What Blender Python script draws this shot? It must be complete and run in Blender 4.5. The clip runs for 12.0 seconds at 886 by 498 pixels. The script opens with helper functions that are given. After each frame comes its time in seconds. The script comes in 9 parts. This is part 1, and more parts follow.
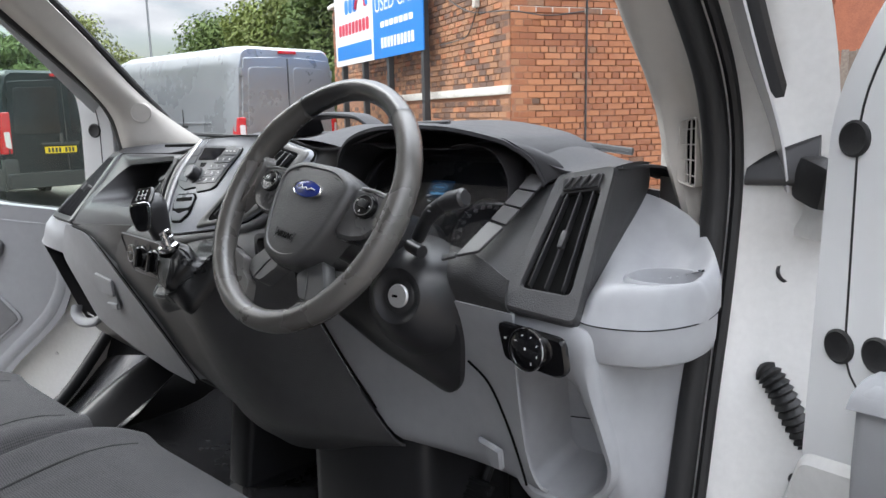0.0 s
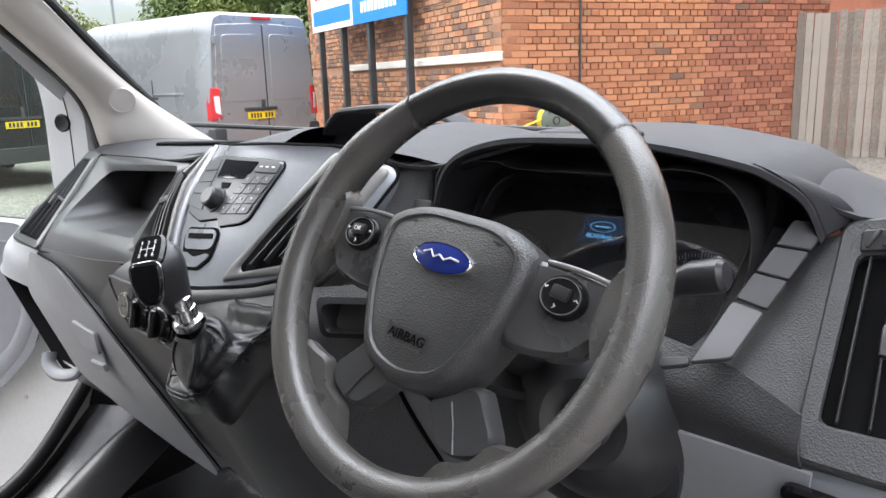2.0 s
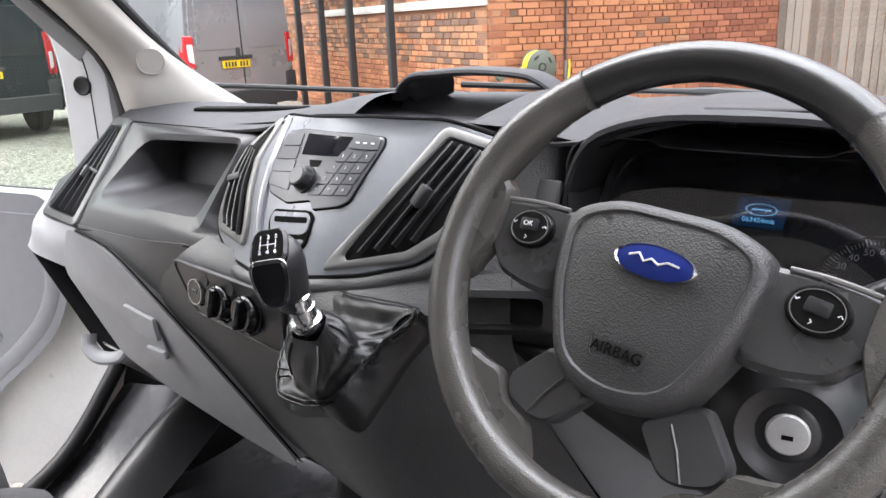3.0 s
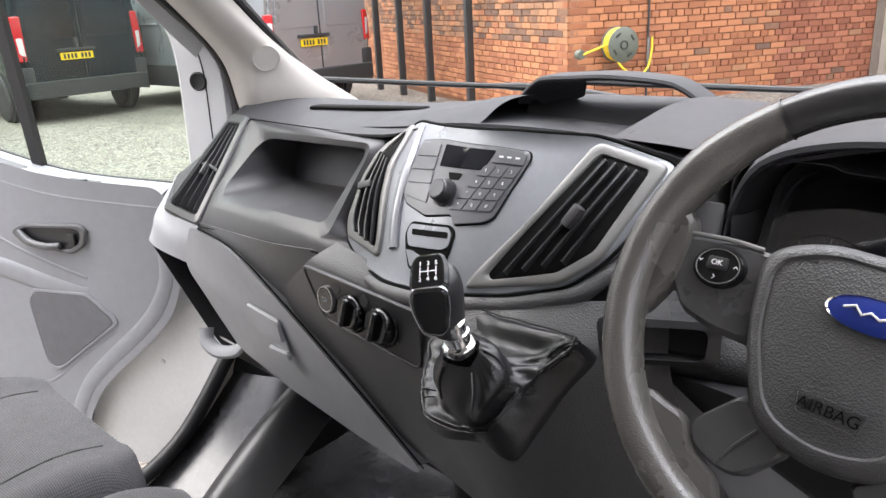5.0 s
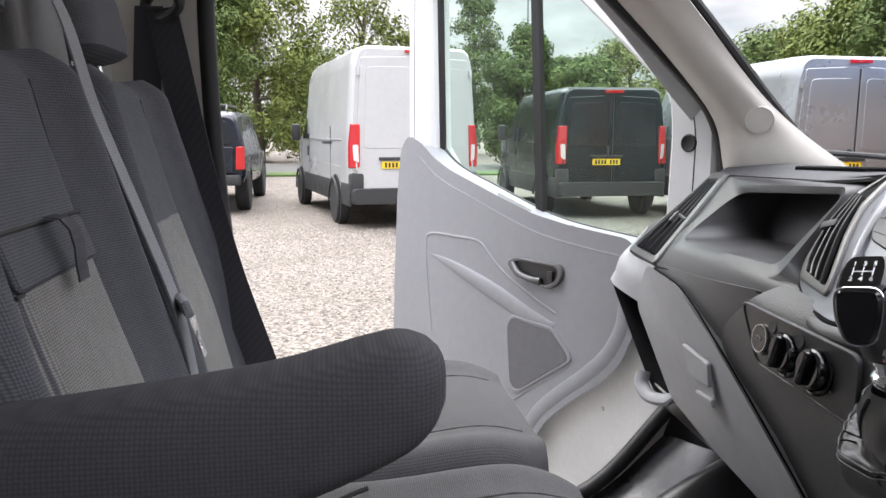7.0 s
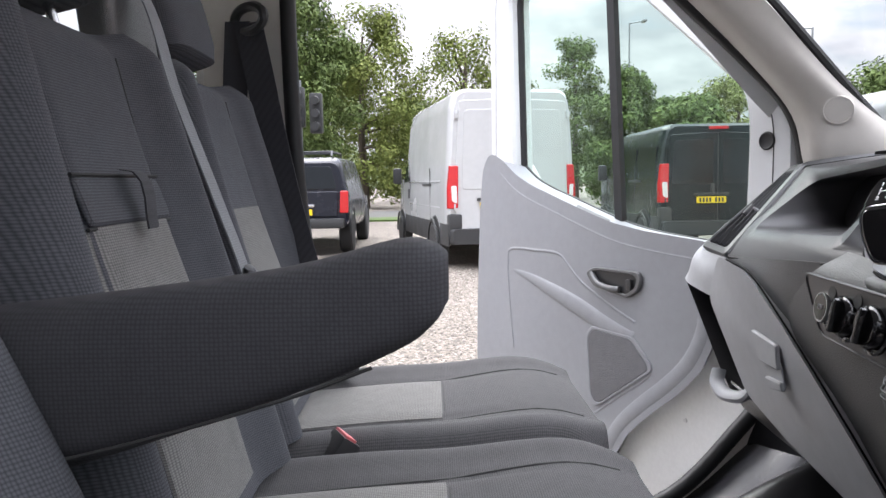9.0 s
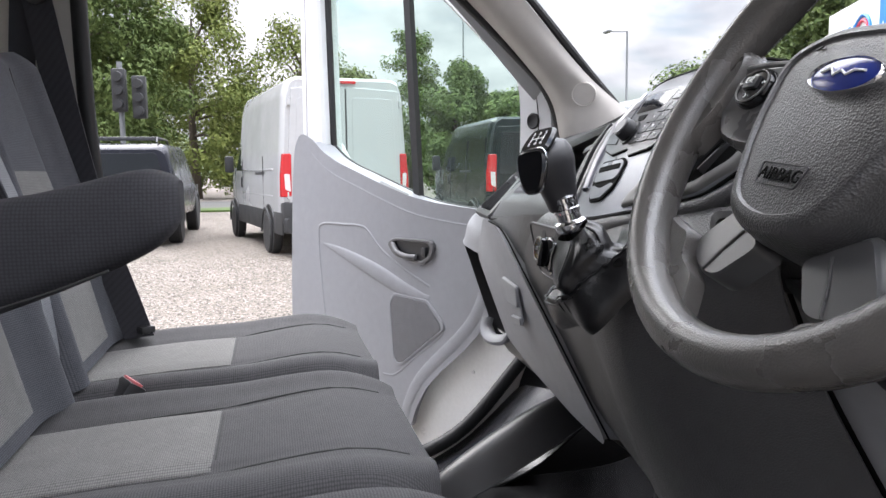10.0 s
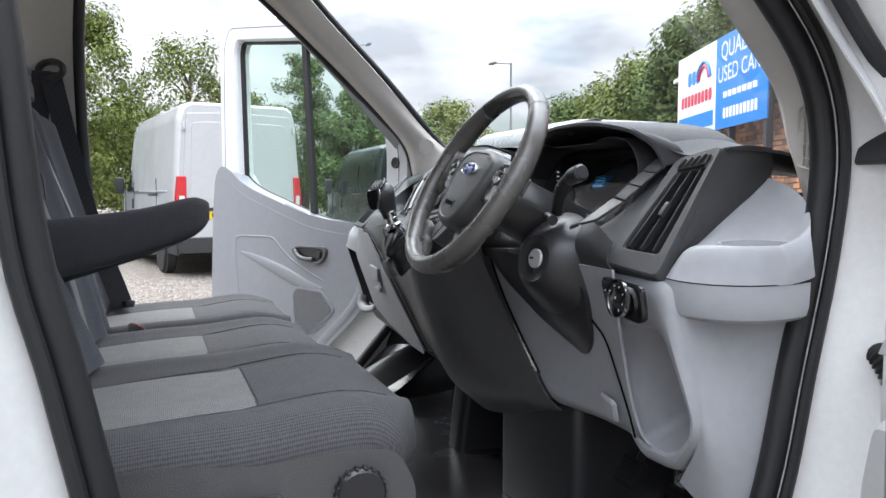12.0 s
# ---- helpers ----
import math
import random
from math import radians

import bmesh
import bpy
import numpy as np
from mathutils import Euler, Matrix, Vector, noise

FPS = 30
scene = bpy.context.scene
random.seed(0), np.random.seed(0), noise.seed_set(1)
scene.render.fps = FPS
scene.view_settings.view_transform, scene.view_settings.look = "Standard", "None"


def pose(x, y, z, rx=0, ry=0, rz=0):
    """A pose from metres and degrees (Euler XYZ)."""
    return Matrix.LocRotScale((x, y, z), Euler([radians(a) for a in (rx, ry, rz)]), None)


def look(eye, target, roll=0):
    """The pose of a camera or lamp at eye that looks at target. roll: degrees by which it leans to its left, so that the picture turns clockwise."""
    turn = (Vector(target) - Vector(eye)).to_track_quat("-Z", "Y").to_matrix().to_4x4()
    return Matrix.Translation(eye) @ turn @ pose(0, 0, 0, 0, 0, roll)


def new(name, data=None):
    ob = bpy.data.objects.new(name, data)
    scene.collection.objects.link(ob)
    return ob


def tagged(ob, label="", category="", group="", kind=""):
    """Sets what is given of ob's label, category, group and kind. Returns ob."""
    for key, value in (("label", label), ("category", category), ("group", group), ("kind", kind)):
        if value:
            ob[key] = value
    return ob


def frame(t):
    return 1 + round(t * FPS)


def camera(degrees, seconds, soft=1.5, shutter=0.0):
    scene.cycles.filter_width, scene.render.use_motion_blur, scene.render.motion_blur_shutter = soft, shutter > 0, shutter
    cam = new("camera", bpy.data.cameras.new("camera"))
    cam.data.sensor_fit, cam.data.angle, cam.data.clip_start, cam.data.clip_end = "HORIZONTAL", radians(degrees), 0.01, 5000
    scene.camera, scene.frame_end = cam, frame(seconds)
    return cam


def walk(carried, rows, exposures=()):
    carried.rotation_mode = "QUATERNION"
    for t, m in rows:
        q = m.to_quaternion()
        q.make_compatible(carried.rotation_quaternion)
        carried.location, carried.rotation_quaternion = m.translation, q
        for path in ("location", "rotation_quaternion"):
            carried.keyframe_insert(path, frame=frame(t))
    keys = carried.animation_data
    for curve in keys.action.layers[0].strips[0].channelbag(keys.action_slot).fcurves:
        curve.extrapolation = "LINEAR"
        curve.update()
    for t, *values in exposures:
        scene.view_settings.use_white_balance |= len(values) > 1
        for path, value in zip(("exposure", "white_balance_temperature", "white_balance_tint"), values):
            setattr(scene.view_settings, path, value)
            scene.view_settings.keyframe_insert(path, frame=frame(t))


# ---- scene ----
cam = camera(61.2, 12.0)
# seconds, eye, point looked at, roll
PATH = [
    (0, (1.261, -0.618, 1.501), (-0.075, 0.827, 1.144), -1.2),
    (0.5, (1.113, -0.552, 1.52), (-0.206, 0.908, 1.16), -1.6),
    (1, (1.017, -0.478, 1.523), (-0.293, 0.989, 1.161), -1.6),
    (1.5, (0.922, -0.428, 1.534), (-0.371, 1.046, 1.141), -1.6),
    (2, (0.826, -0.44, 1.544), (-0.448, 1.035, 1.098), -1.9),
    (2.5, (0.735, -0.468, 1.555), (-0.502, 1.016, 1.037), -1.9),
    (3, (0.645, -0.484, 1.573), (-0.554, 1.007, 0.989), -2.4),
    (4.8, (0.556, -0.519, 1.624), (-0.713, 0.885, 0.978), -3.1),
    (5, (0.558, -0.513, 1.615), (-0.765, 0.845, 0.979), -3.0),
    (5.5, (0.569, -0.492, 1.583), (-0.91, 0.713, 0.984), -2.9),
    (6, (0.58, -0.472, 1.543), (-1.111, 0.462, 1.027), -1.9),
    (6.5, (0.606, -0.474, 1.515), (-1.257, 0.139, 1.126), -0.8),
    (7, (0.63, -0.486, 1.488), (-1.325, -0.184, 1.188), 0.1),
    (7.2, (0.642, -0.488, 1.485), (-1.33, -0.305, 1.205), 0.1),
    (8.8, (0.676, -0.434, 1.421), (-1.316, -0.486, 1.242), -1.0),
    (9, (0.679, -0.425, 1.394), (-1.313, -0.392, 1.218), -1.0),
    (9.5, (0.734, -0.366, 1.373), (-1.243, -0.136, 1.178), -1.1),
    (10, (0.834, -0.339, 1.35), (-1.104, 0.111, 1.145), -0.6),
    (10.5, (1.017, -0.381, 1.344), (-0.872, 0.244, 1.141), -0.0),
    (11, (1.196, -0.454, 1.36), (-0.666, 0.252, 1.172), -0.0),
    (11.5, (1.395, -0.47, 1.346), (-0.462, 0.254, 1.178), -0.1),
    (12, (1.634, -0.515, 1.36), (-0.225, 0.209, 1.214), -0.1),
]
# the clip's camera opens up inside the cab
EXPOSURES = [(0, 2.16, 6350, 6), (1, 2.27, 6350, 6), (2, 2.54, 6400, 7), (3, 2.70, 6550, 9), (5, 2.64, 6650, 9), (6, 2.46, 6650, 10), (7, 2.33, 6550, 9), (9, 2.33, 6400, 10), (10, 2.30, 6400, 10), (11, 2.30, 6350, 9), (12, 2.21, 6200, 6)]
walk(cam, [(t, look(e, g, r)) for t, e, g, r in PATH], EXPOSURES)


# ---- world and light ----
SUN_ELEV, SUN_AZ = 48.0, 252.0          # degrees; azimuth clockwise from +y


def make_world():
    w = bpy.data.worlds.new("sky")
    w.use_nodes = True
    nt = w.node_tree
    nt.nodes.clear()
    out = nt.nodes.new("ShaderNodeOutputWorld")
    bg = nt.nodes.new("ShaderNodeBackground")
    sky = nt.nodes.new("ShaderNodeTexSky")
    sky.sky_type = "NISHITA"
    sky.sun_disc = False
    sky.sun_elevation, sky.sun_rotation = radians(SUN_ELEV), radians(SUN_AZ)
    sky.air_density, sky.dust_density, sky.ozone_density = 1.0, 2.0, 1.0
    co = nt.nodes.new("ShaderNodeTexCoord")
    mp = nt.nodes.new("ShaderNodeMapping")
    mp.inputs["Scale"].default_value = (1.0, 1.0, 2.6)
    n1 = nt.nodes.new("ShaderNodeTexNoise")
    n1.inputs["Scale"].default_value = 2.6
    n1.inputs["Detail"].default_value = 9
    n1.inputs["Roughness"].default_value = 0.55
    n1.inputs["Distortion"].default_value = 0.35
    n2 = nt.nodes.new("ShaderNodeTexNoise")
    n2.inputs["Scale"].default_value = 5.5
    n2.inputs["Detail"].default_value = 6
    cover = nt.nodes.new("ShaderNodeValToRGB")
    cover.color_ramp.elements[0].position, cover.color_ramp.elements[1].position = 0.34, 0.46
    shade = nt.nodes.new("ShaderNodeValToRGB")
    shade.color_ramp.elements[0].position, shade.color_ramp.elements[1].position = 0.36, 0.66
    shade.color_ramp.elements[0].color = (5.6, 5.65, 6.3, 1)
    shade.color_ramp.elements[1].color = (10.5, 10.25, 10.8, 1)
    mix = nt.nodes.new("ShaderNodeMixRGB")
    ln = nt.links.new
    ln(co.outputs["Generated"], mp.inputs["Vector"])
    ln(mp.outputs["Vector"], n1.inputs["Vector"])
    ln(mp.outputs["Vector"], n2.inputs["Vector"])
    ln(n1.outputs["Fac"], cover.inputs["Fac"])
    ln(n2.outputs["Fac"], shade.inputs["Fac"])
    ln(cover.outputs["Color"], mix.inputs["Fac"])
    ln(sky.outputs["Color"], mix.inputs["Color1"])
    ln(shade.outputs["Color"], mix.inputs["Color2"])
    # an overcast sky is far brighter overhead than at the horizon
    sp = nt.nodes.new("ShaderNodeSeparateXYZ")
    lift = nt.nodes.new("ShaderNodeMath")
    lift.operation, lift.use_clamp = "MAXIMUM", True
    lift.inputs[1].default_value = 0.0
    steep = nt.nodes.new("ShaderNodeMath")
    steep.operation = "POWER"
    steep.inputs[1].default_value = 2.2
    up = nt.nodes.new("ShaderNodeMath")
    up.operation = "MULTIPLY_ADD"
    up.inputs[1].default_value, up.inputs[2].default_value = 2.2, 0.242
    gain = nt.nodes.new("ShaderNodeVectorMath")
    gain.operation = "SCALE"
    ln(co.outputs["Generated"], sp.inputs["Vector"])
    ln(sp.outputs["Z"], lift.inputs[0])
    ln(lift.outputs[0], steep.inputs[0])
    ln(steep.outputs[0], up.inputs[0])
    ln(mix.outputs["Color"], gain.inputs[0])
    ln(up.outputs[0], gain.inputs["Scale"])
    ln(gain.outputs["Vector"], bg.inputs["Color"])
    bg.inputs["Strength"].default_value = 0.10
    ln(bg.outputs["Background"], out.inputs["Surface"])
    scene.world = w


make_world()
sun_data = bpy.data.lights.new("sun", "SUN")
sun_data.energy, sun_data.angle, sun_data.color = 0.7, radians(50), (1.0, 0.97, 0.93)
sun = new("sun", sun_data)
sun.matrix_world = look((0, 0, 20), (-20 * math.sin(radians(SUN_AZ)) / math.tan(radians(SUN_ELEV)), -20 * math.cos(radians(SUN_AZ)) / math.tan(radians(SUN_ELEV)), 0))


# ---- materials ----
def material(name, color, rough=0.5, metal=0.0, vary=0.12, vary_scale=3.0, bump=0.0, bump_scale=200.0, spec=0.5, coat=0.0, color2=None, grain="noise", rough_vary=0.08, emit=None, weave=0.42, per_piece=0.0, across=(0.8, 1.0, 1.0)):
    m = bpy.data.materials.new(name)
    m.use_nodes = True
    nt = m.node_tree
    b = nt.nodes["Principled BSDF"]
    ln = nt.links.new
    b.inputs["Metallic"].default_value = metal
    b.inputs["Specular IOR Level"].default_value = spec
    b.inputs["Coat Weight"].default_value = coat
    co = nt.nodes.new("ShaderNodeTexCoord")
    n1 = nt.nodes.new("ShaderNodeTexNoise")
    n1.inputs["Scale"].default_value = vary_scale
    n1.inputs["Detail"].default_value = 6
    n1.inputs["Roughness"].default_value = 0.6
    ln(co.outputs["Object"], n1.inputs["Vector"])
    n2 = nt.nodes.new("ShaderNodeTexNoise")
    n2.inputs["Scale"].default_value = vary_scale * 14
    n2.inputs["Detail"].default_value = 4
    ln(co.outputs["Object"], n2.inputs["Vector"])
    mixn = nt.nodes.new("ShaderNodeMath")
    mixn.operation = "MULTIPLY_ADD"
    mixn.inputs[1].default_value = 0.5
    half = nt.nodes.new("ShaderNodeMath")
    half.operation = "MULTIPLY"
    half.inputs[1].default_value = 0.5
    ln(n2.outputs["Fac"], half.inputs[0])
    ln(n1.outputs["Fac"], mixn.inputs[0])
    ln(half.outputs[0], mixn.inputs[2])
    fac = mixn.outputs[0]
    if per_piece:
        oi = nt.nodes.new("ShaderNodeObjectInfo")
        geo = nt.nodes.new("ShaderNodeNewGeometry")
        add = nt.nodes.new("ShaderNodeMath")
        add.operation = "ADD"
        ln(oi.outputs["Random"], add.inputs[0])
        ln(geo.outputs["Random Per Island"], add.inputs[1])
        fr = nt.nodes.new("ShaderNodeMath")
        fr.operation = "FRACT"
        ln(add.outputs[0], fr.inputs[0])
        sc = nt.nodes.new("ShaderNodeMath")
        sc.operation = "MULTIPLY_ADD"
        sc.inputs[1].default_value = per_piece
        sc.inputs[2].default_value = -per_piece / 2
        ln(fr.outputs[0], sc.inputs[0])
        ad2 = nt.nodes.new("ShaderNodeMath")
        ad2.operation = "ADD"
        ln(sc.outputs[0], ad2.inputs[0])
        ln(fac, ad2.inputs[1])
        fac = ad2.outputs[0]
    ramp = nt.nodes.new("ShaderNodeValToRGB")
    e = ramp.color_ramp.elements
    c2 = color2 or tuple(min(1, c * (1 + vary)) for c in color)
    c1 = color if color2 else tuple(c * (1 - vary) for c in color)
    e[0].position, e[1].position = 0.32, 0.68
    e[0].color, e[1].color = (*c1, 1), (*c2, 1)
    ln(fac, ramp.inputs["Fac"])
    ln(ramp.outputs["Color"], b.inputs["Base Color"])
    rr = nt.nodes.new("ShaderNodeMapRange")
    rr.inputs["From Min"].default_value, rr.inputs["From Max"].default_value = 0.3, 0.7
    rr.inputs["To Min"].default_value, rr.inputs["To Max"].default_value = max(0.02, rough - rough_vary), min(1, rough + rough_vary)
    ln(n1.outputs["Fac"], rr.inputs["Value"])
    ln(rr.outputs["Result"], b.inputs["Roughness"])
    if bump:
        if grain == "voronoi":
            g = nt.nodes.new("ShaderNodeTexVoronoi")
            g.inputs["Scale"].default_value = bump_scale
            ln(co.outputs["Object"], g.inputs["Vector"])
            height = g.outputs["Distance"]
        elif grain == "weave":
            mp = nt.nodes.new("ShaderNodeMapping")
            ln(co.outputs["Object"], mp.inputs["Vector"])
            mp.inputs["Scale"].default_value = across
            g = nt.nodes.new("ShaderNodeTexVoronoi")
            g.inputs["Scale"].default_value = bump_scale
            g.inputs["Randomness"].default_value = 0.16
            ln(mp.outputs["Vector"], g.inputs["Vector"])
            soft = nt.nodes.new("ShaderNodeMapRange")
            soft.inputs["From Min"].default_value, soft.inputs["From Max"].default_value = 0.18, 0.62
            soft.inputs["To Min"].default_value, soft.inputs["To Max"].default_value = 1.0, 0.12
            ln(g.outputs["Distance"], soft.inputs["Value"])
            height = soft.outputs["Result"]
            mul = nt.nodes.new("ShaderNodeMixRGB")
            mul.blend_type = "MULTIPLY"
            mul.inputs["Fac"].default_value = weave
            ln(ramp.outputs["Color"], mul.inputs["Color1"])
            ln(height, mul.inputs["Color2"])
            ln(mul.outputs["Color"], b.inputs["Base Color"])
        else:
            g = nt.nodes.new("ShaderNodeTexNoise")
            g.inputs["Scale"].default_value = bump_scale
            g.inputs["Detail"].default_value = 3
            ln(co.outputs["Object"], g.inputs["Vector"])
            height = g.outputs["Fac"]
        bp = nt.nodes.new("ShaderNodeBump")
        bp.inputs["Strength"].default_value = bump
        bp.inputs["Distance"].default_value = (0.15 if grain == "weave" else 0.6) / bump_scale
        ln(height, bp.inputs["Height"])
        ln(bp.outputs["Normal"], b.inputs["Normal"])
    if emit:
        b.inputs["Emission Color"].default_value = (*emit[:3], 1)
        b.inputs["Emission Strength"].default_value = emit[3]
    return m


def glass_material(name, tint, gloss=0.08):
    m = bpy.data.materials.new(name)
    m.use_nodes = True
    nt = m.node_tree
    nt.nodes.clear()
    out = nt.nodes.new("ShaderNodeOutputMaterial")
    tr = nt.nodes.new("ShaderNodeBsdfTransparent")
    tr.inputs["Color"].default_value = (*tint, 1)
    gl = nt.nodes.new("ShaderNodeBsdfGlossy")
    gl.inputs["Roughness"].default_value = 0.01
    fr = nt.nodes.new("ShaderNodeLayerWeight")
    fr.inputs["Blend"].default_value = 0.5
    pw = nt.nodes.new("ShaderNodeMath")
    pw.operation = "POWER"
    pw.inputs[1].default_value = 4.0
    mx = nt.nodes.new("ShaderNodeMixShader")
    sc = nt.nodes.new("ShaderNodeMath")
    sc.operation = "MULTIPLY_ADD"
    sc.inputs[1].default_value, sc.inputs[2].default_value = 0.5, gloss
    nt.links.new(fr.outputs["Facing"], pw.inputs[0])
    nt.links.new(pw.outputs[0], sc.inputs[0])
    nt.links.new(sc.outputs[0], mx.inputs[0])
    nt.links.new(tr.outputs[0], mx.inputs[1])
    nt.links.new(gl.outputs[0], mx.inputs[2])
    nt.links.new(mx.outputs[0], out.inputs["Surface"])
    return m


# Dash charcoal again, darkened in colour to offset sky sheen on the driver's corner
CORNER_DARK = material("dash_charcoal_corner_toned", (0.046, 0.046, 0.048), 0.48, spec=0.38, bump=0.5, bump_scale=560, grain="voronoi")
DARK = material("dash_charcoal", (0.082, 0.081, 0.083), 0.40, spec=0.6, bump=0.5, bump_scale=560, grain="voronoi")
PADTOP = material("dash_top_charcoal", (0.038, 0.038, 0.042), 0.56, spec=0.30, bump=0.35, bump_scale=760, grain="voronoi")
DARK2 = material("dash_charcoal_smooth", (0.046, 0.045, 0.048), 0.42, spec=0.42, bump=0.15, bump_scale=900, grain="voronoi")
BLACK = material("black_plastic", (0.027, 0.027, 0.029), 0.36, spec=0.5, bump=0.15, bump_scale=900)
# Near-black for joints, lettering and plates that stand for shade in openings
VOID = material("joint_and_cavity_shade", (0.004, 0.004, 0.004), 0.8, spec=0.1)
GLOSSB = material("gloss_black", (0.008, 0.008, 0.009), 0.12, rough_vary=0.04)
LIGHT = material("light_grey_plastic", (0.350, 0.358, 0.375), 0.46, vary=0.07, spec=0.35, bump=0.14, bump_scale=1000, grain="voronoi")
PILLAR = material("pillar_trim_grey", (0.53, 0.505, 0.47), 0.65, vary=0.05, bump=0.2, bump_scale=900)
FASCIA = material("fascia_grey_blue", (0.265, 0.274, 0.297), 0.34, metal=0.4, vary=0.06, vary_scale=9)
RADIO = material("radio_grey", (0.105, 0.107, 0.116), 0.34, metal=0.25, vary=0.08, bump=0.1, bump_scale=900)
RING = material("satin_silver_trim", (0.215, 0.212, 0.206), 0.40, metal=0.2, vary=0.06, bump=0.1, bump_scale=900)
# Pale tone of the strip that stands for a reflection on the fascia edge
EDGE_GLINT = material("fascia_edge_reflection", (0.30, 0.305, 0.33), 0.32, metal=0.3, vary=0.04)
LOCKM = material("worn_lock_metal", (0.72, 0.72, 0.72), 0.42, metal=0.6, vary=0.08, vary_scale=60)
RIMTOP = material("rim_upper_black", (0.034, 0.033, 0.033), 0.26, spec=0.8, bump=0.15, bump_scale=900, grain="voronoi")
SPOKEM = material("spoke_satin_black", (0.060, 0.059, 0.060), 0.28, spec=0.75, bump=0.05, bump_scale=900)
LEATHER = material("wheel_rim_rubber", (0.090, 0.085, 0.079), 0.28, spec=0.85, bump=0.24, bump_scale=680, grain="voronoi", rough_vary=0.10)
HUB = material("airbag_cover_grained", (0.052, 0.051, 0.052), 0.34, spec=0.75, bump=0.44, bump_scale=640, grain="voronoi")
SPOKE_SATIN = material("spoke_satin_grey", (0.085, 0.085, 0.086), 0.30, metal=0.25, vary=0.06, bump=0.05, bump_scale=900)
BOOT = material("gear_boot_leatherette", (0.011, 0.011, 0.012), 0.30, spec=0.4, bump=0.22, bump_scale=850, grain="voronoi")
CHROME = material("chrome", (0.75, 0.75, 0.76), 0.12, metal=1.0, rough_vary=0.05)
SATIN = material("satin_metal", (0.55, 0.55, 0.56), 0.3, metal=0.9)
BLUE = material("badge_blue", (0.015, 0.03, 0.19), 0.15, vary=0.05)
WHITE = material("white_paint", (0.70, 0.71, 0.72), 0.22, vary=0.03, coat=0.4, vary_scale=2.0)
WHITEIN = material("white_paint_inner", (0.64, 0.64, 0.63), 0.35, vary=0.06, vary_scale=7.0)
RUBBER = material("seal_rubber", (0.010, 0.010, 0.011), 0.55, bump=0.2, bump_scale=400)
MAT_FLOOR = material("floor_rubber", (0.026, 0.026, 0.029), 0.24, spec=0.6, vary=0.3, bump=0.2, bump_scale=300, rough_vary=0.12)
FABRIC = material("seat_fabric_dark", (0.110, 0.108, 0.113), 0.85, vary=0.10, bump=0.5, bump_scale=430, grain="weave", spec=0.25, weave=0.62, across=(1.0, 0.8, 0.0))
# Cushion cloth again; the bluer tone stands in for cool sky light
FABRIC_BACK = material("seat_fabric_cool_lit_upright", (0.116, 0.120, 0.136), 0.85, vary=0.10, bump=0.5, bump_scale=430, grain="weave", spec=0.25, weave=0.62, across=(1.0, 0.0, 0.8))
# Cushion cloth again; the armrest's shade is put into a darker tone
FABRIC_ARM = material("armrest_fabric_shade_toned", (0.060, 0.060, 0.067), 0.85, vary=0.10, bump=0.35, bump_scale=330, grain="weave", spec=0.25, weave=0.36, across=(0.0, 1.0, 1.0))
FABRIC2 = material("seat_fabric_ribbed_grey", (0.255, 0.250, 0.243), 0.88, vary=0.12, bump=0.5, bump_scale=300, grain="weave", spec=0.25, weave=0.60, across=(0.7, 1.3, 0.0))
FABRIC2_BACK = material("seat_fabric_ribbed_grey_upright", (0.255, 0.250, 0.243), 0.88, vary=0.12, bump=0.5, bump_scale=300, grain="weave", spec=0.25, weave=0.60, across=(0.7, 0.0, 1.3))
BELT = material("belt_webbing", (0.045, 0.045, 0.055), 0.7, bump=0.6, bump_scale=500, grain="weave", weave=0.5)
BELTG = material("belt_webbing_grey", (0.22, 0.225, 0.245), 0.6, bump=0.6, bump_scale=500, grain="weave", across=(1.0, 0.0, 0.6))
PINK = material("buckle_faded_red", (0.62, 0.16, 0.17), 0.45)
PRINT = material("white_print", (0.8, 0.8, 0.8), 0.5)
DIALP = material("dial_print", (0.50, 0.50, 0.52), 0.5)
GREYP = material("grey_print", (0.35, 0.36, 0.38), 0.5)
SCREEN = material("screen_blue", (0.01, 0.02, 0.05), 0.2, emit=(0.02, 0.10, 0.25, 0.03))
SCREENT = material("screen_text", (0.1, 0.3, 0.6), 0.4, emit=(0.2, 0.6, 1.0, 0.14))
LCD = material("lcd_dark", (0.006, 0.007, 0.011), 0.1)
# Dial face lifted to blue-grey: reflections on the cover, put into its colour
DIALBACK = material("dial_face_reflection_toned", (0.026, 0.028, 0.034), 0.30, vary=0.1)
GLASS = glass_material("clear_glass", (0.86, 0.94, 0.90), 0.02)
GLASS_D = glass_material("dial_cover_plastic", (0.80, 0.80, 0.82), 0.07)
GLASS_W = glass_material("windscreen_glass", (0.95, 0.97, 0.96), 0.015)


# ---- mesh helpers ----
def V(*a):
    return Vector(a)


def finish(name, bm, mat, angle=38):
    bmesh.ops.recalc_face_normals(bm, faces=bm.faces)
    me = bpy.data.meshes.new(name)
    bm.to_mesh(me)
    bm.free()
    me.polygons.foreach_set("use_smooth", [True] * len(me.polygons))
    me.set_sharp_from_angle(angle=radians(angle))
    me.materials.append(mat)
    return me


def part(name, bm, mat, parent=None, label="", angle=38):
    ob = new(name, finish(name, bm, mat, angle))
    if parent is not None:
        ob.parent = parent
        ob.matrix_parent_inverse = parent.matrix_world.inverted() if parent.parent is None else Matrix()
    if label:
        ob["label"] = label
    return ob


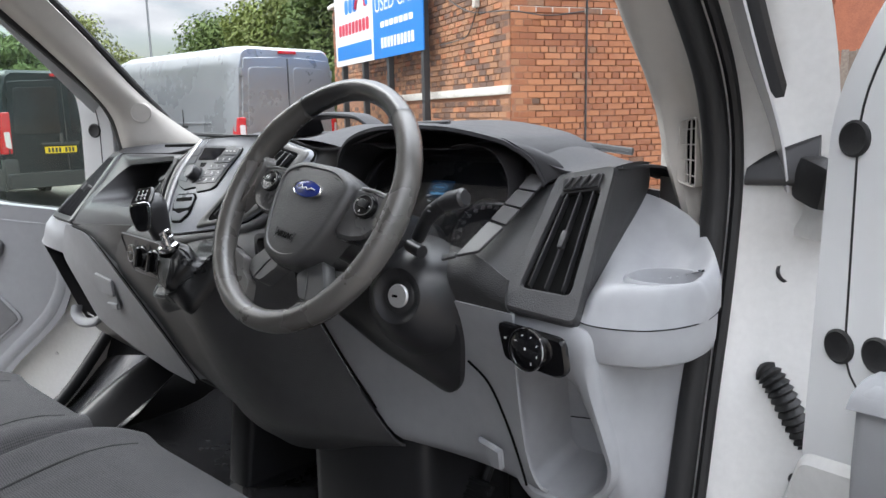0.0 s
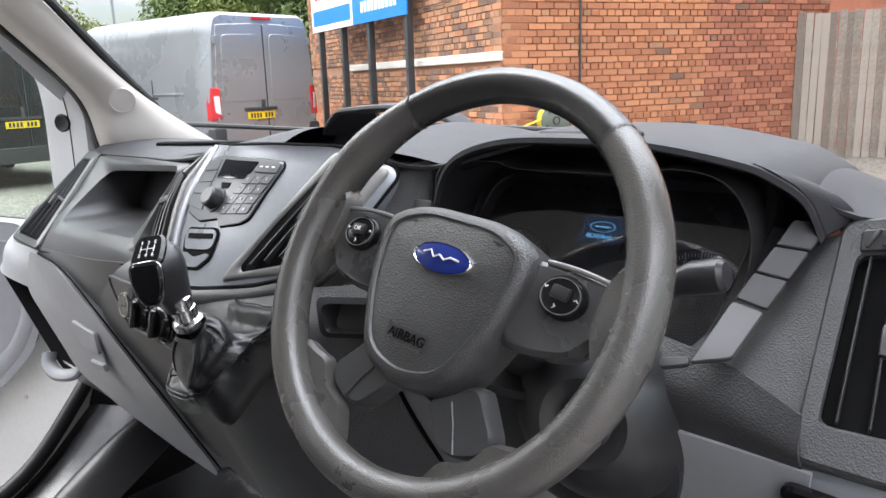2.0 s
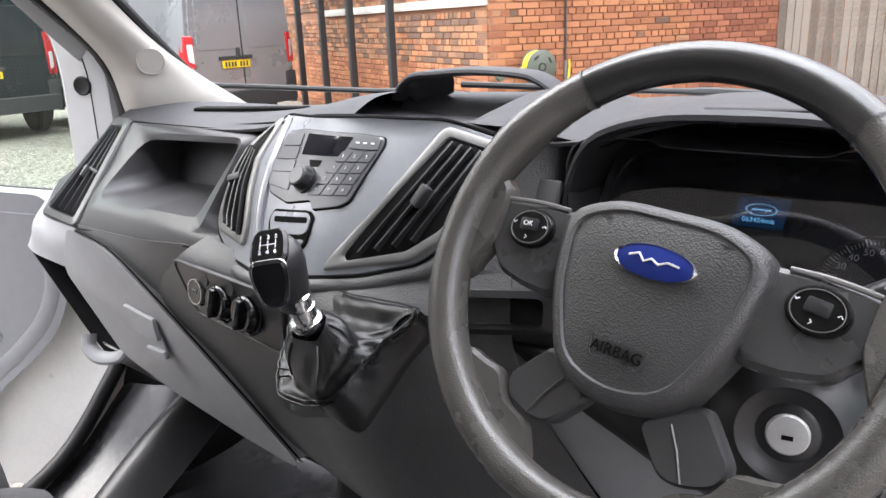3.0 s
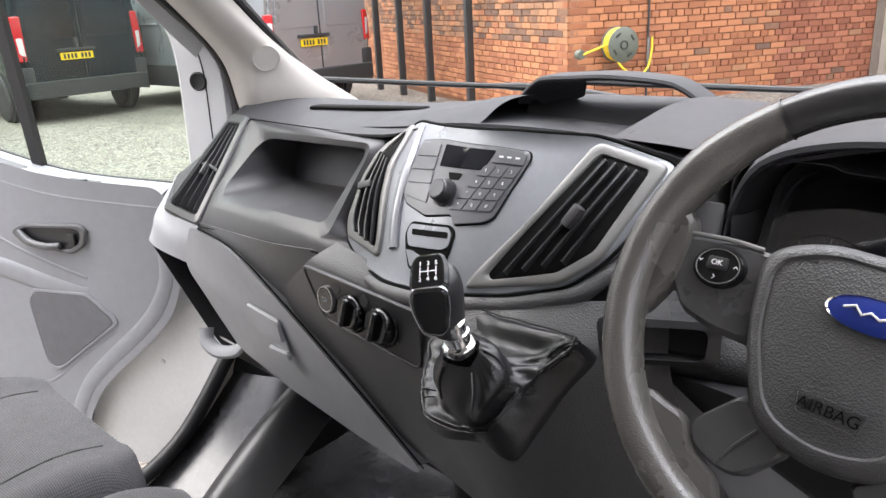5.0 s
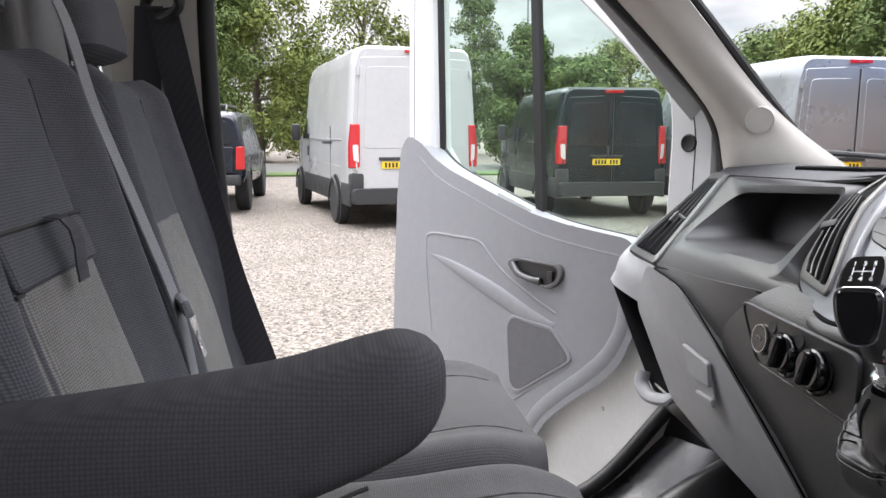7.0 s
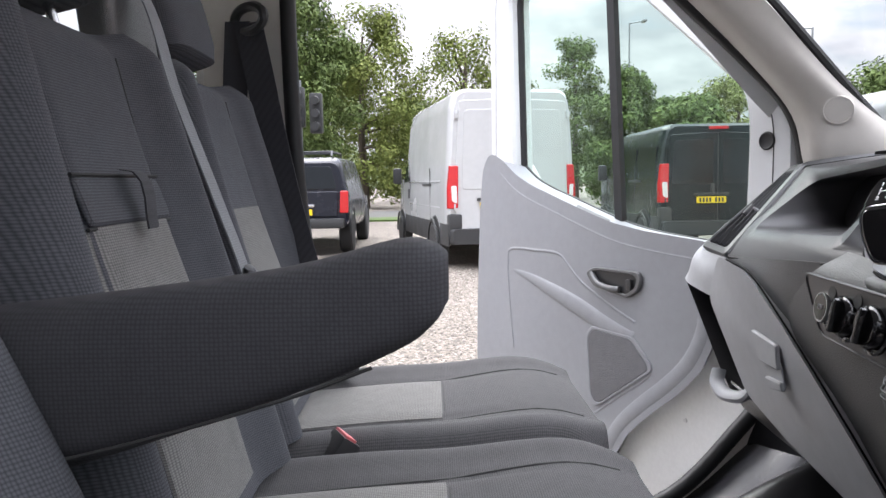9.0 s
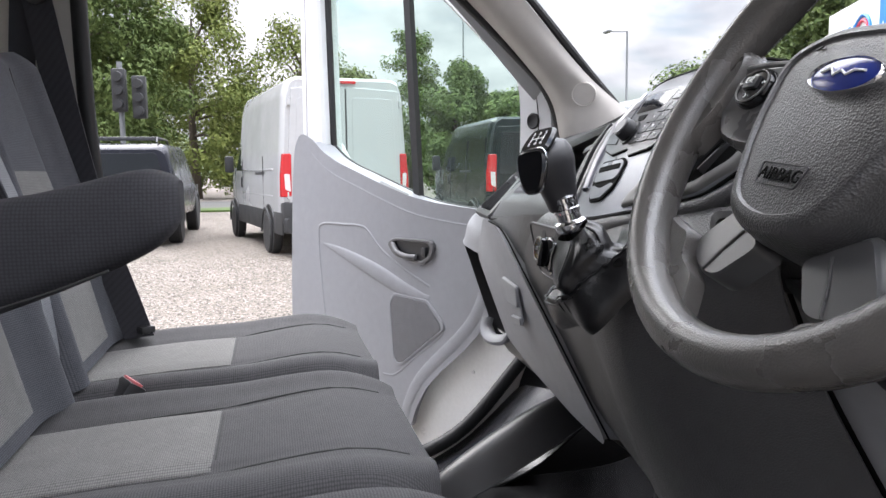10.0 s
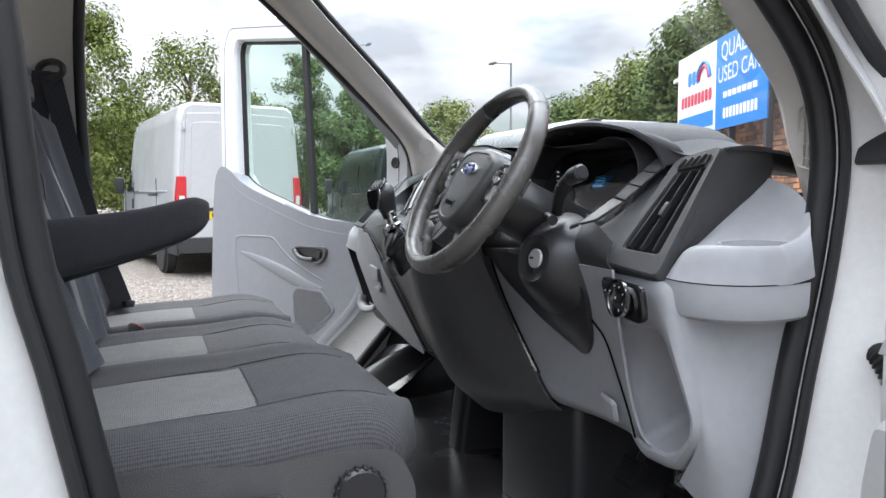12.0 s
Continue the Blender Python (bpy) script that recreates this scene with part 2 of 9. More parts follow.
def thing(name, at, label, category, group="", kind=""):
    ob = new(name)
    ob.empty_display_size = 0.1
    ob.matrix_world = Matrix.Translation(at)
    bpy.context.view_layer.update()
    return tagged(ob, label, category, group, kind)


def one(name, bm, mat, label, category, group="", kind="", angle=38):
    return tagged(new(name, finish(name, bm, mat, angle)), label, category, group, kind)


def B():
    return bmesh.new()


def loft(bm, rings, closed=True, cap0=False, cap1=False):
    vs = [[bm.verts.new(p) for p in r] for r in rings]
    n = len(vs[0])
    for a, b in zip(vs, vs[1:]):
        for i in range(n if closed else n - 1):
            j = (i + 1) % n
            bm.faces.new((a[i], a[j], b[j], b[i]))
    if cap0:
        bm.faces.new(vs[0][::-1])
    if cap1:
        bm.faces.new(vs[-1])
    return bm


def box(bm, m, size, bevel=0.0, seg=2):
    r = bmesh.ops.create_cube(bm, size=1, matrix=m @ Matrix.Diagonal((*size, 1)))
    if bevel:
        es = list({e for v in r["verts"] for e in v.link_edges})
        bmesh.ops.bevel(bm, geom=es, offset=min(bevel, min(size) * 0.49), segments=seg, affect="EDGES", profile=0.6)
    return bm


def lathe(bm, m, profile, seg=24, squash=1.0):
    rings = [[m @ V(r * math.cos(2 * math.pi * i / seg), r * squash * math.sin(2 * math.pi * i / seg), z) for i in range(seg)] for r, z in profile]
    return loft(bm, rings, True, profile[0][0] > 1e-6, profile[-1][0] > 1e-6)


def spline(pts, n, closed=False):
    """Catmull-Rom through pts, n steps for each span."""
    pts = [Vector(p) for p in pts]
    k = len(pts)
    out = []
    for i in range(k if closed else k - 1):
        p1, p2 = pts[i], pts[(i + 1) % k]
        p0 = pts[(i - 1) % k] if closed or i > 0 else p1 * 2 - p2
        p3 = pts[(i + 2) % k] if closed or i + 2 < k else p2 * 2 - p1
        for s in range(n):
            t = s / n
            out.append(0.5 * ((2 * p1) + (p2 - p0) * t + (2 * p0 - 5 * p1 + 4 * p2 - p3) * t * t + (3 * p1 - p0 - 3 * p2 + p3) * t ** 3))
    if not closed:
        out.append(pts[-1])
    return out


def sheet(bm, rows, nu=6, nv=6, thick=0.0):
    """A smooth skin through rows of points, all rows of the same count."""
    rows = [spline(r, nu) for r in rows]
    cols = [spline([r[i] for r in rows], nv) for i in range(len(rows[0]))]
    loft(bm, cols, closed=False)
    if thick:
        bmesh.ops.recalc_face_normals(bm, faces=bm.faces)
        bmesh.ops.solidify(bm, geom=bm.faces[:], thickness=thick)
    return bm


def tube(bm, path, radius, seg=10, closed=False, flat=1.0, upv=(0, 0, 1)):
    path = [Vector(p) for p in path]
    n = len(path)
    rad = radius if isinstance(radius, (list, tuple)) else [radius] * n
    rings = []
    side = None
    for i, p in enumerate(path):
        a = path[(i - 1) % n] if closed or i else path[0]
        b = path[(i + 1) % n] if closed or i < n - 1 else path[-1]
        t = (b - a).normalized()
        if side is None:
            side = t.cross(Vector(upv))
            if side.length < 1e-3:
                side = t.cross(V(1, 0, 0))
        side = (side - t * side.dot(t)).normalized()
        up = side.cross(t)
        rings.append([p + rad[i] * (side * math.cos(2 * math.pi * k / seg) + up * flat * math.sin(2 * math.pi * k / seg)) for k in range(seg)])
    if closed:
        rings.append(rings[0])
        loft(bm, rings, True)
        bmesh.ops.remove_doubles(bm, verts=bm.verts, dist=1e-6)
    else:
        loft(bm, rings, True, True, True)
    return bm


def rpoly(pts, r, seg=4):
    """Polygon with rounded corners, in space."""
    pts = [Vector(p) for p in pts]
    n = len(pts)
    out = []
    for i, p in enumerate(pts):
        a, b = pts[i - 1] - p, pts[(i + 1) % n] - p
        ri = r[i] if isinstance(r, (list, tuple)) else r
        d = min(ri, a.length * 0.45, b.length * 0.45)
        s, e = p + a.normalized() * d, p + b.normalized() * d
        for k in range(seg + 1):
            t = k / seg
            out.append(s * (1 - t) ** 2 + p * 2 * t * (1 - t) + e * t * t)
    return out


def inset(ring, d, normal):
    n = len(ring)
    out = []
    for i, p in enumerate(ring):
        t = ring[(i + 1) % n] - ring[i - 1]
        s = normal.cross(t)
        out.append(p + s.normalized() * d if s.length > 1e-9 else p.copy())
    return out


def poly_normal(ring):
    s = V(0, 0, 0)
    c = sum(ring, V(0, 0, 0)) / len(ring)
    for i, p in enumerate(ring):
        s += (p - c).cross(ring[(i + 1) % len(ring)] - c)
    return s.normalized()


def plate(bm, pts, thick, r=0.005, bevel=0.002, toward=None, seg=4):
    """A plate with rounded corners and edges, its back on pts, rising towards 'toward'."""
    ring = rpoly(pts, r, seg)
    n = poly_normal(ring)
    if toward is not None and n.dot(Vector(toward)) < 0:
        ring.reverse()
        n = -n
    up = [p + n * (thick - bevel) for p in ring]
    top = inset([p + n * thick for p in ring], bevel, n)
    return loft(bm, [ring, up, top], True, True, True)


def frame_ring(bm, outer, inner, front, back, r=0.005, ri=None, toward=(0, -1, 0), seg=4, bevel=0.002):
    """A frame between two polygons of the same count: a bezel that stands 'front' proud and goes 'back' deep."""
    a = rpoly(outer, r, seg)
    b = rpoly(inner, r if ri is None else ri, seg)
    n = poly_normal(a)
    if n.dot(Vector(toward)) < 0:
        n = -n
    rings = [[p - n * back for p in a], [p + n * (front - bevel) for p in a],
             [p + (q - p).normalized() * bevel + n * front for p, q in zip(a, b)],
             [q + (p - q).normalized() * bevel + n * front for p, q in zip(a, b)],
             [q + n * (front - bevel) for q in b], [q - n * back for q in b]]
    return loft(bm, rings, True)


def quad_at(c, u, v):
    """Bilinear place in the quad c (tl, tr, br, bl), u to the right, v down."""
    tl, tr, br, bl = [Vector(p) for p in c]
    return (tl * (1 - u) + tr * u) * (1 - v) + (bl * (1 - u) + br * u) * v


def text_mesh(body, size, m, depth=0.0004):
    cu = bpy.data.curves.new("lettering", "FONT")
    cu.body, cu.size, cu.align_x, cu.align_y, cu.extrude = body, size, "CENTER", "CENTER", depth
    ob = bpy.data.objects.new("lettering", cu)
    scene.collection.objects.link(ob)
    bpy.context.view_layer.update()
    me = bpy.data.meshes.new_from_object(ob.evaluated_get(bpy.context.evaluated_depsgraph_get()))
    bpy.data.objects.remove(ob)
    me.transform(m)
    return me


def letters(body, size, m, mat, parent, name="lettering"):
    me = text_mesh(body, size, m)
    me.materials.clear()
    me.materials.append(mat)
    ob = new(name, me)
    ob.parent = parent
    if parent.parent is None:
        ob.matrix_parent_inverse = parent.matrix_world.inverted()
    return ob


def axes(o, x, z):
    """A frame at o whose x axis is x and whose z axis is nearest z."""
    x = Vector(x).normalized()
    z = Vector(z)
    z = (z - x * z.dot(x)).normalized()
    y = z.cross(x)
    m = Matrix((x, y, z)).transposed().to_4x4()
    m.translation = o
    return m


# ---- dashboard ----
DRIVER_X = 0.44
dash = thing("dashboard", (0, 0.3, 0.75), "charcoal and light grey van dashboard with storage tray", "dashboard")

# upper pad, from the windscreen's foot to the front edge, station by station
pad = [[(-0.83, 0.46, 1.39), (-0.83, 0.40, 1.42), (-0.82, 0.34, 1.425), (-0.80, 0.29, 1.408)],
       [(-0.70, 0.54, 1.385), (-0.70, 0.45, 1.43), (-0.70, 0.36, 1.432), (-0.70, 0.278, 1.414)],
       [(-0.45, 0.66, 1.385), (-0.45, 0.52, 1.425), (-0.45, 0.37, 1.432), (-0.45, 0.232, 1.420)],
       [(-0.25, 0.74, 1.40), (-0.25, 0.57, 1.44), (-0.25, 0.38, 1.445), (-0.235, 0.195, 1.435)],
       [(-0.10, 0.80, 1.40), (-0.10, 0.62, 1.442), (-0.10, 0.36, 1.438), (-0.10, 0.19, 1.462)],
       [(0.10, 0.80, 1.40), (0.10, 0.62, 1.442), (0.10, 0.36, 1.436), (0.11, 0.195, 1.464)],
       [(0.25, 0.76, 1.41), (0.25, 0.58, 1.455), (0.25, 0.38, 1.466), (0.25, 0.20, 1.445)],
       [(0.44, 0.70, 1.40), (0.44, 0.54, 1.45), (0.44, 0.36, 1.480), (0.44, 0.195, 1.484)],
       [(0.60, 0.62, 1.39), (0.60, 0.50, 1.42), (0.60, 0.36, 1.462), (0.605, 0.205, 1.464)],
       [(0.70, 0.56, 1.38), (0.70, 0.47, 1.405), (0.70, 0.37, 1.430), (0.69, 0.25, 1.420)],
       [(0.775, 0.48, 1.37), (0.775, 0.43, 1.40), (0.772, 0.37, 1.422), (0.765, 0.27, 1.428)]]
bm = sheet(B(), pad, 6, 6, 0.004)
part("upper_pad", bm, PADTOP, dash, "charcoal soft-grained dash top")

# long demister slot on the pad, its shade drawn as a near-black plate
bm = B()
plate(bm, [(-0.60, 0.335, 1.429), (-0.34, 0.375, 1.436), (-0.34, 0.40, 1.436), (-0.60, 0.36, 1.430)], 0.006, 0.008, 0.002, (0, 0, 1))
part("demister_slot", bm, VOID, dash)
# open storage bowl in the middle of the dash top, with its shoulders and a bridge bar
part("bowl_shoulder", sheet(B(), [[(-0.36, 0.25, 1.428), (-0.24, 0.235, 1.440), (-0.17, 0.25, 1.448), (-0.125, 0.27, 1.445)],
                                  [(-0.36, 0.34, 1.436), (-0.24, 0.34, 1.454), (-0.17, 0.345, 1.468), (-0.130, 0.35, 1.470)],
                                  [(-0.37, 0.46, 1.430), (-0.25, 0.46, 1.446), (-0.17, 0.46, 1.462), (-0.11, 0.45, 1.468)],
                                  [(-0.37, 0.56, 1.420), (-0.25, 0.56, 1.436), (-0.17, 0.56, 1.446), (-0.10, 0.56, 1.448)]], 6, 6), PADTOP, dash)
part("bowl_shoulder", sheet(B(), [[(0.085, 0.206, 1.440), (0.085, 0.25, 1.434), (0.085, 0.30, 1.434), (0.095, 0.37, 1.436), (0.105, 0.45, 1.445)],
                                  [(0.112, 0.203, 1.459), (0.106, 0.245, 1.454), (0.109, 0.292, 1.463), (0.118, 0.373, 1.477), (0.130, 0.45, 1.470)],
                                  [(0.165, 0.200, 1.460), (0.165, 0.245, 1.465), (0.170, 0.292, 1.473), (0.178, 0.373, 1.482), (0.185, 0.45, 1.472)],
                                  [(0.225, 0.202, 1.456), (0.235, 0.25, 1.463), (0.245, 0.30, 1.469), (0.255, 0.36, 1.472), (0.26, 0.45, 1.462)],
                                  [(0.300, 0.210, 1.442), (0.31, 0.25, 1.448), (0.32, 0.30, 1.453), (0.32, 0.36, 1.453), (0.31, 0.45, 1.448)]], 5, 5), PADTOP, dash)
part("shoulder_seam", tube(B(), spline([(0.134, 0.204, 1.4595), (0.128, 0.245, 1.4595), (0.128, 0.292, 1.467), (0.134, 0.36, 1.4785)], 6), 0.0008, 6), VOID, dash)
bar = spline([(-0.146, 0.388, 1.466), (-0.136, 0.387, 1.478), (-0.118, 0.385, 1.492), (-0.098, 0.383, 1.500), (-0.05, 0.378, 1.504), (0.0, 0.376, 1.507), (0.05, 0.376, 1.506), (0.098, 0.378, 1.502), (0.118, 0.380, 1.495), (0.132, 0.383, 1.486), (0.146, 0.388, 1.476)], 4)
rings = [[p + V(0, y, z) for y, z in ((0.002, -0.0085), (0.0, -0.005), (0.0015, -0.001), (0.006, 0.0006), (0.040, 0.001), (0.052, -0.004), (0.054, -0.012), (0.030, -0.012))] for p in bar]
part("arch_bar", loft(B(), rings, True, True, True), PADTOP, dash, "charcoal bridge bar over the dash-top bowl")
part("bowl_hood", sheet(B(), [[(-0.140, 0.392, 1.468), (-0.118, 0.390, 1.486), (-0.080, 0.386, 1.497), (-0.03, 0.384, 1.500)],
                              [(-0.128, 0.410, 1.462), (-0.108, 0.412, 1.474), (-0.072, 0.412, 1.482), (-0.040, 0.410, 1.490)],
                              [(-0.122, 0.425, 1.450), (-0.104, 0.432, 1.456), (-0.076, 0.434, 1.462), (-0.056, 0.430, 1.468)]], 6, 6), PADTOP, dash)
part("bowl_back", sheet(B(), [[(-0.15, 0.410, 1.432), (-0.05, 0.412, 1.434), (0.05, 0.412, 1.434), (0.13, 0.410, 1.436)],
                              [(-0.15, 0.430, 1.462), (-0.05, 0.434, 1.464), (0.05, 0.434, 1.466), (0.13, 0.430, 1.470)],
                              [(-0.15, 0.480, 1.462), (-0.05, 0.484, 1.464), (0.05, 0.484, 1.466), (0.13, 0.480, 1.468)],
                              [(-0.15, 0.600, 1.440), (-0.05, 0.620, 1.444), (0.05, 0.620, 1.446), (0.13, 0.600, 1.448)]], 6, 5), PADTOP, dash)

# passenger fascia with its open tray
lipo = [(-0.66, 0.262, 1.398), (-0.245, 0.185, 1.422), (-0.262, 0.098, 1.30), (-0.648, 0.125, 1.285)]
inn = [(-0.635, 0.255, 1.387), (-0.262, 0.187, 1.413), (-0.287, 0.113, 1.315), (-0.628, 0.138, 1.300)]
deep = [(-0.62, 0.33, 1.392), (-0.29, 0.31, 1.405), (-0.30, 0.28, 1.315), (-0.615, 0.29, 1.305)]


def seven(q):
    """Four corners with more points down the console side."""
    a, b, c, d = [Vector(k) for k in q]
    return [a, b, b.lerp(c, 0.35), b.lerp(c, 0.7), c, c.lerp(d, 0.35), d]


edge7 = [(-0.705, 0.272, 1.413), (-0.228, 0.204, 1.428), (-0.243, 0.158, 1.378), (-0.253, 0.132, 1.322), (-0.236, 0.112, 1.300), (-0.18, 0.086, 1.286), (-0.645, 0.104, 1.252)]
bm = B()
rr = [[p + V(0, 0.03, 0) for p in rpoly(edge7, 0.012)], rpoly(edge7, 0.012), [p + V(0, -0.004, 0.001) for p in rpoly(seven(lipo), 0.05)], [p + V(0, -0.001, 0) for p in rpoly(seven(inn), 0.045)], rpoly(seven(deep), 0.04)]
loft(bm, rr, True, False, True)
part("tray_fascia", bm, DARK2, dash, "charcoal fascia with an empty open tray")


def vent(name, outer, inner, slats, lengthwise, tab, toward, thick=0.0022, proud=0.006, label="", bezel=None):
    """A louvred vent: bezel, dark back, slats and tab."""
    bm = B()
    frame_ring(bm, outer, inner, proud, 0.012, 0.012, 0.010, toward, 4, 0.003)
    v = part(name, bm, bezel or DARK2, dash, label)
    n = poly_normal([Vector(p) for p in inner])
    if n.dot(Vector(toward)) < 0:
        n = -n
    # near-black sheet carries the shade behind the slats
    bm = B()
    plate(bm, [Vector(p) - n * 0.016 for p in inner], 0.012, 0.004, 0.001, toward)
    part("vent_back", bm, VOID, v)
    for k in range(slats):
        u = (k + 0.5) / slats
        a, b = (quad_at(inner, u, 0.02), quad_at(inner, u, 0.98)) if lengthwise else (quad_at(inner, 0.02, u), quad_at(inner, 0.98, u))
        bm = B()
        m = axes((a + b) / 2 + n * 0.0, b - a, n)
        box(bm, m, ((b - a).length, thick, 0.014), 0.0009, 1)
        part("slat", bm, BLACK, v)
    if tab:
        p = quad_at(inner, *tab) + n * 0.008
        a, b = (quad_at(inner, tab[0], 0), quad_at(inner, tab[0], 1)) if lengthwise else (quad_at(inner, 0, tab[1]), quad_at(inner, 1, tab[1]))
        bm = B()
        box(bm, axes(p, b - a, n), (0.026, 0.008, 0.010), 0.003)
        part("vent_tab", bm, DARK2, v)
    return v


UP_BACK = (0, -0.8, 0.5)
side_vent = vent("side_vent", [(-0.800, 0.298, 1.412), (-0.705, 0.276, 1.416), (-0.643, 0.103, 1.252), (-0.794, 0.116, 1.256)],
     [(-0.786, 0.276, 1.397), (-0.716, 0.260, 1.401), (-0.661, 0.114, 1.265), (-0.779, 0.124, 1.268)], 4, True, (0.5, 0.55), UP_BACK, label="slanted black louvre vent at the door end", bezel=BLACK)
part("vent_bar", tube(B(), [(-0.786, 0.200, 1.332), (-0.735, 0.190, 1.336), (-0.686, 0.180, 1.332)], 0.0032, 8), DARK2, side_vent)
rv = vent("driver_vent", [(0.678, 0.252, 1.413), (0.760, 0.266, 1.428), (0.780, 0.138, 1.241), (0.684, 0.117, 1.254)],
          [(0.694, 0.238, 1.388), (0.748, 0.248, 1.396), (0.762, 0.154, 1.272), (0.697, 0.138, 1.278)], 3, True, (0.52, 0.52), UP_BACK, label="tall black louvre vent with vertical slats", bezel=CORNER_DARK)
bm = B()
plate(bm, [(0.694, 0.245, 1.408), (0.748, 0.255, 1.417), (0.746, 0.246, 1.400), (0.695, 0.236, 1.392)], 0.006, 0.003, 0.001, UP_BACK)
part("vent_louvre", bm, BLACK, rv)
for k in range(4):
    c = [(0.694, 0.245, 1.408), (0.748, 0.255, 1.417), (0.746, 0.246, 1.400), (0.695, 0.236, 1.392)]
    a, b = quad_at(c, 0.1 + 0.22 * k, 0.9), quad_at(c, 0.25 + 0.22 * k, 0.1)
    bm = B()
    box(bm, axes((a + b) / 2 + V(0, -0.006, 0.004), b - a, UP_BACK), ((b - a).length, 0.003, 0.005), 0.001, 1)
    part("slat", bm, DARK2, rv)

# dark end of the dash beside the driver's vent
bm = sheet(B(), [[(0.757, 0.266, 1.427), (0.763, 0.235, 1.388), (0.769, 0.185, 1.32), (0.777, 0.138, 1.243)], [(0.762, 0.31, 1.431), (0.766, 0.295, 1.39), (0.770, 0.235, 1.328), (0.774, 0.147, 1.243)], [(0.760, 0.354, 1.428), (0.758, 0.353, 1.384), (0.762, 0.27, 1.325), (0.768, 0.156, 1.243)]], 6, 6, 0.003)
part("end_cap", bm, CORNER_DARK, dash)

# hood over the instruments
front = [(0.252, 0.205, 1.335), (0.262, 0.198, 1.40), (0.292, 0.192, 1.455), (0.36, 0.188, 1.480), (0.447, 0.186, 1.485), (0.53, 0.19, 1.482), (0.605, 0.20, 1.468), (0.632, 0.208, 1.457), (0.656, 0.224, 1.436), (0.670, 0.234, 1.402)]
front = spline(front, 5)
mid = V(0.455, 0, 1.37)


def hood_ring(f, y, dz):
    return [V(mid.x + (p.x - mid.x) * f, p.y + y, mid.z + (p.z - mid.z) * f + dz) for p in front]


hood = part("instrument_hood", loft(B(), [hood_ring(*k) for k in ((1.03, 0.16, 0.0), (1.0, 0.006, 0.002), (0.992, -0.002, 0.000), (0.982, -0.003, -0.004), (0.974, 0.003, -0.006))], False), PADTOP, dash, "curved charcoal hood over the dials")
part("hood_lining", loft(B(), [hood_ring(*k) for k in ((0.974, 0.003, -0.006), (0.962, 0.03, -0.009), (0.950, 0.10, -0.014), (0.930, 0.135, -0.040), (0.880, 0.140, -0.080))], False), BLACK, hood)
part("hood_cheek", sheet(B(), [[(0.616, 0.203, 1.466), (0.634, 0.209, 1.457), (0.656, 0.225, 1.436), (0.669, 0.235, 1.405)], [(0.636, 0.222, 1.458), (0.654, 0.230, 1.446), (0.672, 0.241, 1.428), (0.678, 0.248, 1.410)], [(0.655, 0.245, 1.446), (0.672, 0.250, 1.436), (0.684, 0.254, 1.424), (0.688, 0.258, 1.414)]], 4, 5, 0.003), PADTOP, hood)
part("hood_slot", box(B(), pose(0.423, 0.212, 1.4705, 20), (0.016, 0.003, 0.004), 0.001, 1), VOID, hood)
# glossy visor that frames the dials, stepped down in the middle
visor = spline([(0.268, 0.203, 1.330), (0.264, 0.200, 1.40), (0.266, 0.198, 1.432), (0.280, 0.198, 1.450), (0.31, 0.200, 1.4555), (0.350, 0.203, 1.455), (0.370, 0.206, 1.449), (0.44, 0.208, 1.4485), (0.505, 0.210, 1.449), (0.524, 0.211, 1.455), (0.555, 0.214, 1.456), (0.585, 0.218, 1.448), (0.604, 0.221, 1.428), (0.614, 0.222, 1.395), (0.612, 0.212, 1.340)], 5)
vc = V(0.44, 0.21, 1.36)
part("dial_visor", loft(B(), [[V(vc.x + (p.x - vc.x) * f, p.y + y, vc.z + (p.z - vc.z) * f) for p in visor] for f, y in ((1.0, 0.05), (1.0, 0.002), (0.996, 0.0), (0.986, 0.0), (0.980, 0.003), (0.955, 0.085))], False), DARK2, hood, "charcoal visor lip round the dials")
bm = B()
plate(bm, [(0.40, 0.20, 1.484), (0.52, 0.20, 1.486), (0.505, 0.225, 1.487), (0.415, 0.225, 1.485)], 0.004, 0.01, 0.0015, (0, 0, 1))
part("hood_seam", bm, PADTOP, hood)

# instrument cluster
cluster = [(0.285, 0.300, 1.435), (0.625, 0.310, 1.435), (0.594, 0.190, 1.265), (0.285, 0.180, 1.265)]
CN = poly_normal([Vector(p) for p in cluster])
if CN.y > 0:
    CN = -CN
bm = B()
plate(bm, cluster, 0.004, 0.05, 0.001, CN)
clus = part("dial_panel", bm, DIALBACK, dash, "unlit dark instrument panel with two dials")
bm = B()
frame_ring(bm, cluster, [quad_at(cluster, u, v) for u, v in ((0.04, 0.08), (0.96, 0.08), (0.96, 0.92), (0.04, 0.92))], 0.022, 0.0, 0.05, 0.045, CN)
part("cluster_rim", bm, BLACK, clus)
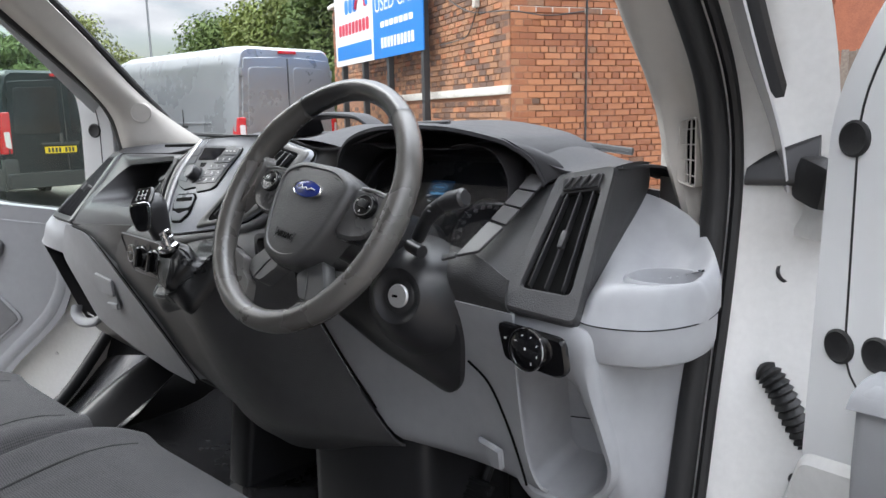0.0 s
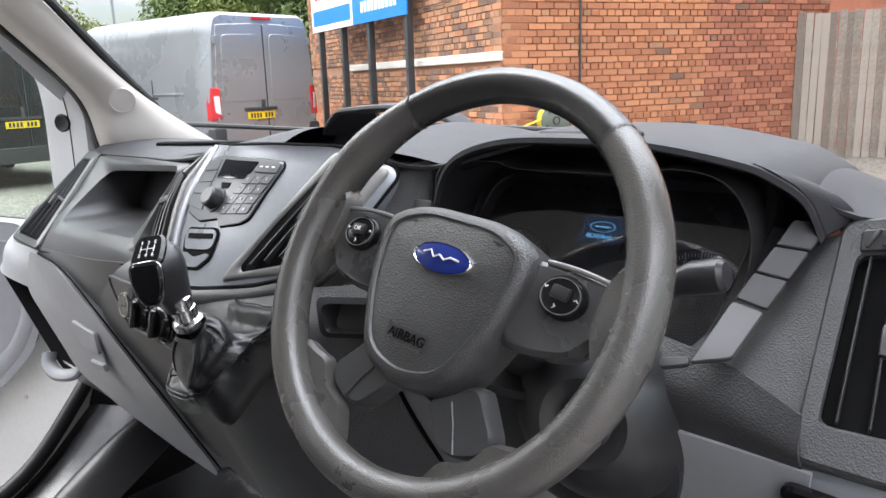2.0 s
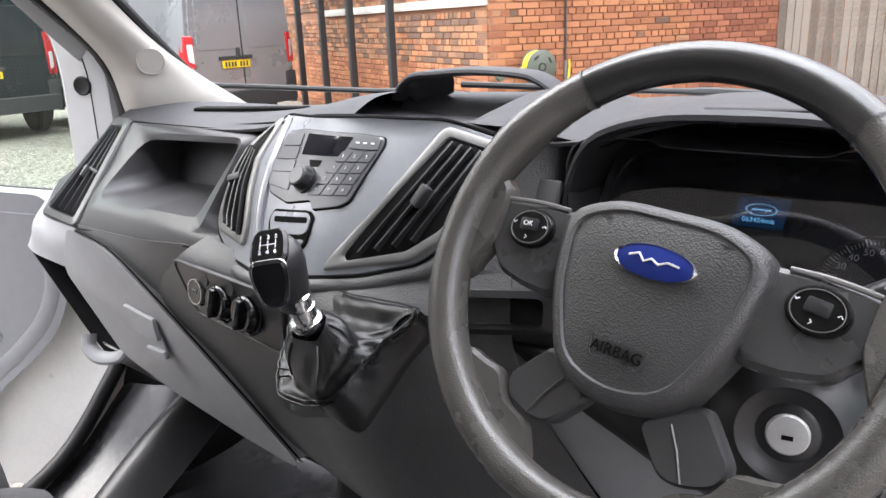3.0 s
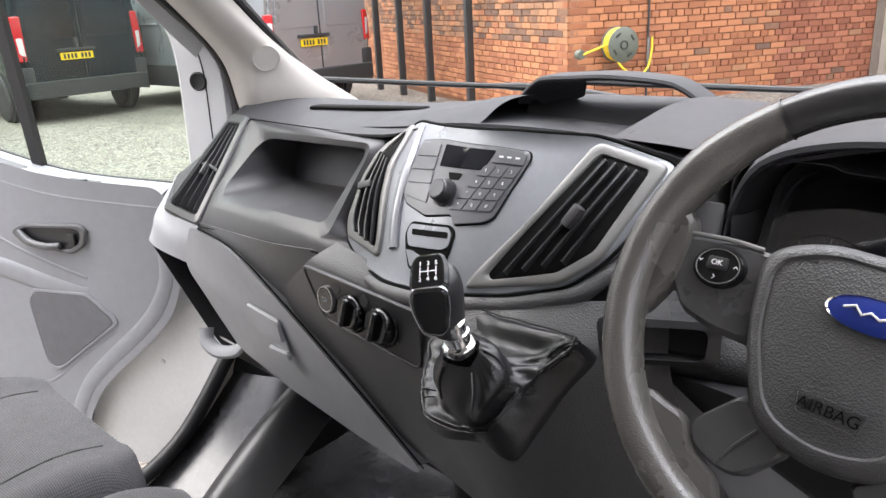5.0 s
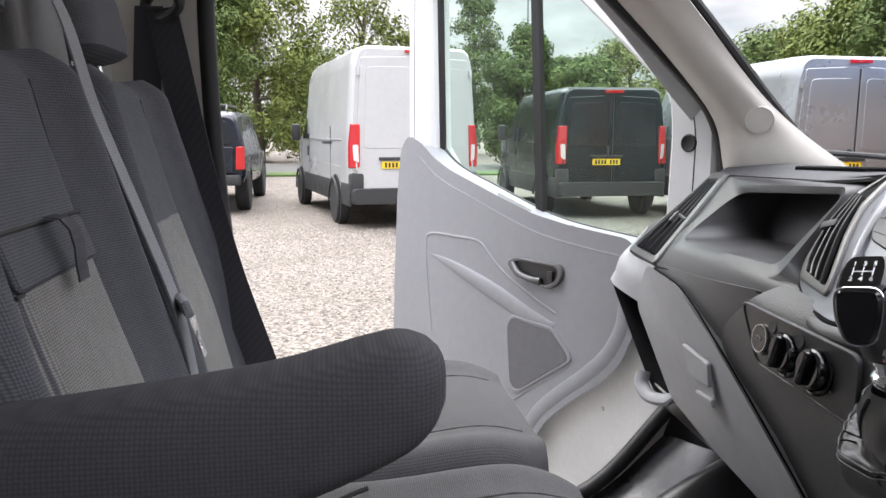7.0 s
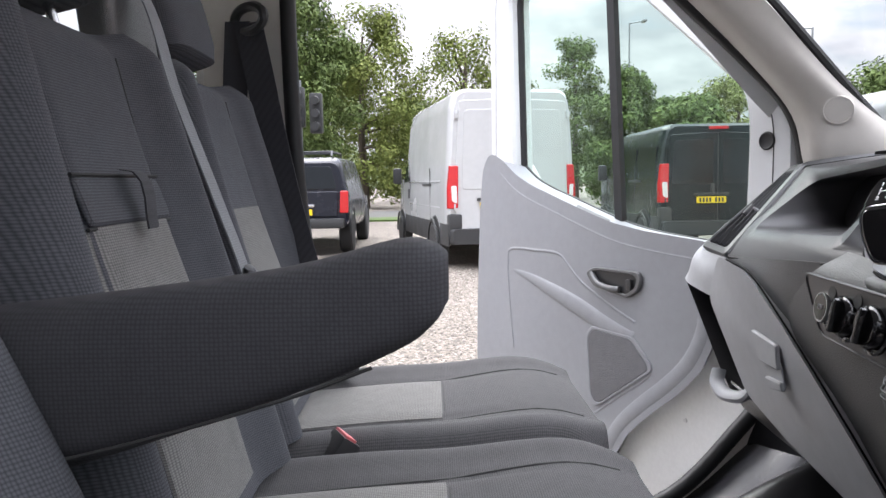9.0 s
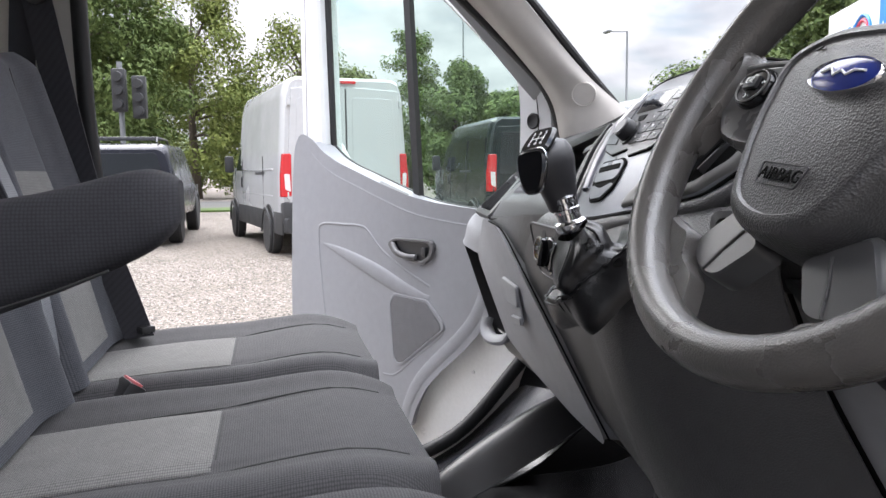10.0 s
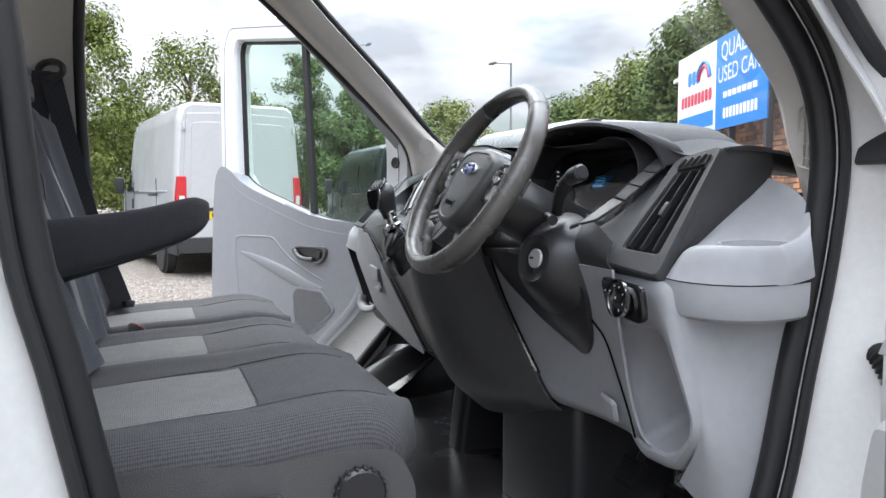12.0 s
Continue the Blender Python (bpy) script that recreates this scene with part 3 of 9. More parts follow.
for cx, big, lo, a0, sweep in ((0.19, 6, "rev", 187, 198), (0.855, 12, "speed", 201, 216)):
    c = quad_at(cluster, cx, 0.65)
    m = axes(c + CN * 0.005, (1, 0, 0), CN)
    bm = B()
    loft(bm, [[m @ V(r * math.cos(2 * math.pi * i / 48), r * math.sin(2 * math.pi * i / 48), z) for i in range(48)] for r, z in ((0.057, 0), (0.0565, 0.003), (0.0555, 0.003), (0.055, 0.0))], True)
    dial = part("dial", bm, BLACK, clus)
    bm = B()
    n_tick = big * 5
    for k in range(n_tick + 1):
        a = radians(a0 - sweep * k / n_tick)
        ln_ = 0.008 if k % 5 == 0 else 0.004
        box(bm, m @ pose(0.050 * math.cos(a), 0.050 * math.sin(a), 0.001, 0, 0, math.degrees(a)), (ln_, 0.0011 if k % 5 == 0 else 0.0006, 0.0006))
    part("scale", bm, DIALP, dial)
    for k in range(big + 1):
        a = radians(a0 - sweep * k / big)
        letters(str(k) if lo == "rev" else str(k * 10), 0.009, m @ pose(0.041 * math.cos(a), 0.041 * math.sin(a), 0.001), DIALP, dial, "numeral")
    bm = B()
    box(bm, m @ pose(-0.017, -0.017, 0.006, 0, 0, 45), (0.05, 0.0016, 0.001), 0.0004, 1)
    lathe(bm, m @ pose(0, 0, 0.003), [(0.009, 0), (0.009, 0.006), (0.007, 0.008)], 20)
    part("needle", bm, BLACK, dial)
scr = [quad_at(cluster, u, v) + CN * 0.005 for u, v in ((0.415, 0.26), (0.560, 0.26), (0.560, 0.41), (0.415, 0.41))]
bm = plate(B(), scr, 0.001, 0.002, 0.0004, CN)
ds = part("driver_display", bm, SCREEN, clus, "small blue-lit driver display")
sm = axes(quad_at(scr, 0.5, 0.78) + CN * 0.002, (1, 0, 0), CN)
letters("063454mls", 0.0070, sm, SCREENT, ds)
bm = B()
sm = axes(quad_at(scr, 0.5, 0.42) + CN * 0.0022, (1, 0, 0), CN)
loft(bm, [[sm @ V(r * math.cos(a * math.pi / 16), r * 0.42 * math.sin(a * math.pi / 16), 0) for a in range(32)] for r in (0.0150, 0.0136)], True)
box(bm, sm, (0.018, 0.0016, 0.0003))
part("emblem_outline", bm, SCREENT, ds)

cover = part("dial_cover", plate(B(), [quad_at(cluster, u, v) + CN * (0.018 + 0.012 * (v < 0.5)) for u, v in ((0.03, 0.06), (0.97, 0.06), (0.97, 0.94), (0.03, 0.94))], 0.002, 0.03, 0.0006, CN), GLASS_D, clus, "clear glossy dial cover")
cover.visible_shadow = False

# switch strip and plain blanks beside the cluster
strip = [(0.642, 0.236, 1.414), (0.669, 0.246, 1.412), (0.642, 0.178, 1.347), (0.616, 0.177, 1.353)]
for k in range(3):
    q = [quad_at(strip, u, v) for u, v in ((0, k / 3 + 0.01), (1, k / 3 + 0.01), (1, (k + 1) / 3 - 0.01), (0, (k + 1) / 3 - 0.01))]
    part("blank_switch", plate(B(), q, 0.004, 0.003, 0.001, UP_BACK), DARK2, dash)
part("strip_trim", plate(B(), [(0.615, 0.175, 1.351), (0.641, 0.176, 1.345), (0.632, 0.132, 1.317), (0.602, 0.121, 1.310)], 0.004, 0.004, 0.001, UP_BACK), DARK2, dash)
part("strip_trim", plate(B(), [(0.601, 0.125, 1.314), (0.603, 0.119, 1.309), (0.580, 0.116, 1.302), (0.576, 0.124, 1.308)], 0.004, 0.003, 0.001, UP_BACK), DARK2, dash)
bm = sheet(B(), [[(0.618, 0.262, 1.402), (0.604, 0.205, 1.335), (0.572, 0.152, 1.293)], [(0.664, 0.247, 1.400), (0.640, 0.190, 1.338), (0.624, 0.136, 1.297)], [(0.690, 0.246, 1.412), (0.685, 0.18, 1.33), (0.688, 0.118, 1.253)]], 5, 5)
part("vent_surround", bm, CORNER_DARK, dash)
for k in range(2):
    q = [(0.232, 0.205, 1.405 - 0.036 * k), (0.262, 0.200, 1.405 - 0.036 * k), (0.262, 0.184, 1.372 - 0.036 * k), (0.232, 0.19, 1.372 - 0.036 * k)]
    part("blank_switch", plate(B(), q, 0.006, 0.003, 0.002, UP_BACK), DARK2, dash)
bm = sheet(B(), [[(0.20, 0.205, 1.44), (0.205, 0.16, 1.36), (0.20, 0.12, 1.29)], [(0.24, 0.21, 1.45), (0.24, 0.19, 1.36), (0.24, 0.15, 1.29)], [(0.260, 0.24, 1.45), (0.258, 0.22, 1.36), (0.264, 0.16, 1.29)]], 5, 4)
part("side_infill", bm, DARK, dash)

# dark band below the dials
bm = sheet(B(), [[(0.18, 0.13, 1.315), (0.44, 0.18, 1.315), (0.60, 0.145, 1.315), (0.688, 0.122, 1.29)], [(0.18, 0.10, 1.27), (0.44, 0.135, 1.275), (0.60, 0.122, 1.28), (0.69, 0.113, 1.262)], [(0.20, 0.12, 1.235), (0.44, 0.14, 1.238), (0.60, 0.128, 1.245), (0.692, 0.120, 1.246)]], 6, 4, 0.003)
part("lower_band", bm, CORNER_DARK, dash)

# radio console, a shield that swells towards the seats
def on_console(x, z, lift=0.0):
    """A place on the console's skin, or above it."""
    t = max((1.459 - z) / 0.165, 0)
    d = x + 0.005
    c = 1.0 + 0.75 * max(0, 1 - 3 * t) if d < 0 else 1.15
    return V(x, 0.16 - 0.105 * t - 0.01 * math.sin(math.pi * min(t, 1)) + c * d * d, z) + CNR * lift


CNR = V(0, -0.83, 0.55)


def fine_ring(pts, r, step=0.012):
    """A rounded outline on the console, finely divided."""
    ring = rpoly([(x, 0, z) for x, z in pts], r, 4)
    out = []
    for a, b in zip(ring, ring[1:] + ring[:1]):
        n_ = max(1, int((b - a).length / step))
        out += [a.lerp(b, k / n_) for k in range(n_)]
    return out


def console_plate(pts, mat, name, thick=0.003, r=0.006, parent=None, lift=0.002, label="", back=0.006):
    """A plate that follows the console's curve."""
    ring = fine_ring(pts, r)
    c = sum(ring, V(0, 0, 0)) / len(ring)
    rings = []
    for s_, h in ((1.0, lift - back), (1.0, lift + thick - 0.001), (0.985, lift + thick), (0.7, lift + thick), (0.35, lift + thick), (0.05, lift + thick)):
        rings.append([on_console(c.x + (p.x - c.x) * s_, c.z + (p.z - c.z) * s_, h) for p in ring])
    return part(name, loft(B(), rings, True, False, True), mat, parent or con, label)


def console_frame(outer, inner, mat, name, front, r, ri, parent=None, label="", back=0.012):
    """A raised bezel between two outlines of the same count."""
    a, b = rpoly([(x, 0, z) for x, z in outer], r, 5), rpoly([(x, 0, z) for x, z in inner], ri, 5)
    rings = []
    for u, h in ((0.0, -back), (0.0, front - 0.003), (0.10, front - 0.0008), (0.25, front), (0.75, front), (0.92, front - 0.0008), (1.0, front - 0.003), (1.0, -back)):
        rings.append([on_console(p.x + (q.x - p.x) * u, p.z + (q.z - p.z) * u, h) for p, q in zip(a, b)])
    return part(name, loft(B(), rings, True), mat, parent or con, label)


shield = [(-0.171, 1.457), (-0.234, 1.422), (-0.246, 1.376), (-0.256, 1.321), (-0.239, 1.302), (-0.183, 1.29), (-0.106, 1.285), (-0.019, 1.292), (0.079, 1.307), (0.144, 1.324), (0.172, 1.35), (0.198, 1.392), (0.212, 1.431), (0.203, 1.443), (0.123, 1.466), (0.028, 1.467)]
ring = fine_ring(shield, 0.012)
cen = V(-0.03, 0, 1.38)
bm = B()
loft(bm, [[on_console(cen.x + (p.x - cen.x) * s_, cen.z + (p.z - cen.z) * s_, h) for p in ring] for s_, h in ((1.0, -0.03), (1.0, -0.002), (0.985, 0.001), (0.9, 0.001), (0.75, 0.001), (0.6, 0.001), (0.4, 0.001), (0.2, 0.001), (0.03, 0.001))], True, False, True)
con = part("radio_console", bm, FASCIA, dash, "blue-grey shield-shaped radio console")
# dark seam and soft rim that the shield sits in
rim_path = [on_console(cen.x + (p.x - cen.x) * 1.008, cen.z + (p.z - cen.z) * 1.012, -0.0015) for p in ring]
part("console_seam", tube(B(), rim_path, 0.0022, 6, True), VOID, con)
n0 = next(i for i, p in enumerate(ring) if p.z < 1.30)
n1 = max(i for i, p in enumerate(ring) if p.z < 1.40 and p.x > 0.1)
part("console_rim", tube(B(), [on_console(cen.x + (p.x - cen.x) * 1.055, cen.z + (p.z - cen.z) * 1.10, -0.008) for p in ring[n0:n1]], [0.002 + 0.009 * min(1, k / 10, (n1 - n0 - 1 - k) / 10) for k in range(n1 - n0)], 10), DARK, con)
lv_o = [(-0.178, 1.452), (-0.227, 1.419), (-0.240, 1.375), (-0.247, 1.322), (-0.232, 1.306), (-0.128, 1.305), (-0.133, 1.335), (-0.150, 1.372), (-0.163, 1.41), (-0.170, 1.445)]
lv_i = [(-0.189, 1.441), (-0.213, 1.414), (-0.222, 1.378), (-0.222, 1.335), (-0.207, 1.320), (-0.139, 1.315), (-0.146, 1.336), (-0.164, 1.372), (-0.177, 1.41), (-0.180, 1.436)]
# vent opening is a near-black plate on the closed skin, shade by colour
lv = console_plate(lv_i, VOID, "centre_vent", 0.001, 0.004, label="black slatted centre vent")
console_frame(lv_o, lv_i, RING, "vent_bezel", 0.006, 0.010, 0.008, lv, "satin grey bezel")
for k in range(4):
    u = 0.14 + 0.25 * k
    pts = [on_console(a[0] + (b[0] - a[0]) * u, a[1] + (b[1] - a[1]) * u, 0.007) for a, b in zip(lv_i[1:5], lv_i[8:4:-1])]
    part("slat", tube(B(), spline(pts, 5), 0.0022, 6, flat=2.2), BLACK, lv)
part("vent_tab", box(B(), axes(on_console(-0.205, 1.374, 0.010), (0.9, 0.1, 0.25), CNR), (0.026, 0.011, 0.010), 0.003), DARK2, lv)
# bright strip between the vent and the radio: the fascia edge's reflection, built as a pale band
sl = spline([on_console(x, z, 0.004) for x, z in ((-0.160, 1.455), (-0.140, 1.41), (-0.128, 1.368), (-0.119, 1.340), (-0.108, 1.320))], 6)
sr = spline([on_console(x, z, 0.004) for x, z in ((-0.146, 1.455), (-0.122, 1.415), (-0.112, 1.375), (-0.103, 1.347), (-0.094, 1.325))], 6)
bm = loft(B(), [[a + CNR * -0.006, a, a.lerp(b, 0.3) + CNR * 0.003, a.lerp(b, 0.7) + CNR * 0.003, b, b + CNR * -0.006] for a, b in zip(sl, sr)], False, False, False)
part("silver_trim", bm, EDGE_GLINT, con, "pale strip standing for the reflection on the fascia edge")
rv_o = [(0.126, 1.459), (0.205, 1.438), (0.170, 1.350), (0.136, 1.324), (0.030, 1.305), (0.036, 1.318), (0.085, 1.38)]
rv_i = [(0.135, 1.447), (0.188, 1.433), (0.162, 1.358), (0.131, 1.335), (0.062, 1.319), (0.056, 1.324), (0.092, 1.38)]
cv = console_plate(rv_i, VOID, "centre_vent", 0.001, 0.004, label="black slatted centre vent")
console_frame(rv_o, rv_i, RING, "vent_bezel", 0.006, 0.010, 0.006, cv, "satin grey bezel")
for k in range(4):
    u = 0.16 + 0.23 * k
    a = on_console(0.138 + 0.048 * u, 1.444 - 0.013 * u, 0.006)
    b = on_console(0.064 + 0.085 * u, 1.321 + 0.025 * u, 0.006)
    part("slat", box(B(), axes((a + b) / 2, b - a, CNR), ((b - a).length * 0.97, 0.0032, 0.011), 0.001, 1), BLACK, cv)
part("vent_tab", box(B(), axes(on_console(0.136, 1.386, 0.013), (0.074, 0.05, 0.12), CNR), (0.026, 0.012, 0.012), 0.003), DARK2, cv)

RADIO_EDGE = [(-0.125, 1.440), (-0.085, 1.446), (0.014, 1.447), (0.056, 1.445), (0.060, 1.437), (0.042, 1.378), (0.03, 1.372), (-0.009, 1.365), (-0.017, 1.374), (-0.059, 1.367), (-0.101, 1.374), (-0.114, 1.384)]
console_plate([(-0.031 + (x + 0.031) * 1.014, 1.406 + (z - 1.406) * 1.022) for x, z in RADIO_EDGE], VOID, "radio_gap", 0.0012, 0.004)
radio = console_plate(RADIO_EDGE, RADIO, "radio_panel", 0.0022, 0.004, label="charcoal radio panel with buttons and a display")
console_plate([(-0.071, 1.442), (0.013, 1.443), (0.005, 1.422), (-0.065, 1.419)], LCD, "radio_display", 0.001, 0.002, radio, 0.004, "dark radio display")
console_plate([(-0.045, 1.415), (-0.022, 1.416), (-0.024, 1.409), (-0.039, 1.408)], VOID, "usb_socket", 0.001, 0.001, radio, 0.004)


def knob(at, normal, r, h, mat, parent, name="knob"):
    m = axes(at, (1, 0, 0), normal)
    return part(name, lathe(B(), m, [(r * 1.18, 0), (r * 1.18, h * 0.18), (r, h * 0.2), (r * 0.93, h * 0.9), (r * 0.82, h), (0.0, h)], 32), mat, parent)


vk = knob(on_console(-0.038, 1.394, 0.004), CNR, 0.0145, 0.016, BLACK, radio, "volume_knob")
part("knob_face", lathe(B(), axes(on_console(-0.038, 1.394, 0.0205), (1, 0, 0), CNR), [(0.0108, -0.001), (0.0105, 0.0006), (0.0, 0.0004)], 28), RADIO, vk)
# buttons: a column to the left, a keypad to the right
for i in range(4):
    a, b = i / 4, (i + 0.93) / 4
    lx, rx = (lambda t: -0.121 + 0.012 * t), (lambda t: -0.080 + 0.018 * t)
    zt = lambda t: 1.437 - 0.056 * t
    console_plate([(lx(a), zt(a)), (rx(a), zt(a) + 0.004), (rx(b), zt(b) + 0.004 - 0.006 * (i == 3)), (lx(b), zt(b))], RADIO, "button", 0.0015, 0.002, radio, 0.004)
for i in range(4):
    for j in range(3):
        def key(u, v):
            return (0.006 + 0.050 * u - (0.030 - 0.012 * u) * v, 1.428 + 0.001 * u - (0.050 - 0.004 * u) * v)
        u0, u1, v0, v1 = (j + 0.03) / 3, (j + 0.95) / 3, (i + 0.03) / 4, (i + 0.93) / 4
        console_plate([key(u0, v0), key(u1, v0), key(u1, v1), key(u0, v1)], RADIO, "button", 0.0015, 0.0015, radio, 0.004)
        x_, z_ = key((u0 + u1) / 2, (v0 + v1) / 2)
        letters("123456789*0#"[i * 3 + j], 0.0055, axes(on_console(x_, z_, 0.0062), (1, 0.1, 0), CNR), PRINT, radio, "digit")
console_plate([(0.017, 1.445), (0.055, 1.442), (0.056, 1.431), (0.012, 1.431)], RADIO, "button", 0.0015, 0.002, radio, 0.004)
for k in range(3):
    part("printed_mark", box(B(), axes(on_console(0.024 + 0.011 * k, 1.437, 0.0062), (1, 0, 0), CNR), (0.006, 0.002, 0.0004)), PRINT, radio)
low = console_plate([(-0.079, 1.358), (-0.013, 1.364), (-0.003, 1.358), (-0.003, 1.341), (-0.005, 1.326), (-0.026, 1.311), (-0.062, 1.307), (-0.077, 1.328), (-0.085, 1.344)], VOID, "slot_panel", 0.0015, 0.006, label="small panel with a slot")
console_plate([(-0.078, 1.355), (-0.014, 1.361), (-0.006, 1.356), (-0.006, 1.342), (-0.014, 1.337), (-0.072, 1.331), (-0.081, 1.345)], FASCIA, "slot_bezel", 0.0015, 0.006, low, 0.003)
console_plate([(-0.072, 1.350), (-0.012, 1.356), (-0.010, 1.350), (-0.070, 1.344)], VOID, "slot", 0.001, 0.002, low, 0.0045)
console_plate([(-0.074, 1.327), (-0.060, 1.328), (-0.053, 1.324), (-0.024, 1.327), (-0.017, 1.332), (-0.008, 1.332), (-0.010, 1.327), (-0.028, 1.314), (-0.060, 1.311), (-0.072, 1.324)], FASCIA, "flap", 0.0015, 0.003, low, 0.003)

# middle of the lower dash, dark, down to the gear lever and the tunnel
rows = [[(-0.24, 0.095, 1.30), (-0.05, 0.062, 1.295), (0.10, 0.075, 1.305), (0.24, 0.13, 1.32)],
        [(-0.29, 0.070, 1.262), (-0.05, 0.048, 1.255), (0.10, 0.035, 1.255), (0.26, 0.10, 1.255)],
        [(-0.36, 0.082, 1.185), (-0.10, 0.062, 1.18), (0.10, 0.025, 1.175), (0.28, 0.12, 1.18)],
        [(-0.24, 0.100, 1.09), (-0.06, 0.09, 1.07), (0.12, 0.055, 1.06), (0.34, 0.155, 1.06)],
        [(-0.15, 0.130, 0.985), (0.0, 0.12, 0.96), (0.15, 0.10, 0.95), (0.40, 0.185, 0.965)],
        [(-0.10, 0.21, 0.90), (0.02, 0.19, 0.88), (0.16, 0.18, 0.88), (0.38, 0.26, 0.92)]]
part("lower_console", sheet(B(), rows, 6, 5, 0.004), DARK, dash, "charcoal centre stack below the radio")
# small open shelf right of the gear lever
bm = B()
rr = [rpoly([(0.19, 0.075, 1.31), (0.30, 0.12, 1.315), (0.30, 0.115, 1.27), (0.20, 0.07, 1.265)], 0.012), rpoly([(0.20, 0.074, 1.304), (0.29, 0.112, 1.308), (0.29, 0.108, 1.276), (0.208, 0.07, 1.272)], 0.010), rpoly([(0.205, 0.14, 1.304), (0.29, 0.17, 1.308), (0.29, 0.16, 1.28), (0.21, 0.13, 1.276)], 0.008)]
loft(bm, rr, True, False, True)
part("coin_tray", bm, BLACK, dash)

# heater controls
hv = [(-0.278, 0.062, 1.272), (-0.022, 0.042, 1.270), (-0.027, 0.046, 1.190), (-0.249, 0.072, 1.192)]
HN = V(0, -0.97, 0.12)
heater = part("heater_panel", plate(B(), hv, 0.004, 0.018, 0.0015, HN), BLACK, dash, "black heater control panel with three dials")
part("heater_rim", frame_ring(B(), [Vector(p) + HN * 0.003 for p in hv], [quad_at(hv, u, v) + HN * 0.003 for u, v in ((0.02, 0.045), (0.98, 0.045), (0.98, 0.955), (0.02, 0.955))], 0.003, 0.001, 0.018, 0.014, HN, 4, 0.001), DARK2, heater)
for i, (u, r) in enumerate(((0.19, 0.017), (0.44, 0.024), (0.70, 0.024))):
    c = quad_at(hv, u, 0.48) + HN * 0.004
    m = axes(c, (1, -0.08, 0), HN)
    ringm = lathe(B(), m, [(r * 1.25, 0), (r * 1.25, 0.003), (r * 1.12, 0.004), (r * 1.08, 0.0)], 32)
    kb = part("dial_ring", ringm, GLOSSB, heater)
    if i == 0:
        part("push_button", lathe(B(), m, [(r, 0), (r, 0.007), (r * 0.9, 0.009), (0, 0.0085)], 28), GLOSSB, heater)
        letters("12V", 0.0085, m @ pose(0, 0, 0.0092), GREYP, heater)
        part("button_rim", loft(B(), [[m @ V(rr_ * math.cos(k * math.pi / 16), rr_ * math.sin(k * math.pi / 16), z) for k in range(32)] for rr_, z in ((r * 1.08, 0.004), (r * 1.06, 0.009), (r * 0.98, 0.009), (r * 0.96, 0.006))], True), SATIN, heater)
    else:
        part("dial", lathe(B(), m, [(r, 0), (r * 0.97, 0.012), (r * 0.86, 0.015), (0, 0.014)], 32), GLOSSB, heater)
        for k in range(9):
            a = radians(210 - 30 * k)
            part("scale_mark", box(B(), m @ pose(r * 1.36 * math.cos(a), r * 1.36 * math.sin(a), 0.001, 0, 0, math.degrees(a)), (0.003, 0.0012, 0.0004)), GREYP, heater)
        part("dial_grip", box(B(), m @ pose(0, 0, 0.017, 0, 0, 75), (r * 1.75, 0.009, 0.012), 0.004), GLOSSB, heater)
    if i < 2:
        c = quad_at(hv, u + 0.125, 0.2) + HN * 0.004
        part("push_button", lathe(B(), axes(c, (1, 0, 0), HN), [(0.008, 0), (0.008, 0.003), (0, 0.003)], 20), DARK2, heater)

# glove box
gl = [(-0.655, 0.104, 1.246), (-0.50, 0.085, 1.238), (-0.375, 0.080, 1.185), (-0.29, 0.085, 1.13), (-0.20, 0.102, 1.05), (-0.13, 0.13, 0.96), (-0.28, 0.145, 0.955), (-0.46, 0.14, 0.985), (-0.60, 0.135, 1.02), (-0.685, 0.10, 1.172)]
bm = B()
rg = rpoly(gl, 0.02)
n = V(0, -0.98, 0.1)
loft(bm, [[p + V(0, 0.05, -0.01) for p in rg], [p + n * 0.004 for p in rg], inset([p + n * 0.010 for p in rg], -0.008, poly_normal(rg)) if poly_normal(rg).y > 0 else inset([p + n * 0.010 for p in rg], 0.008, poly_normal(rg))], True, False, False)
cen = V(-0.42, 0.092, 1.10)
last = [v for v in bm.verts][-len(rg):]
cv_ = bm.verts.new(cen + V(0, -0.006, 0))
for i in range(len(last)):
    bm.faces.new((last[i], last[(i + 1) % len(last)], cv_))
glove = part("glove_box", bm, LIGHT, dash, "light grey glove box lid")
HG = V(0.040, -0.001, 0.008)
part("handle_gap", plate(B(), [Vector(p) + HG for p in ((-0.486, 0.083, 1.116), (-0.411, 0.078, 1.118), (-0.400, 0.080, 1.082), (-0.452, 0.086, 1.072))], 0.002, 0.006, 0.001, (0, -1, 0)), LIGHT, glove)
part("glove_handle", plate(B(), [Vector(p) + HG for p in ((-0.510, 0.080, 1.150), (-0.415, 0.075, 1.145), (-0.411, 0.077, 1.108), (-0.484, 0.082, 1.106))], 0.006, 0.006, 0.002, (0, -1, 0)), LIGHT, glove)
part("handle_lip", plate(B(), [Vector(p) + HG for p in ((-0.462, 0.081, 1.088), (-0.404, 0.077, 1.093), (-0.400, 0.079, 1.080), (-0.452, 0.084, 1.071))], 0.0055, 0.004, 0.002, (0, -1, 0)), LIGHT, glove)

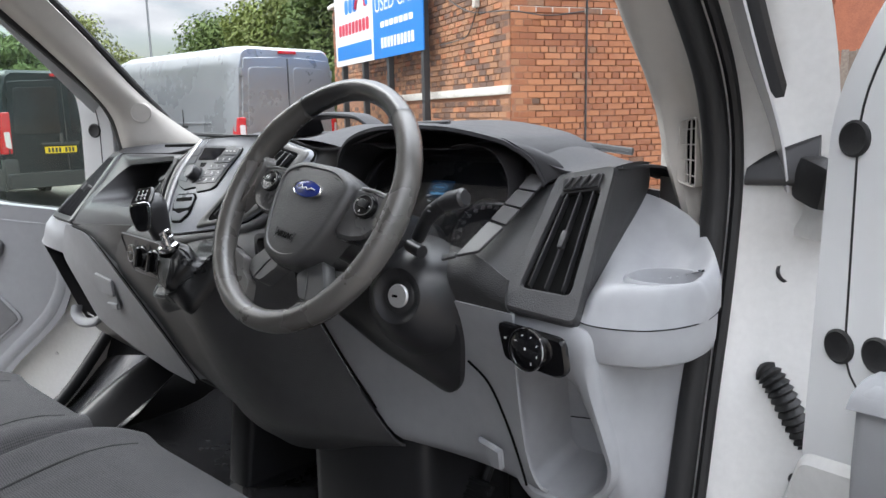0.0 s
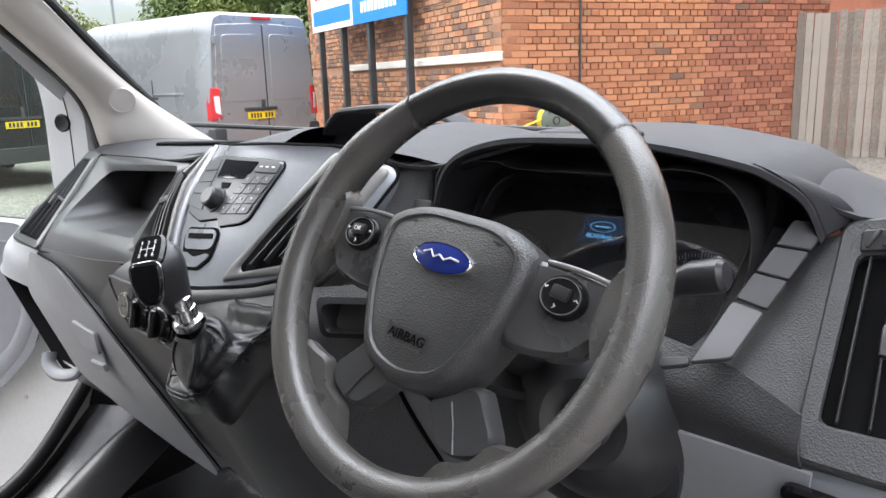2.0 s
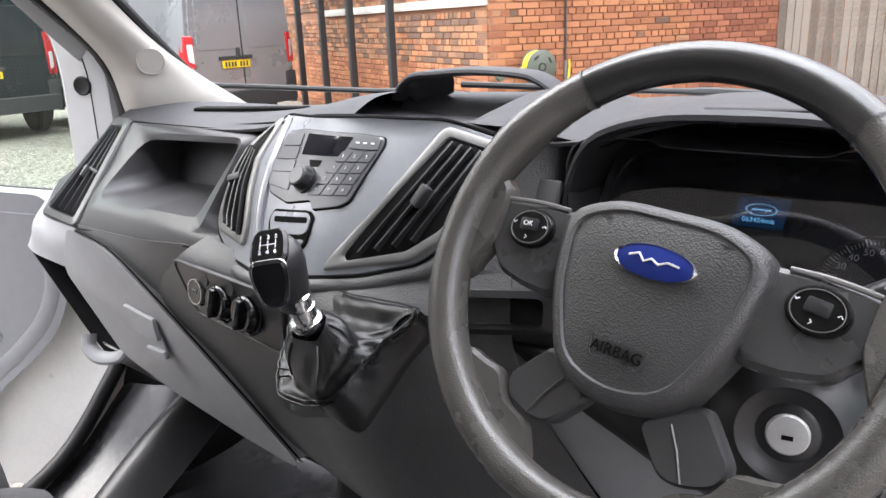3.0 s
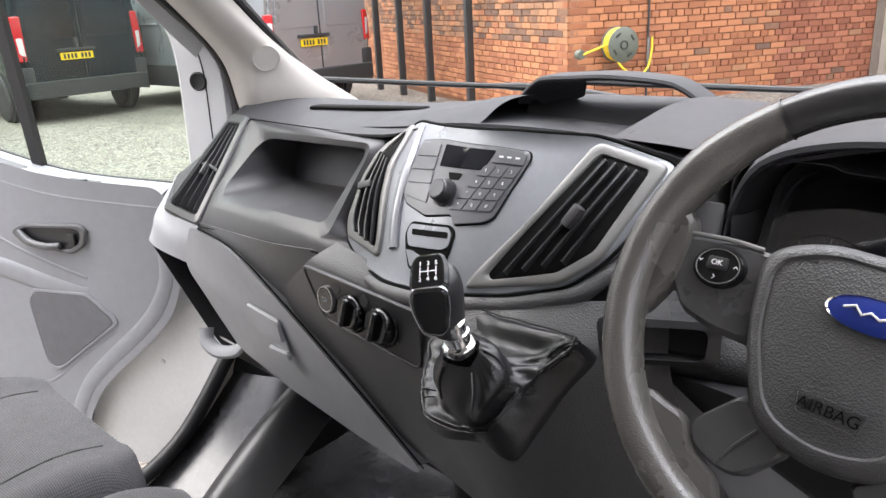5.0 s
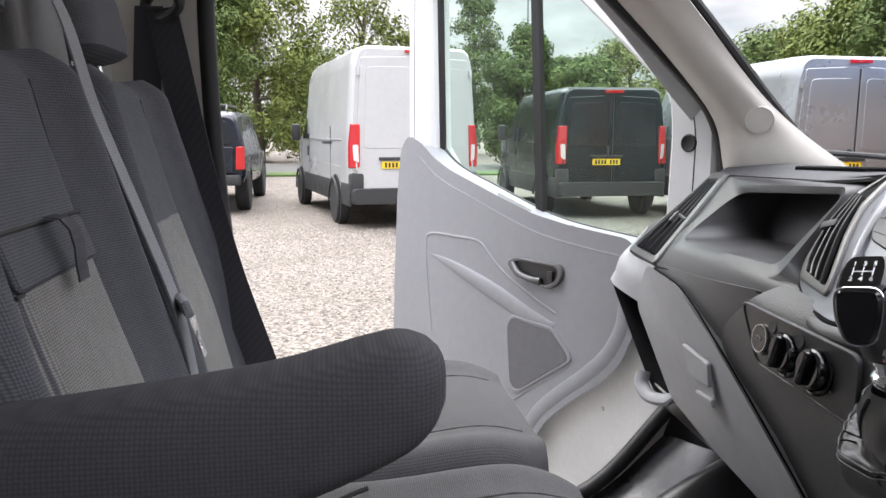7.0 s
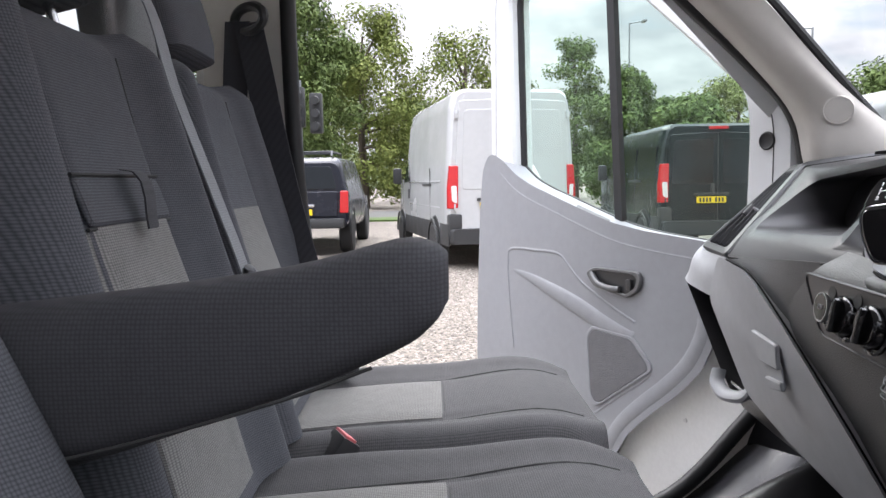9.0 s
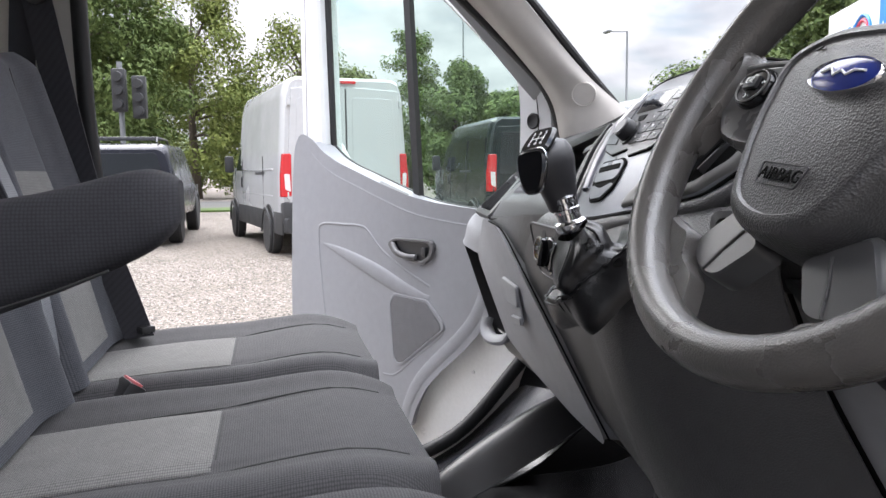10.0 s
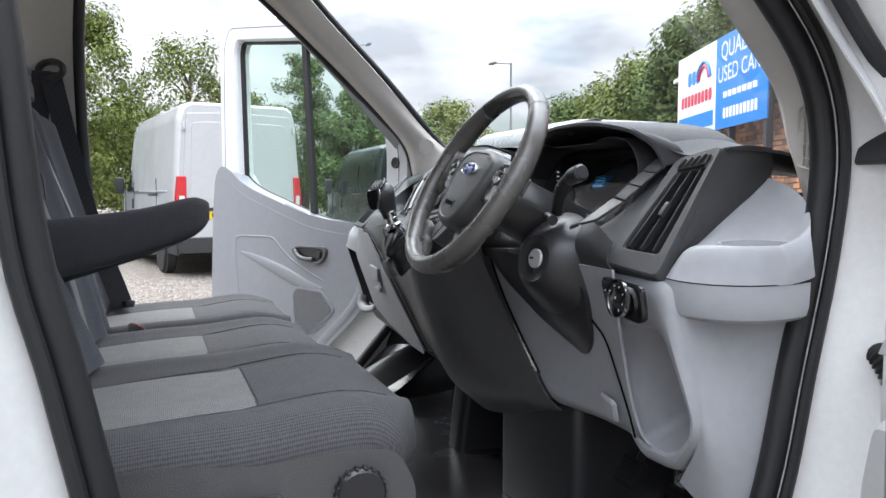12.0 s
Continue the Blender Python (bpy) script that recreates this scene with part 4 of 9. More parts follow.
bm = sheet(B(), [[(-0.652, 0.107, 1.258), (-0.50, 0.094, 1.266), (-0.36, 0.082, 1.277), (-0.20, 0.105, 1.285)], [(-0.65, 0.107, 1.245), (-0.50, 0.090, 1.242), (-0.37, 0.082, 1.225), (-0.22, 0.10, 1.24)], [(-0.64, 0.118, 1.21), (-0.48, 0.100, 1.20), (-0.36, 0.096, 1.17), (-0.25, 0.115, 1.15)]], 5, 4, 0.003)
part("fascia_skirt", bm, DARK, dash)
part("fascia_seam", tube(B(), [p + V(0, -0.0005, 0) for p in rpoly(edge7, 0.012)], 0.0013, 6, True), VOID, dash)
part("panel_seam", tube(B(), spline([(-0.652, 0.1035, 1.2475), (-0.50, 0.084, 1.240), (-0.375, 0.0785, 1.187), (-0.29, 0.0835, 1.132), (-0.20, 0.1005, 1.052), (-0.13, 0.1285, 0.962)], 6), 0.0016, 6), VOID, dash)

# door end of the dash, passenger's side
bm = sheet(B(), [[(-0.87, 0.19, 1.300), (-0.815, 0.13, 1.262), (-0.772, 0.112, 1.254), (-0.645, 0.103, 1.252)], [(-0.86, 0.14, 1.25), (-0.82, 0.105, 1.235), (-0.74, 0.095, 1.22), (-0.66, 0.096, 1.22)], [(-0.85, 0.10, 1.19), (-0.81, 0.092, 1.185), (-0.75, 0.092, 1.18), (-0.682, 0.096, 1.174)]], 5, 4, 0.006)
part("end_cap", bm, LIGHT, dash, "light grey end piece of the dash")
bm = sheet(B(), [[(-0.800, 0.300, 1.410), (-0.800, 0.21, 1.336), (-0.798, 0.13, 1.262)], [(-0.83, 0.34, 1.41), (-0.86, 0.26, 1.34), (-0.87, 0.19, 1.300)]], 5, 3, 0.003)
part("end_cheek", bm, PADTOP, dash)
bm = B()
a = rpoly([(-0.848, 0.10, 1.19), (-0.684, 0.10, 1.172), (-0.605, 0.138, 1.02), (-0.655, 0.125, 0.995), (-0.70, 0.12, 1.03)], 0.012)
loft(bm, [a, [p + V(-0.02, 0.10, 0) for p in a]], True, False, True)
part("side_pocket", bm, DARK2, dash, "dark open side pocket")
bm = tube(B(), spline([(-0.70, 0.115, 1.035), (-0.69, 0.108, 1.012), (-0.66, 0.112, 0.998), (-0.625, 0.128, 1.003), (-0.605, 0.135, 1.02)], 5), 0.014, 10, flat=0.6)
part("pocket_lip", bm, LIGHT, dash)
bm = sheet(B(), [[(-0.70, 0.13, 1.02), (-0.55, 0.15, 0.99), (-0.30, 0.16, 0.95), (-0.12, 0.15, 0.955)], [(-0.69, 0.18, 0.95), (-0.55, 0.22, 0.91), (-0.30, 0.25, 0.89), (-0.08, 0.24, 0.88)], [(-0.68, 0.30, 0.93), (-0.55, 0.34, 0.89), (-0.30, 0.36, 0.87), (-0.06, 0.36, 0.86)]], 5, 4, 0.004)
part("dash_underside", bm, BLACK, dash)

# driver's knee panel and the light grey corner
rows = [[(0.22, 0.140, 1.245), (0.44, 0.138, 1.245), (0.60, 0.128, 1.248), (0.70, 0.120, 1.248)],
        [(0.26, 0.158, 1.15), (0.44, 0.175, 1.15), (0.59, 0.165, 1.15), (0.69, 0.140, 1.16)],
        [(0.34, 0.185, 1.03), (0.46, 0.195, 1.03), (0.58, 0.190, 1.03), (0.685, 0.172, 1.03)],
        [(0.40, 0.205, 0.965), (0.50, 0.215, 0.968), (0.60, 0.212, 0.972), (0.70, 0.195, 0.975)],
        [(0.40, 0.30, 0.945), (0.50, 0.31, 0.95), (0.60, 0.30, 0.955), (0.70, 0.28, 0.96)]]
part("knee_panel", sheet(B(), rows, 6, 5, 0.004), LIGHT, dash, "light grey panel below the steering column")
# dark tube added only to hide a bright edge beside the console
part("panel_seam", tube(B(), spline([(0.222, 0.139, 1.243), (0.262, 0.157, 1.15), (0.342, 0.184, 1.03), (0.402, 0.204, 0.967)], 6), 0.005, 8), VOID, dash)
bm = tube(B(), spline([(0.595, 0.150, 1.155), (0.63, 0.152, 1.13), (0.655, 0.158, 1.08), (0.668, 0.172, 1.02), (0.675, 0.18, 0.98)], 5), 0.0018, 6)
part("panel_seam", bm, VOID, dash)
bm = plate(B(), [(0.595, 0.172, 1.035), (0.645, 0.165, 1.03), (0.64, 0.175, 0.995), (0.62, 0.18, 0.99)], 0.007, 0.006, 0.004, (0, -1, 0))
part("panel_catch", bm, LIGHT, dash)

# corner column with its open pocket
co_ = [(0.648, 0.128, 1.240), (0.795, 0.138, 1.238), (0.804, 0.160, 1.135), (0.818, 0.180, 1.050), (0.808, 0.188, 1.012), (0.748, 0.201, 0.946), (0.668, 0.202, 0.943), (0.642, 0.196, 0.972), (0.653, 0.184, 1.031), (0.636, 0.160, 1.150)]
po = [(0.662, 0.160, 1.160), (0.760, 0.158, 1.165), (0.784, 0.166, 1.120), (0.804, 0.182, 1.047), (0.797, 0.186, 1.020), (0.752, 0.195, 0.976), (0.682, 0.196, 0.972), (0.668, 0.195, 0.985), (0.670, 0.184, 1.035), (0.655, 0.165, 1.130)]
pd = [(0.690, 0.262, 1.150), (0.768, 0.262, 1.152), (0.786, 0.265, 1.115), (0.800, 0.270, 1.060), (0.794, 0.272, 1.045), (0.752, 0.275, 1.012), (0.700, 0.275, 1.010), (0.690, 0.275, 1.020), (0.690, 0.270, 1.045), (0.686, 0.264, 1.125)]
bm = B()
ro, rp = rpoly(co_, 0.022, 5), rpoly(po, [0.022, 0.03, 0.03, 0.02, 0.012, 0.025, 0.02, 0.012, 0.02, 0.02], 5)
loft(bm, [[p + V(0, 0.10, 0) for p in ro], [p + V(0, 0.008, 0) for p in ro], [p + (q - p) * 0.10 for p, q in zip(ro, rp)], [p + (q - p) * 0.35 + V(0, -0.006, 0) for p, q in zip(ro, rp)], [p + (q - p) * 0.75 + V(0, -0.006, 0) for p, q in zip(ro, rp)], [p + (q - p) * 0.93 + V(0, -0.002, 0) for p, q in zip(ro, rp)], [q + V(0, 0.006, 0) for q in rp], [q + V(0.0, 0.02, 0) for q in rp], rpoly(pd, 0.02, 5)], True, False, True)
part("corner_column", bm, LIGHT, dash, "light grey corner column with an open pocket")
bm = sheet(B(), [[(0.790, 0.150, 1.212), (0.802, 0.165, 1.205), (0.812, 0.215, 1.200), (0.840, 0.285, 1.20), (0.872, 0.33, 1.20)], [(0.796, 0.168, 1.12), (0.808, 0.180, 1.11), (0.820, 0.225, 1.10), (0.843, 0.285, 1.09), (0.870, 0.33, 1.08)], [(0.806, 0.190, 1.02), (0.820, 0.200, 1.01), (0.832, 0.238, 1.00), (0.848, 0.288, 0.98), (0.868, 0.33, 0.96)], [(0.745, 0.210, 0.93), (0.790, 0.225, 0.90), (0.826, 0.250, 0.88), (0.850, 0.29, 0.86), (0.866, 0.33, 0.83)]], 5, 5, 0.003)
part("column_flank", bm, LIGHT, dash)
part("pocket_seam", tube(B(), [(0.700, 0.258, 1.140), (0.74, 0.259, 1.138), (0.778, 0.260, 1.134)], 0.0012, 6), VOID, dash)
part("pocket_seam", tube(B(), [(0.692, 0.266, 1.060), (0.74, 0.266, 1.068), (0.795, 0.264, 1.075)], 0.0008, 6), VOID, dash)
bm = plate(B(), [(0.742, 0.262, 1.125), (0.785, 0.263, 1.112), (0.786, 0.264, 1.090), (0.768, 0.263, 1.096)], 0.012, 0.006, 0.005, (0, -1, 0))
part("pocket_catch", bm, LIGHT, dash)

# cup holder shelf, a rounded bracket over the column
rows = [[(0.756, 0.352, 1.384), (0.759, 0.31, 1.352), (0.761, 0.27, 1.324), (0.763, 0.23, 1.296), (0.764, 0.19, 1.268), (0.767, 0.154, 1.243)],
        [(0.778, 0.352, 1.378), (0.782, 0.322, 1.336), (0.784, 0.27, 1.308), (0.786, 0.22, 1.293), (0.787, 0.175, 1.280), (0.790, 0.150, 1.242)],
        [(0.804, 0.350, 1.368), (0.808, 0.324, 1.318), (0.812, 0.278, 1.284), (0.815, 0.222, 1.281), (0.816, 0.180, 1.289), (0.818, 0.157, 1.240)],
        [(0.838, 0.340, 1.350), (0.840, 0.318, 1.306), (0.842, 0.278, 1.280), (0.845, 0.228, 1.279), (0.848, 0.194, 1.289), (0.850, 0.176, 1.239)],
        [(0.866, 0.320, 1.328), (0.864, 0.304, 1.304), (0.863, 0.276, 1.286), (0.866, 0.244, 1.283), (0.871, 0.218, 1.289), (0.873, 0.205, 1.239)],
        [(0.884, 0.302, 1.308), (0.881, 0.292, 1.303), (0.880, 0.278, 1.298), (0.883, 0.258, 1.292), (0.886, 0.242, 1.284), (0.887, 0.236, 1.240)],
        [(0.892, 0.298, 1.285), (0.893, 0.290, 1.280), (0.893, 0.280, 1.276), (0.893, 0.270, 1.268), (0.893, 0.260, 1.260), (0.892, 0.256, 1.241)],
        [(0.890, 0.306, 1.25), (0.891, 0.297, 1.247), (0.892, 0.290, 1.246), (0.892, 0.282, 1.244), (0.892, 0.276, 1.243), (0.891, 0.272, 1.241)]]
CUP, CUPX, CUPY = V(0.839, 0.256, 1.290), V(0.735, 0.678, 0), V(-0.678, 0.735, 0.09)


def cup_ring(f, dz):
    return [CUP + CUPX * (0.049 * f * math.cos(a)) + CUPY * (0.033 * f * math.sin(a)) + V(0, 0, dz) for a in [2 * math.pi * k / 40 for k in range(40)]]


bm = sheet(B(), rows, 8, 8)
hole = [f for f in bm.faces if ((f.calc_center_median() - CUP).dot(CUPX) / 0.049) ** 2 + ((f.calc_center_median() - CUP).dot(CUPY) / 0.033) ** 2 < 0.88]
bmesh.ops.delete(bm, geom=hole, context="FACES")
shelf = part("cup_shelf", bm, LIGHT, dash, "light grey corner shelf with a cup recess")
bm = loft(B(), [cup_ring(1.22, -0.012), cup_ring(1.12, -0.001), cup_ring(1.05, 0.0026), cup_ring(0.99, 0.0020), cup_ring(0.95, -0.003), cup_ring(0.91, -0.030), cup_ring(0.84, -0.042), cup_ring(0.4, -0.044), cup_ring(0.02, -0.044)], True, False, True)
part("cup_recess", bm, LIGHT, shelf)
# skirt under the shelf, drawn in to the column
edge = spline([(0.767, 0.154, 1.243), (0.79, 0.150, 1.2415), (0.818, 0.157, 1.240), (0.850, 0.176, 1.239), (0.873, 0.205, 1.239), (0.887, 0.236, 1.240), (0.891, 0.268, 1.241), (0.889, 0.30, 1.243)], 5)
rings = [edge]
for f, dz in ((0.005, -0.015), (0.015, -0.034), (0.05, -0.046), (0.14, -0.052), (0.40, -0.053)):
    rings.append([p.lerp(V(0.80, 0.28, p.z), f) + V(0, 0, dz) for p in edge])
part("shelf_skirt", loft(B(), rings, False), LIGHT, shelf)
part("shelf_seam", tube(B(), [p + V(0, 0.0004, 0.0005) for p in edge], 0.0009, 6), VOID, shelf)

# light switch
ls = [(0.679, 0.116, 1.238), (0.782, 0.115, 1.232), (0.786, 0.119, 1.187), (0.766, 0.123, 1.178), (0.684, 0.126, 1.185)]
sw = part("light_switch", plate(B(), ls, 0.008, 0.012, 0.003, (0, -1, 0.05)), GLOSSB, dash, "gloss black headlamp switch with a round dial")
LN = V(0, -1, 0.06)
m = axes(V(0.730, 0.109, 1.210), (1, -0.04, 0), LN)
part("switch_dial", lathe(B(), m, [(0.026, 0), (0.026, 0.004), (0.023, 0.006), (0, 0.0055)], 36), GLOSSB, sw)
part("switch_ring", loft(B(), [[m @ V(r * math.cos(k * math.pi / 20), r * math.sin(k * math.pi / 20), z) for k in range(40)] for r, z in ((0.0278, 0.0), (0.0278, 0.0060), (0.0266, 0.0066), (0.026, 0.002))], True), CHROME, sw)
for k in range(6):
    a = radians(150 - 42 * k)
    part("printed_mark", box(B(), m @ pose(0.0185 * math.cos(a), 0.0185 * math.sin(a), 0.0062, 0, 0, 20 * k), (0.0034, 0.0010, 0.0003)), PRINT, sw)
part("printed_mark", box(B(), m @ pose(-0.001, 0.001, 0.0062), (0.0025, 0.0035, 0.0003)), PRINT, sw)
part("printed_mark", box(B(), m @ pose(-0.036, 0.008, 0.0025), (0.0035, 0.002, 0.0003)), PRINT, sw)

# steering column, ignition and stalks
col = thing("steering_column", (DRIVER_X, 0.12, 1.2), "black steering column shroud with ignition lock", "column")
WC = V(DRIVER_X + 0.003, 0.011, 1.382)
WY, WZ = V(0, 0.515, 0.857), V(0, -0.857, 0.515)
W = Matrix(((1, 0, 0), WY, WZ)).transposed().to_4x4()
W.translation = WC
COL = W.copy()
bm = B()
rings = []
for d, rx, ry, dy in ((-0.035, 0.045, 0.042, 0.0), (-0.06, 0.058, 0.050, 0.0), (-0.12, 0.064, 0.052, 0.004), (-0.20, 0.075, 0.06, 0.008), (-0.26, 0.09, 0.07, 0.01)):
    rings.append([COL @ V(rx * math.cos(a) * (1 - 0.1 * abs(math.sin(2 * a))), dy + ry * math.sin(a), d) for a in [2 * math.pi * k / 32 for k in range(32)]])
loft(bm, rings, True, True, True)
part("shroud", bm, BLACK, col)
# lower shroud panel that runs down to a point on the knee panel
bm = B()
lp = [(0.235, 0.118, 1.25), (0.42, 0.080, 1.262), (0.580, 0.105, 1.262), (0.594, 0.136, 1.20), (0.566, 0.165, 1.105), (0.532, 0.178, 1.080), (0.490, 0.180, 1.090), (0.40, 0.160, 1.13), (0.30, 0.138, 1.19)]
rg = rpoly(lp, 0.02, 4)
loft(bm, [[p + V(0, 0.06, 0) for p in rg], rg, [p * 0.85 + V(0.47, 0.125, 1.19) * 0.15 + V(0, -0.008, 0.004) for p in rg]], True, False, True)
part("lower_shroud", bm, BLACK, col)
kn = V(0.20, -0.96, 0.18).normalized()
m = axes(V(0.528, 0.080, 1.253), (1, 0.2, 0), kn)
lock = part("ignition_collar", lathe(B(), m, [(0.088, -0.06), (0.070, -0.028), (0.054, -0.008), (0.044, 0.0), (0.039, 0.003), (0.035, 0.001), (0.030, -0.004), (0.024, -0.005), (0.021, -0.003), (0, -0.003)], 36), BLACK, col)
part("ignition_lock", lathe(B(), m @ pose(0, 0, -0.004), [(0.0165, 0), (0.0165, 0.0035), (0.015, 0.005), (0, 0.005)], 32), LOCKM, lock, "bright metal ignition lock")
part("key_slot", box(B(), m @ pose(0, 0, 0.0072), (0.0085, 0.0035, 0.001)), VOID, lock)
bm = B()
tube(bm, spline([(0.532, 0.120, 1.330), (0.567, 0.106, 1.364), (0.597, 0.103, 1.384)], 5), [0.010] * 5 + [0.011] * 6, 12)
stalk = part("wiper_stalk", bm, BLACK, col, "black wiper stalk with a grey tip")
part("stalk_tip", tube(B(), [(0.594, 0.103, 1.382), (0.609, 0.104, 1.388), (0.630, 0.105, 1.393), (0.634, 0.105, 1.394)], [0.010, 0.0135, 0.0135, 0.010], 14), BLACK, stalk)
bm = B()
for k in range(4):
    box(bm, pose(0.580, 0.093, 1.374 + 0.007 * k, 70, 10, 15), (0.005, 0.002, 0.0006))
part("printed_marks", bm, GREYP, stalk)
bm = tube(B(), spline([(0.535, 0.10, 1.322), (0.553, 0.095, 1.319), (0.566, 0.092, 1.317)], 5), [0.009] * 11, 12)
part("column_lever", bm, BLACK, col)
bm = tube(B(), spline([(0.35, 0.06, 1.352), (0.31, 0.062, 1.365), (0.27, 0.07, 1.372)], 5), [0.009] * 8 + [0.011] * 3, 10)
part("indicator_stalk", bm, BLACK, col)

# steering wheel, turned a little to the right
W = W @ pose(0, 0, 0, 0, 0, -6.5)
wheel = thing("steering_wheel", WC, "worn dark grey four-spoke van steering wheel", "steering wheel")
RIM, LIFT = 0.173, 0.010                 # the rim stands a little nearer the driver than the hub's middle
NS = 96


def rim_ring(i):
    a = 2 * math.pi * i / NS
    deg = math.degrees(a)
    grip = math.exp(-((deg - 30) / 12) ** 2) + math.exp(-((deg - 150) / 12) ** 2)
    thick = 0.0158 + 0.0022 * grip + 0.0008 * math.cos(2 * a)
    c, s = math.cos(a), math.sin(a)
    rr_ = RIM * (1 - 0.012 * max(0, -s) ** 3)
    return [W @ V((rr_ + thick * math.cos(b)) * c, (rr_ + thick * math.cos(b)) * s, LIFT + 1.12 * thick * math.sin(b)) for b in [2 * math.pi * k / 18 for k in range(18)]]


part("rim", loft(B(), [rim_ring(i) for i in range(34, NS + 15)], True), LEATHER, wheel, "grained charcoal rim, shiny with wear")
part("rim_top", loft(B(), [rim_ring(i) for i in range(14, 35)], True), RIMTOP, wheel, "smoother black upper rim section")
for i0 in (14, 34):
    a = 2 * math.pi * i0 / NS
    c, s = math.cos(a), math.sin(a)
    bm = loft(B(), [[W @ (V(RIM * c, RIM * s, LIFT) + V(c, s, 0) * (0.0168 * math.cos(b)) + V(0, 0, 0.0187 * math.sin(b)) + V(-s, c, 0) * w) for b in [2 * math.pi * k / 18 for k in range(18)]] for w in (-0.0008, 0.0008)], True)
    part("rim_seam", bm, BLACK, wheel)
# airbag cover
hubp = [(-0.084, 0.038, 0), (-0.045, 0.056, 0), (0.045, 0.056, 0), (0.084, 0.038, 0), (0.074, -0.025, 0), (0.046, -0.086, 0), (0.0, -0.098, 0), (-0.046, -0.086, 0), (-0.074, -0.025, 0)]
bm = B()
base = rpoly(hubp, 0.022, 4)
rings = []
for s, z in ((0.98, -0.03), (1.0, 0.0), (0.985, 0.010), (0.95, 0.0165), (0.89, 0.0195), (0.845, 0.0200), (0.825, 0.0180), (0.78, 0.0185), (0.55, 0.0215), (0.28, 0.0225)):
    rings.append([W @ V(p.x * s, (p.y + 0.008) * s - 0.008, z) for p in base])
loft(bm, rings, True, True, True)
hub = part("airbag_cover", bm, HUB, wheel, "grained charcoal airbag cover")
m = W @ pose(0.004, 0.012, 0.0236)
part("badge_rim", lathe(B(), m, [(0.0315, -0.004), (0.0315, 0.0015), (0.0302, 0.003), (0.0288, 0.002), (0.0288, -0.002)], 40, 0.40), CHROME, hub)
part("badge", lathe(B(), m, [(0.029, -0.002), (0.029, 0.0015), (0.024, 0.0028), (0.0, 0.0032)], 40, 0.42), BLUE, hub, "oval blue badge")
bm = B()
tube(bm, [m @ V(x, y, 0.0036) for x, y in ((-0.019, 0.001), (-0.012, 0.004), (-0.007, -0.001), (-0.002, 0.002), (0.004, -0.001), (0.010, 0.002), (0.019, 0.001))], 0.0009, 6)
part("badge_mark", bm, PRINT, hub)
ab = W @ pose(0.0, -0.056, 0.0228, 3)
letters("AIRBAG", 0.0115, ab, VOID, hub)
q = [ab @ V(x, y, 0) for x, y in ((-0.023, 0.0075), (0.023, 0.0075), (0.020, -0.0075), (-0.020, -0.0075))]
part("label_frame", frame_ring(B(), q, [p * 0.94 + ab.translation * 0.06 for p in q], 0.0006, 0.0005, 0.002, 0.002, WZ, 3, 0.0002), DARK2, hub)
for s in (-1, 1):
    part("horn_mark", box(B(), W @ pose(s * 0.052, 0.036, 0.0175, 0, s * 14, s * -8), (0.022, 0.0012, 0.001)), BLACK, hub)


def spoke(pts, z0, z1, mat, name, lab=""):
    ring = rpoly([(x, y, 0) for x, y in pts], 0.008, 3)
    rings = [[W @ V(p.x, p.y, z0) for p in ring], [W @ V(p.x, p.y, z1 - 0.004) for p in ring]]
    c = sum(ring, V(0, 0, 0)) / len(ring)
    rings.append([W @ V(c.x + (p.x - c.x) * 0.93, c.y + (p.y - c.y) * 0.88, z1) for p in ring])
    return part(name, loft(B(), rings, True, True, True), mat, wheel, lab)


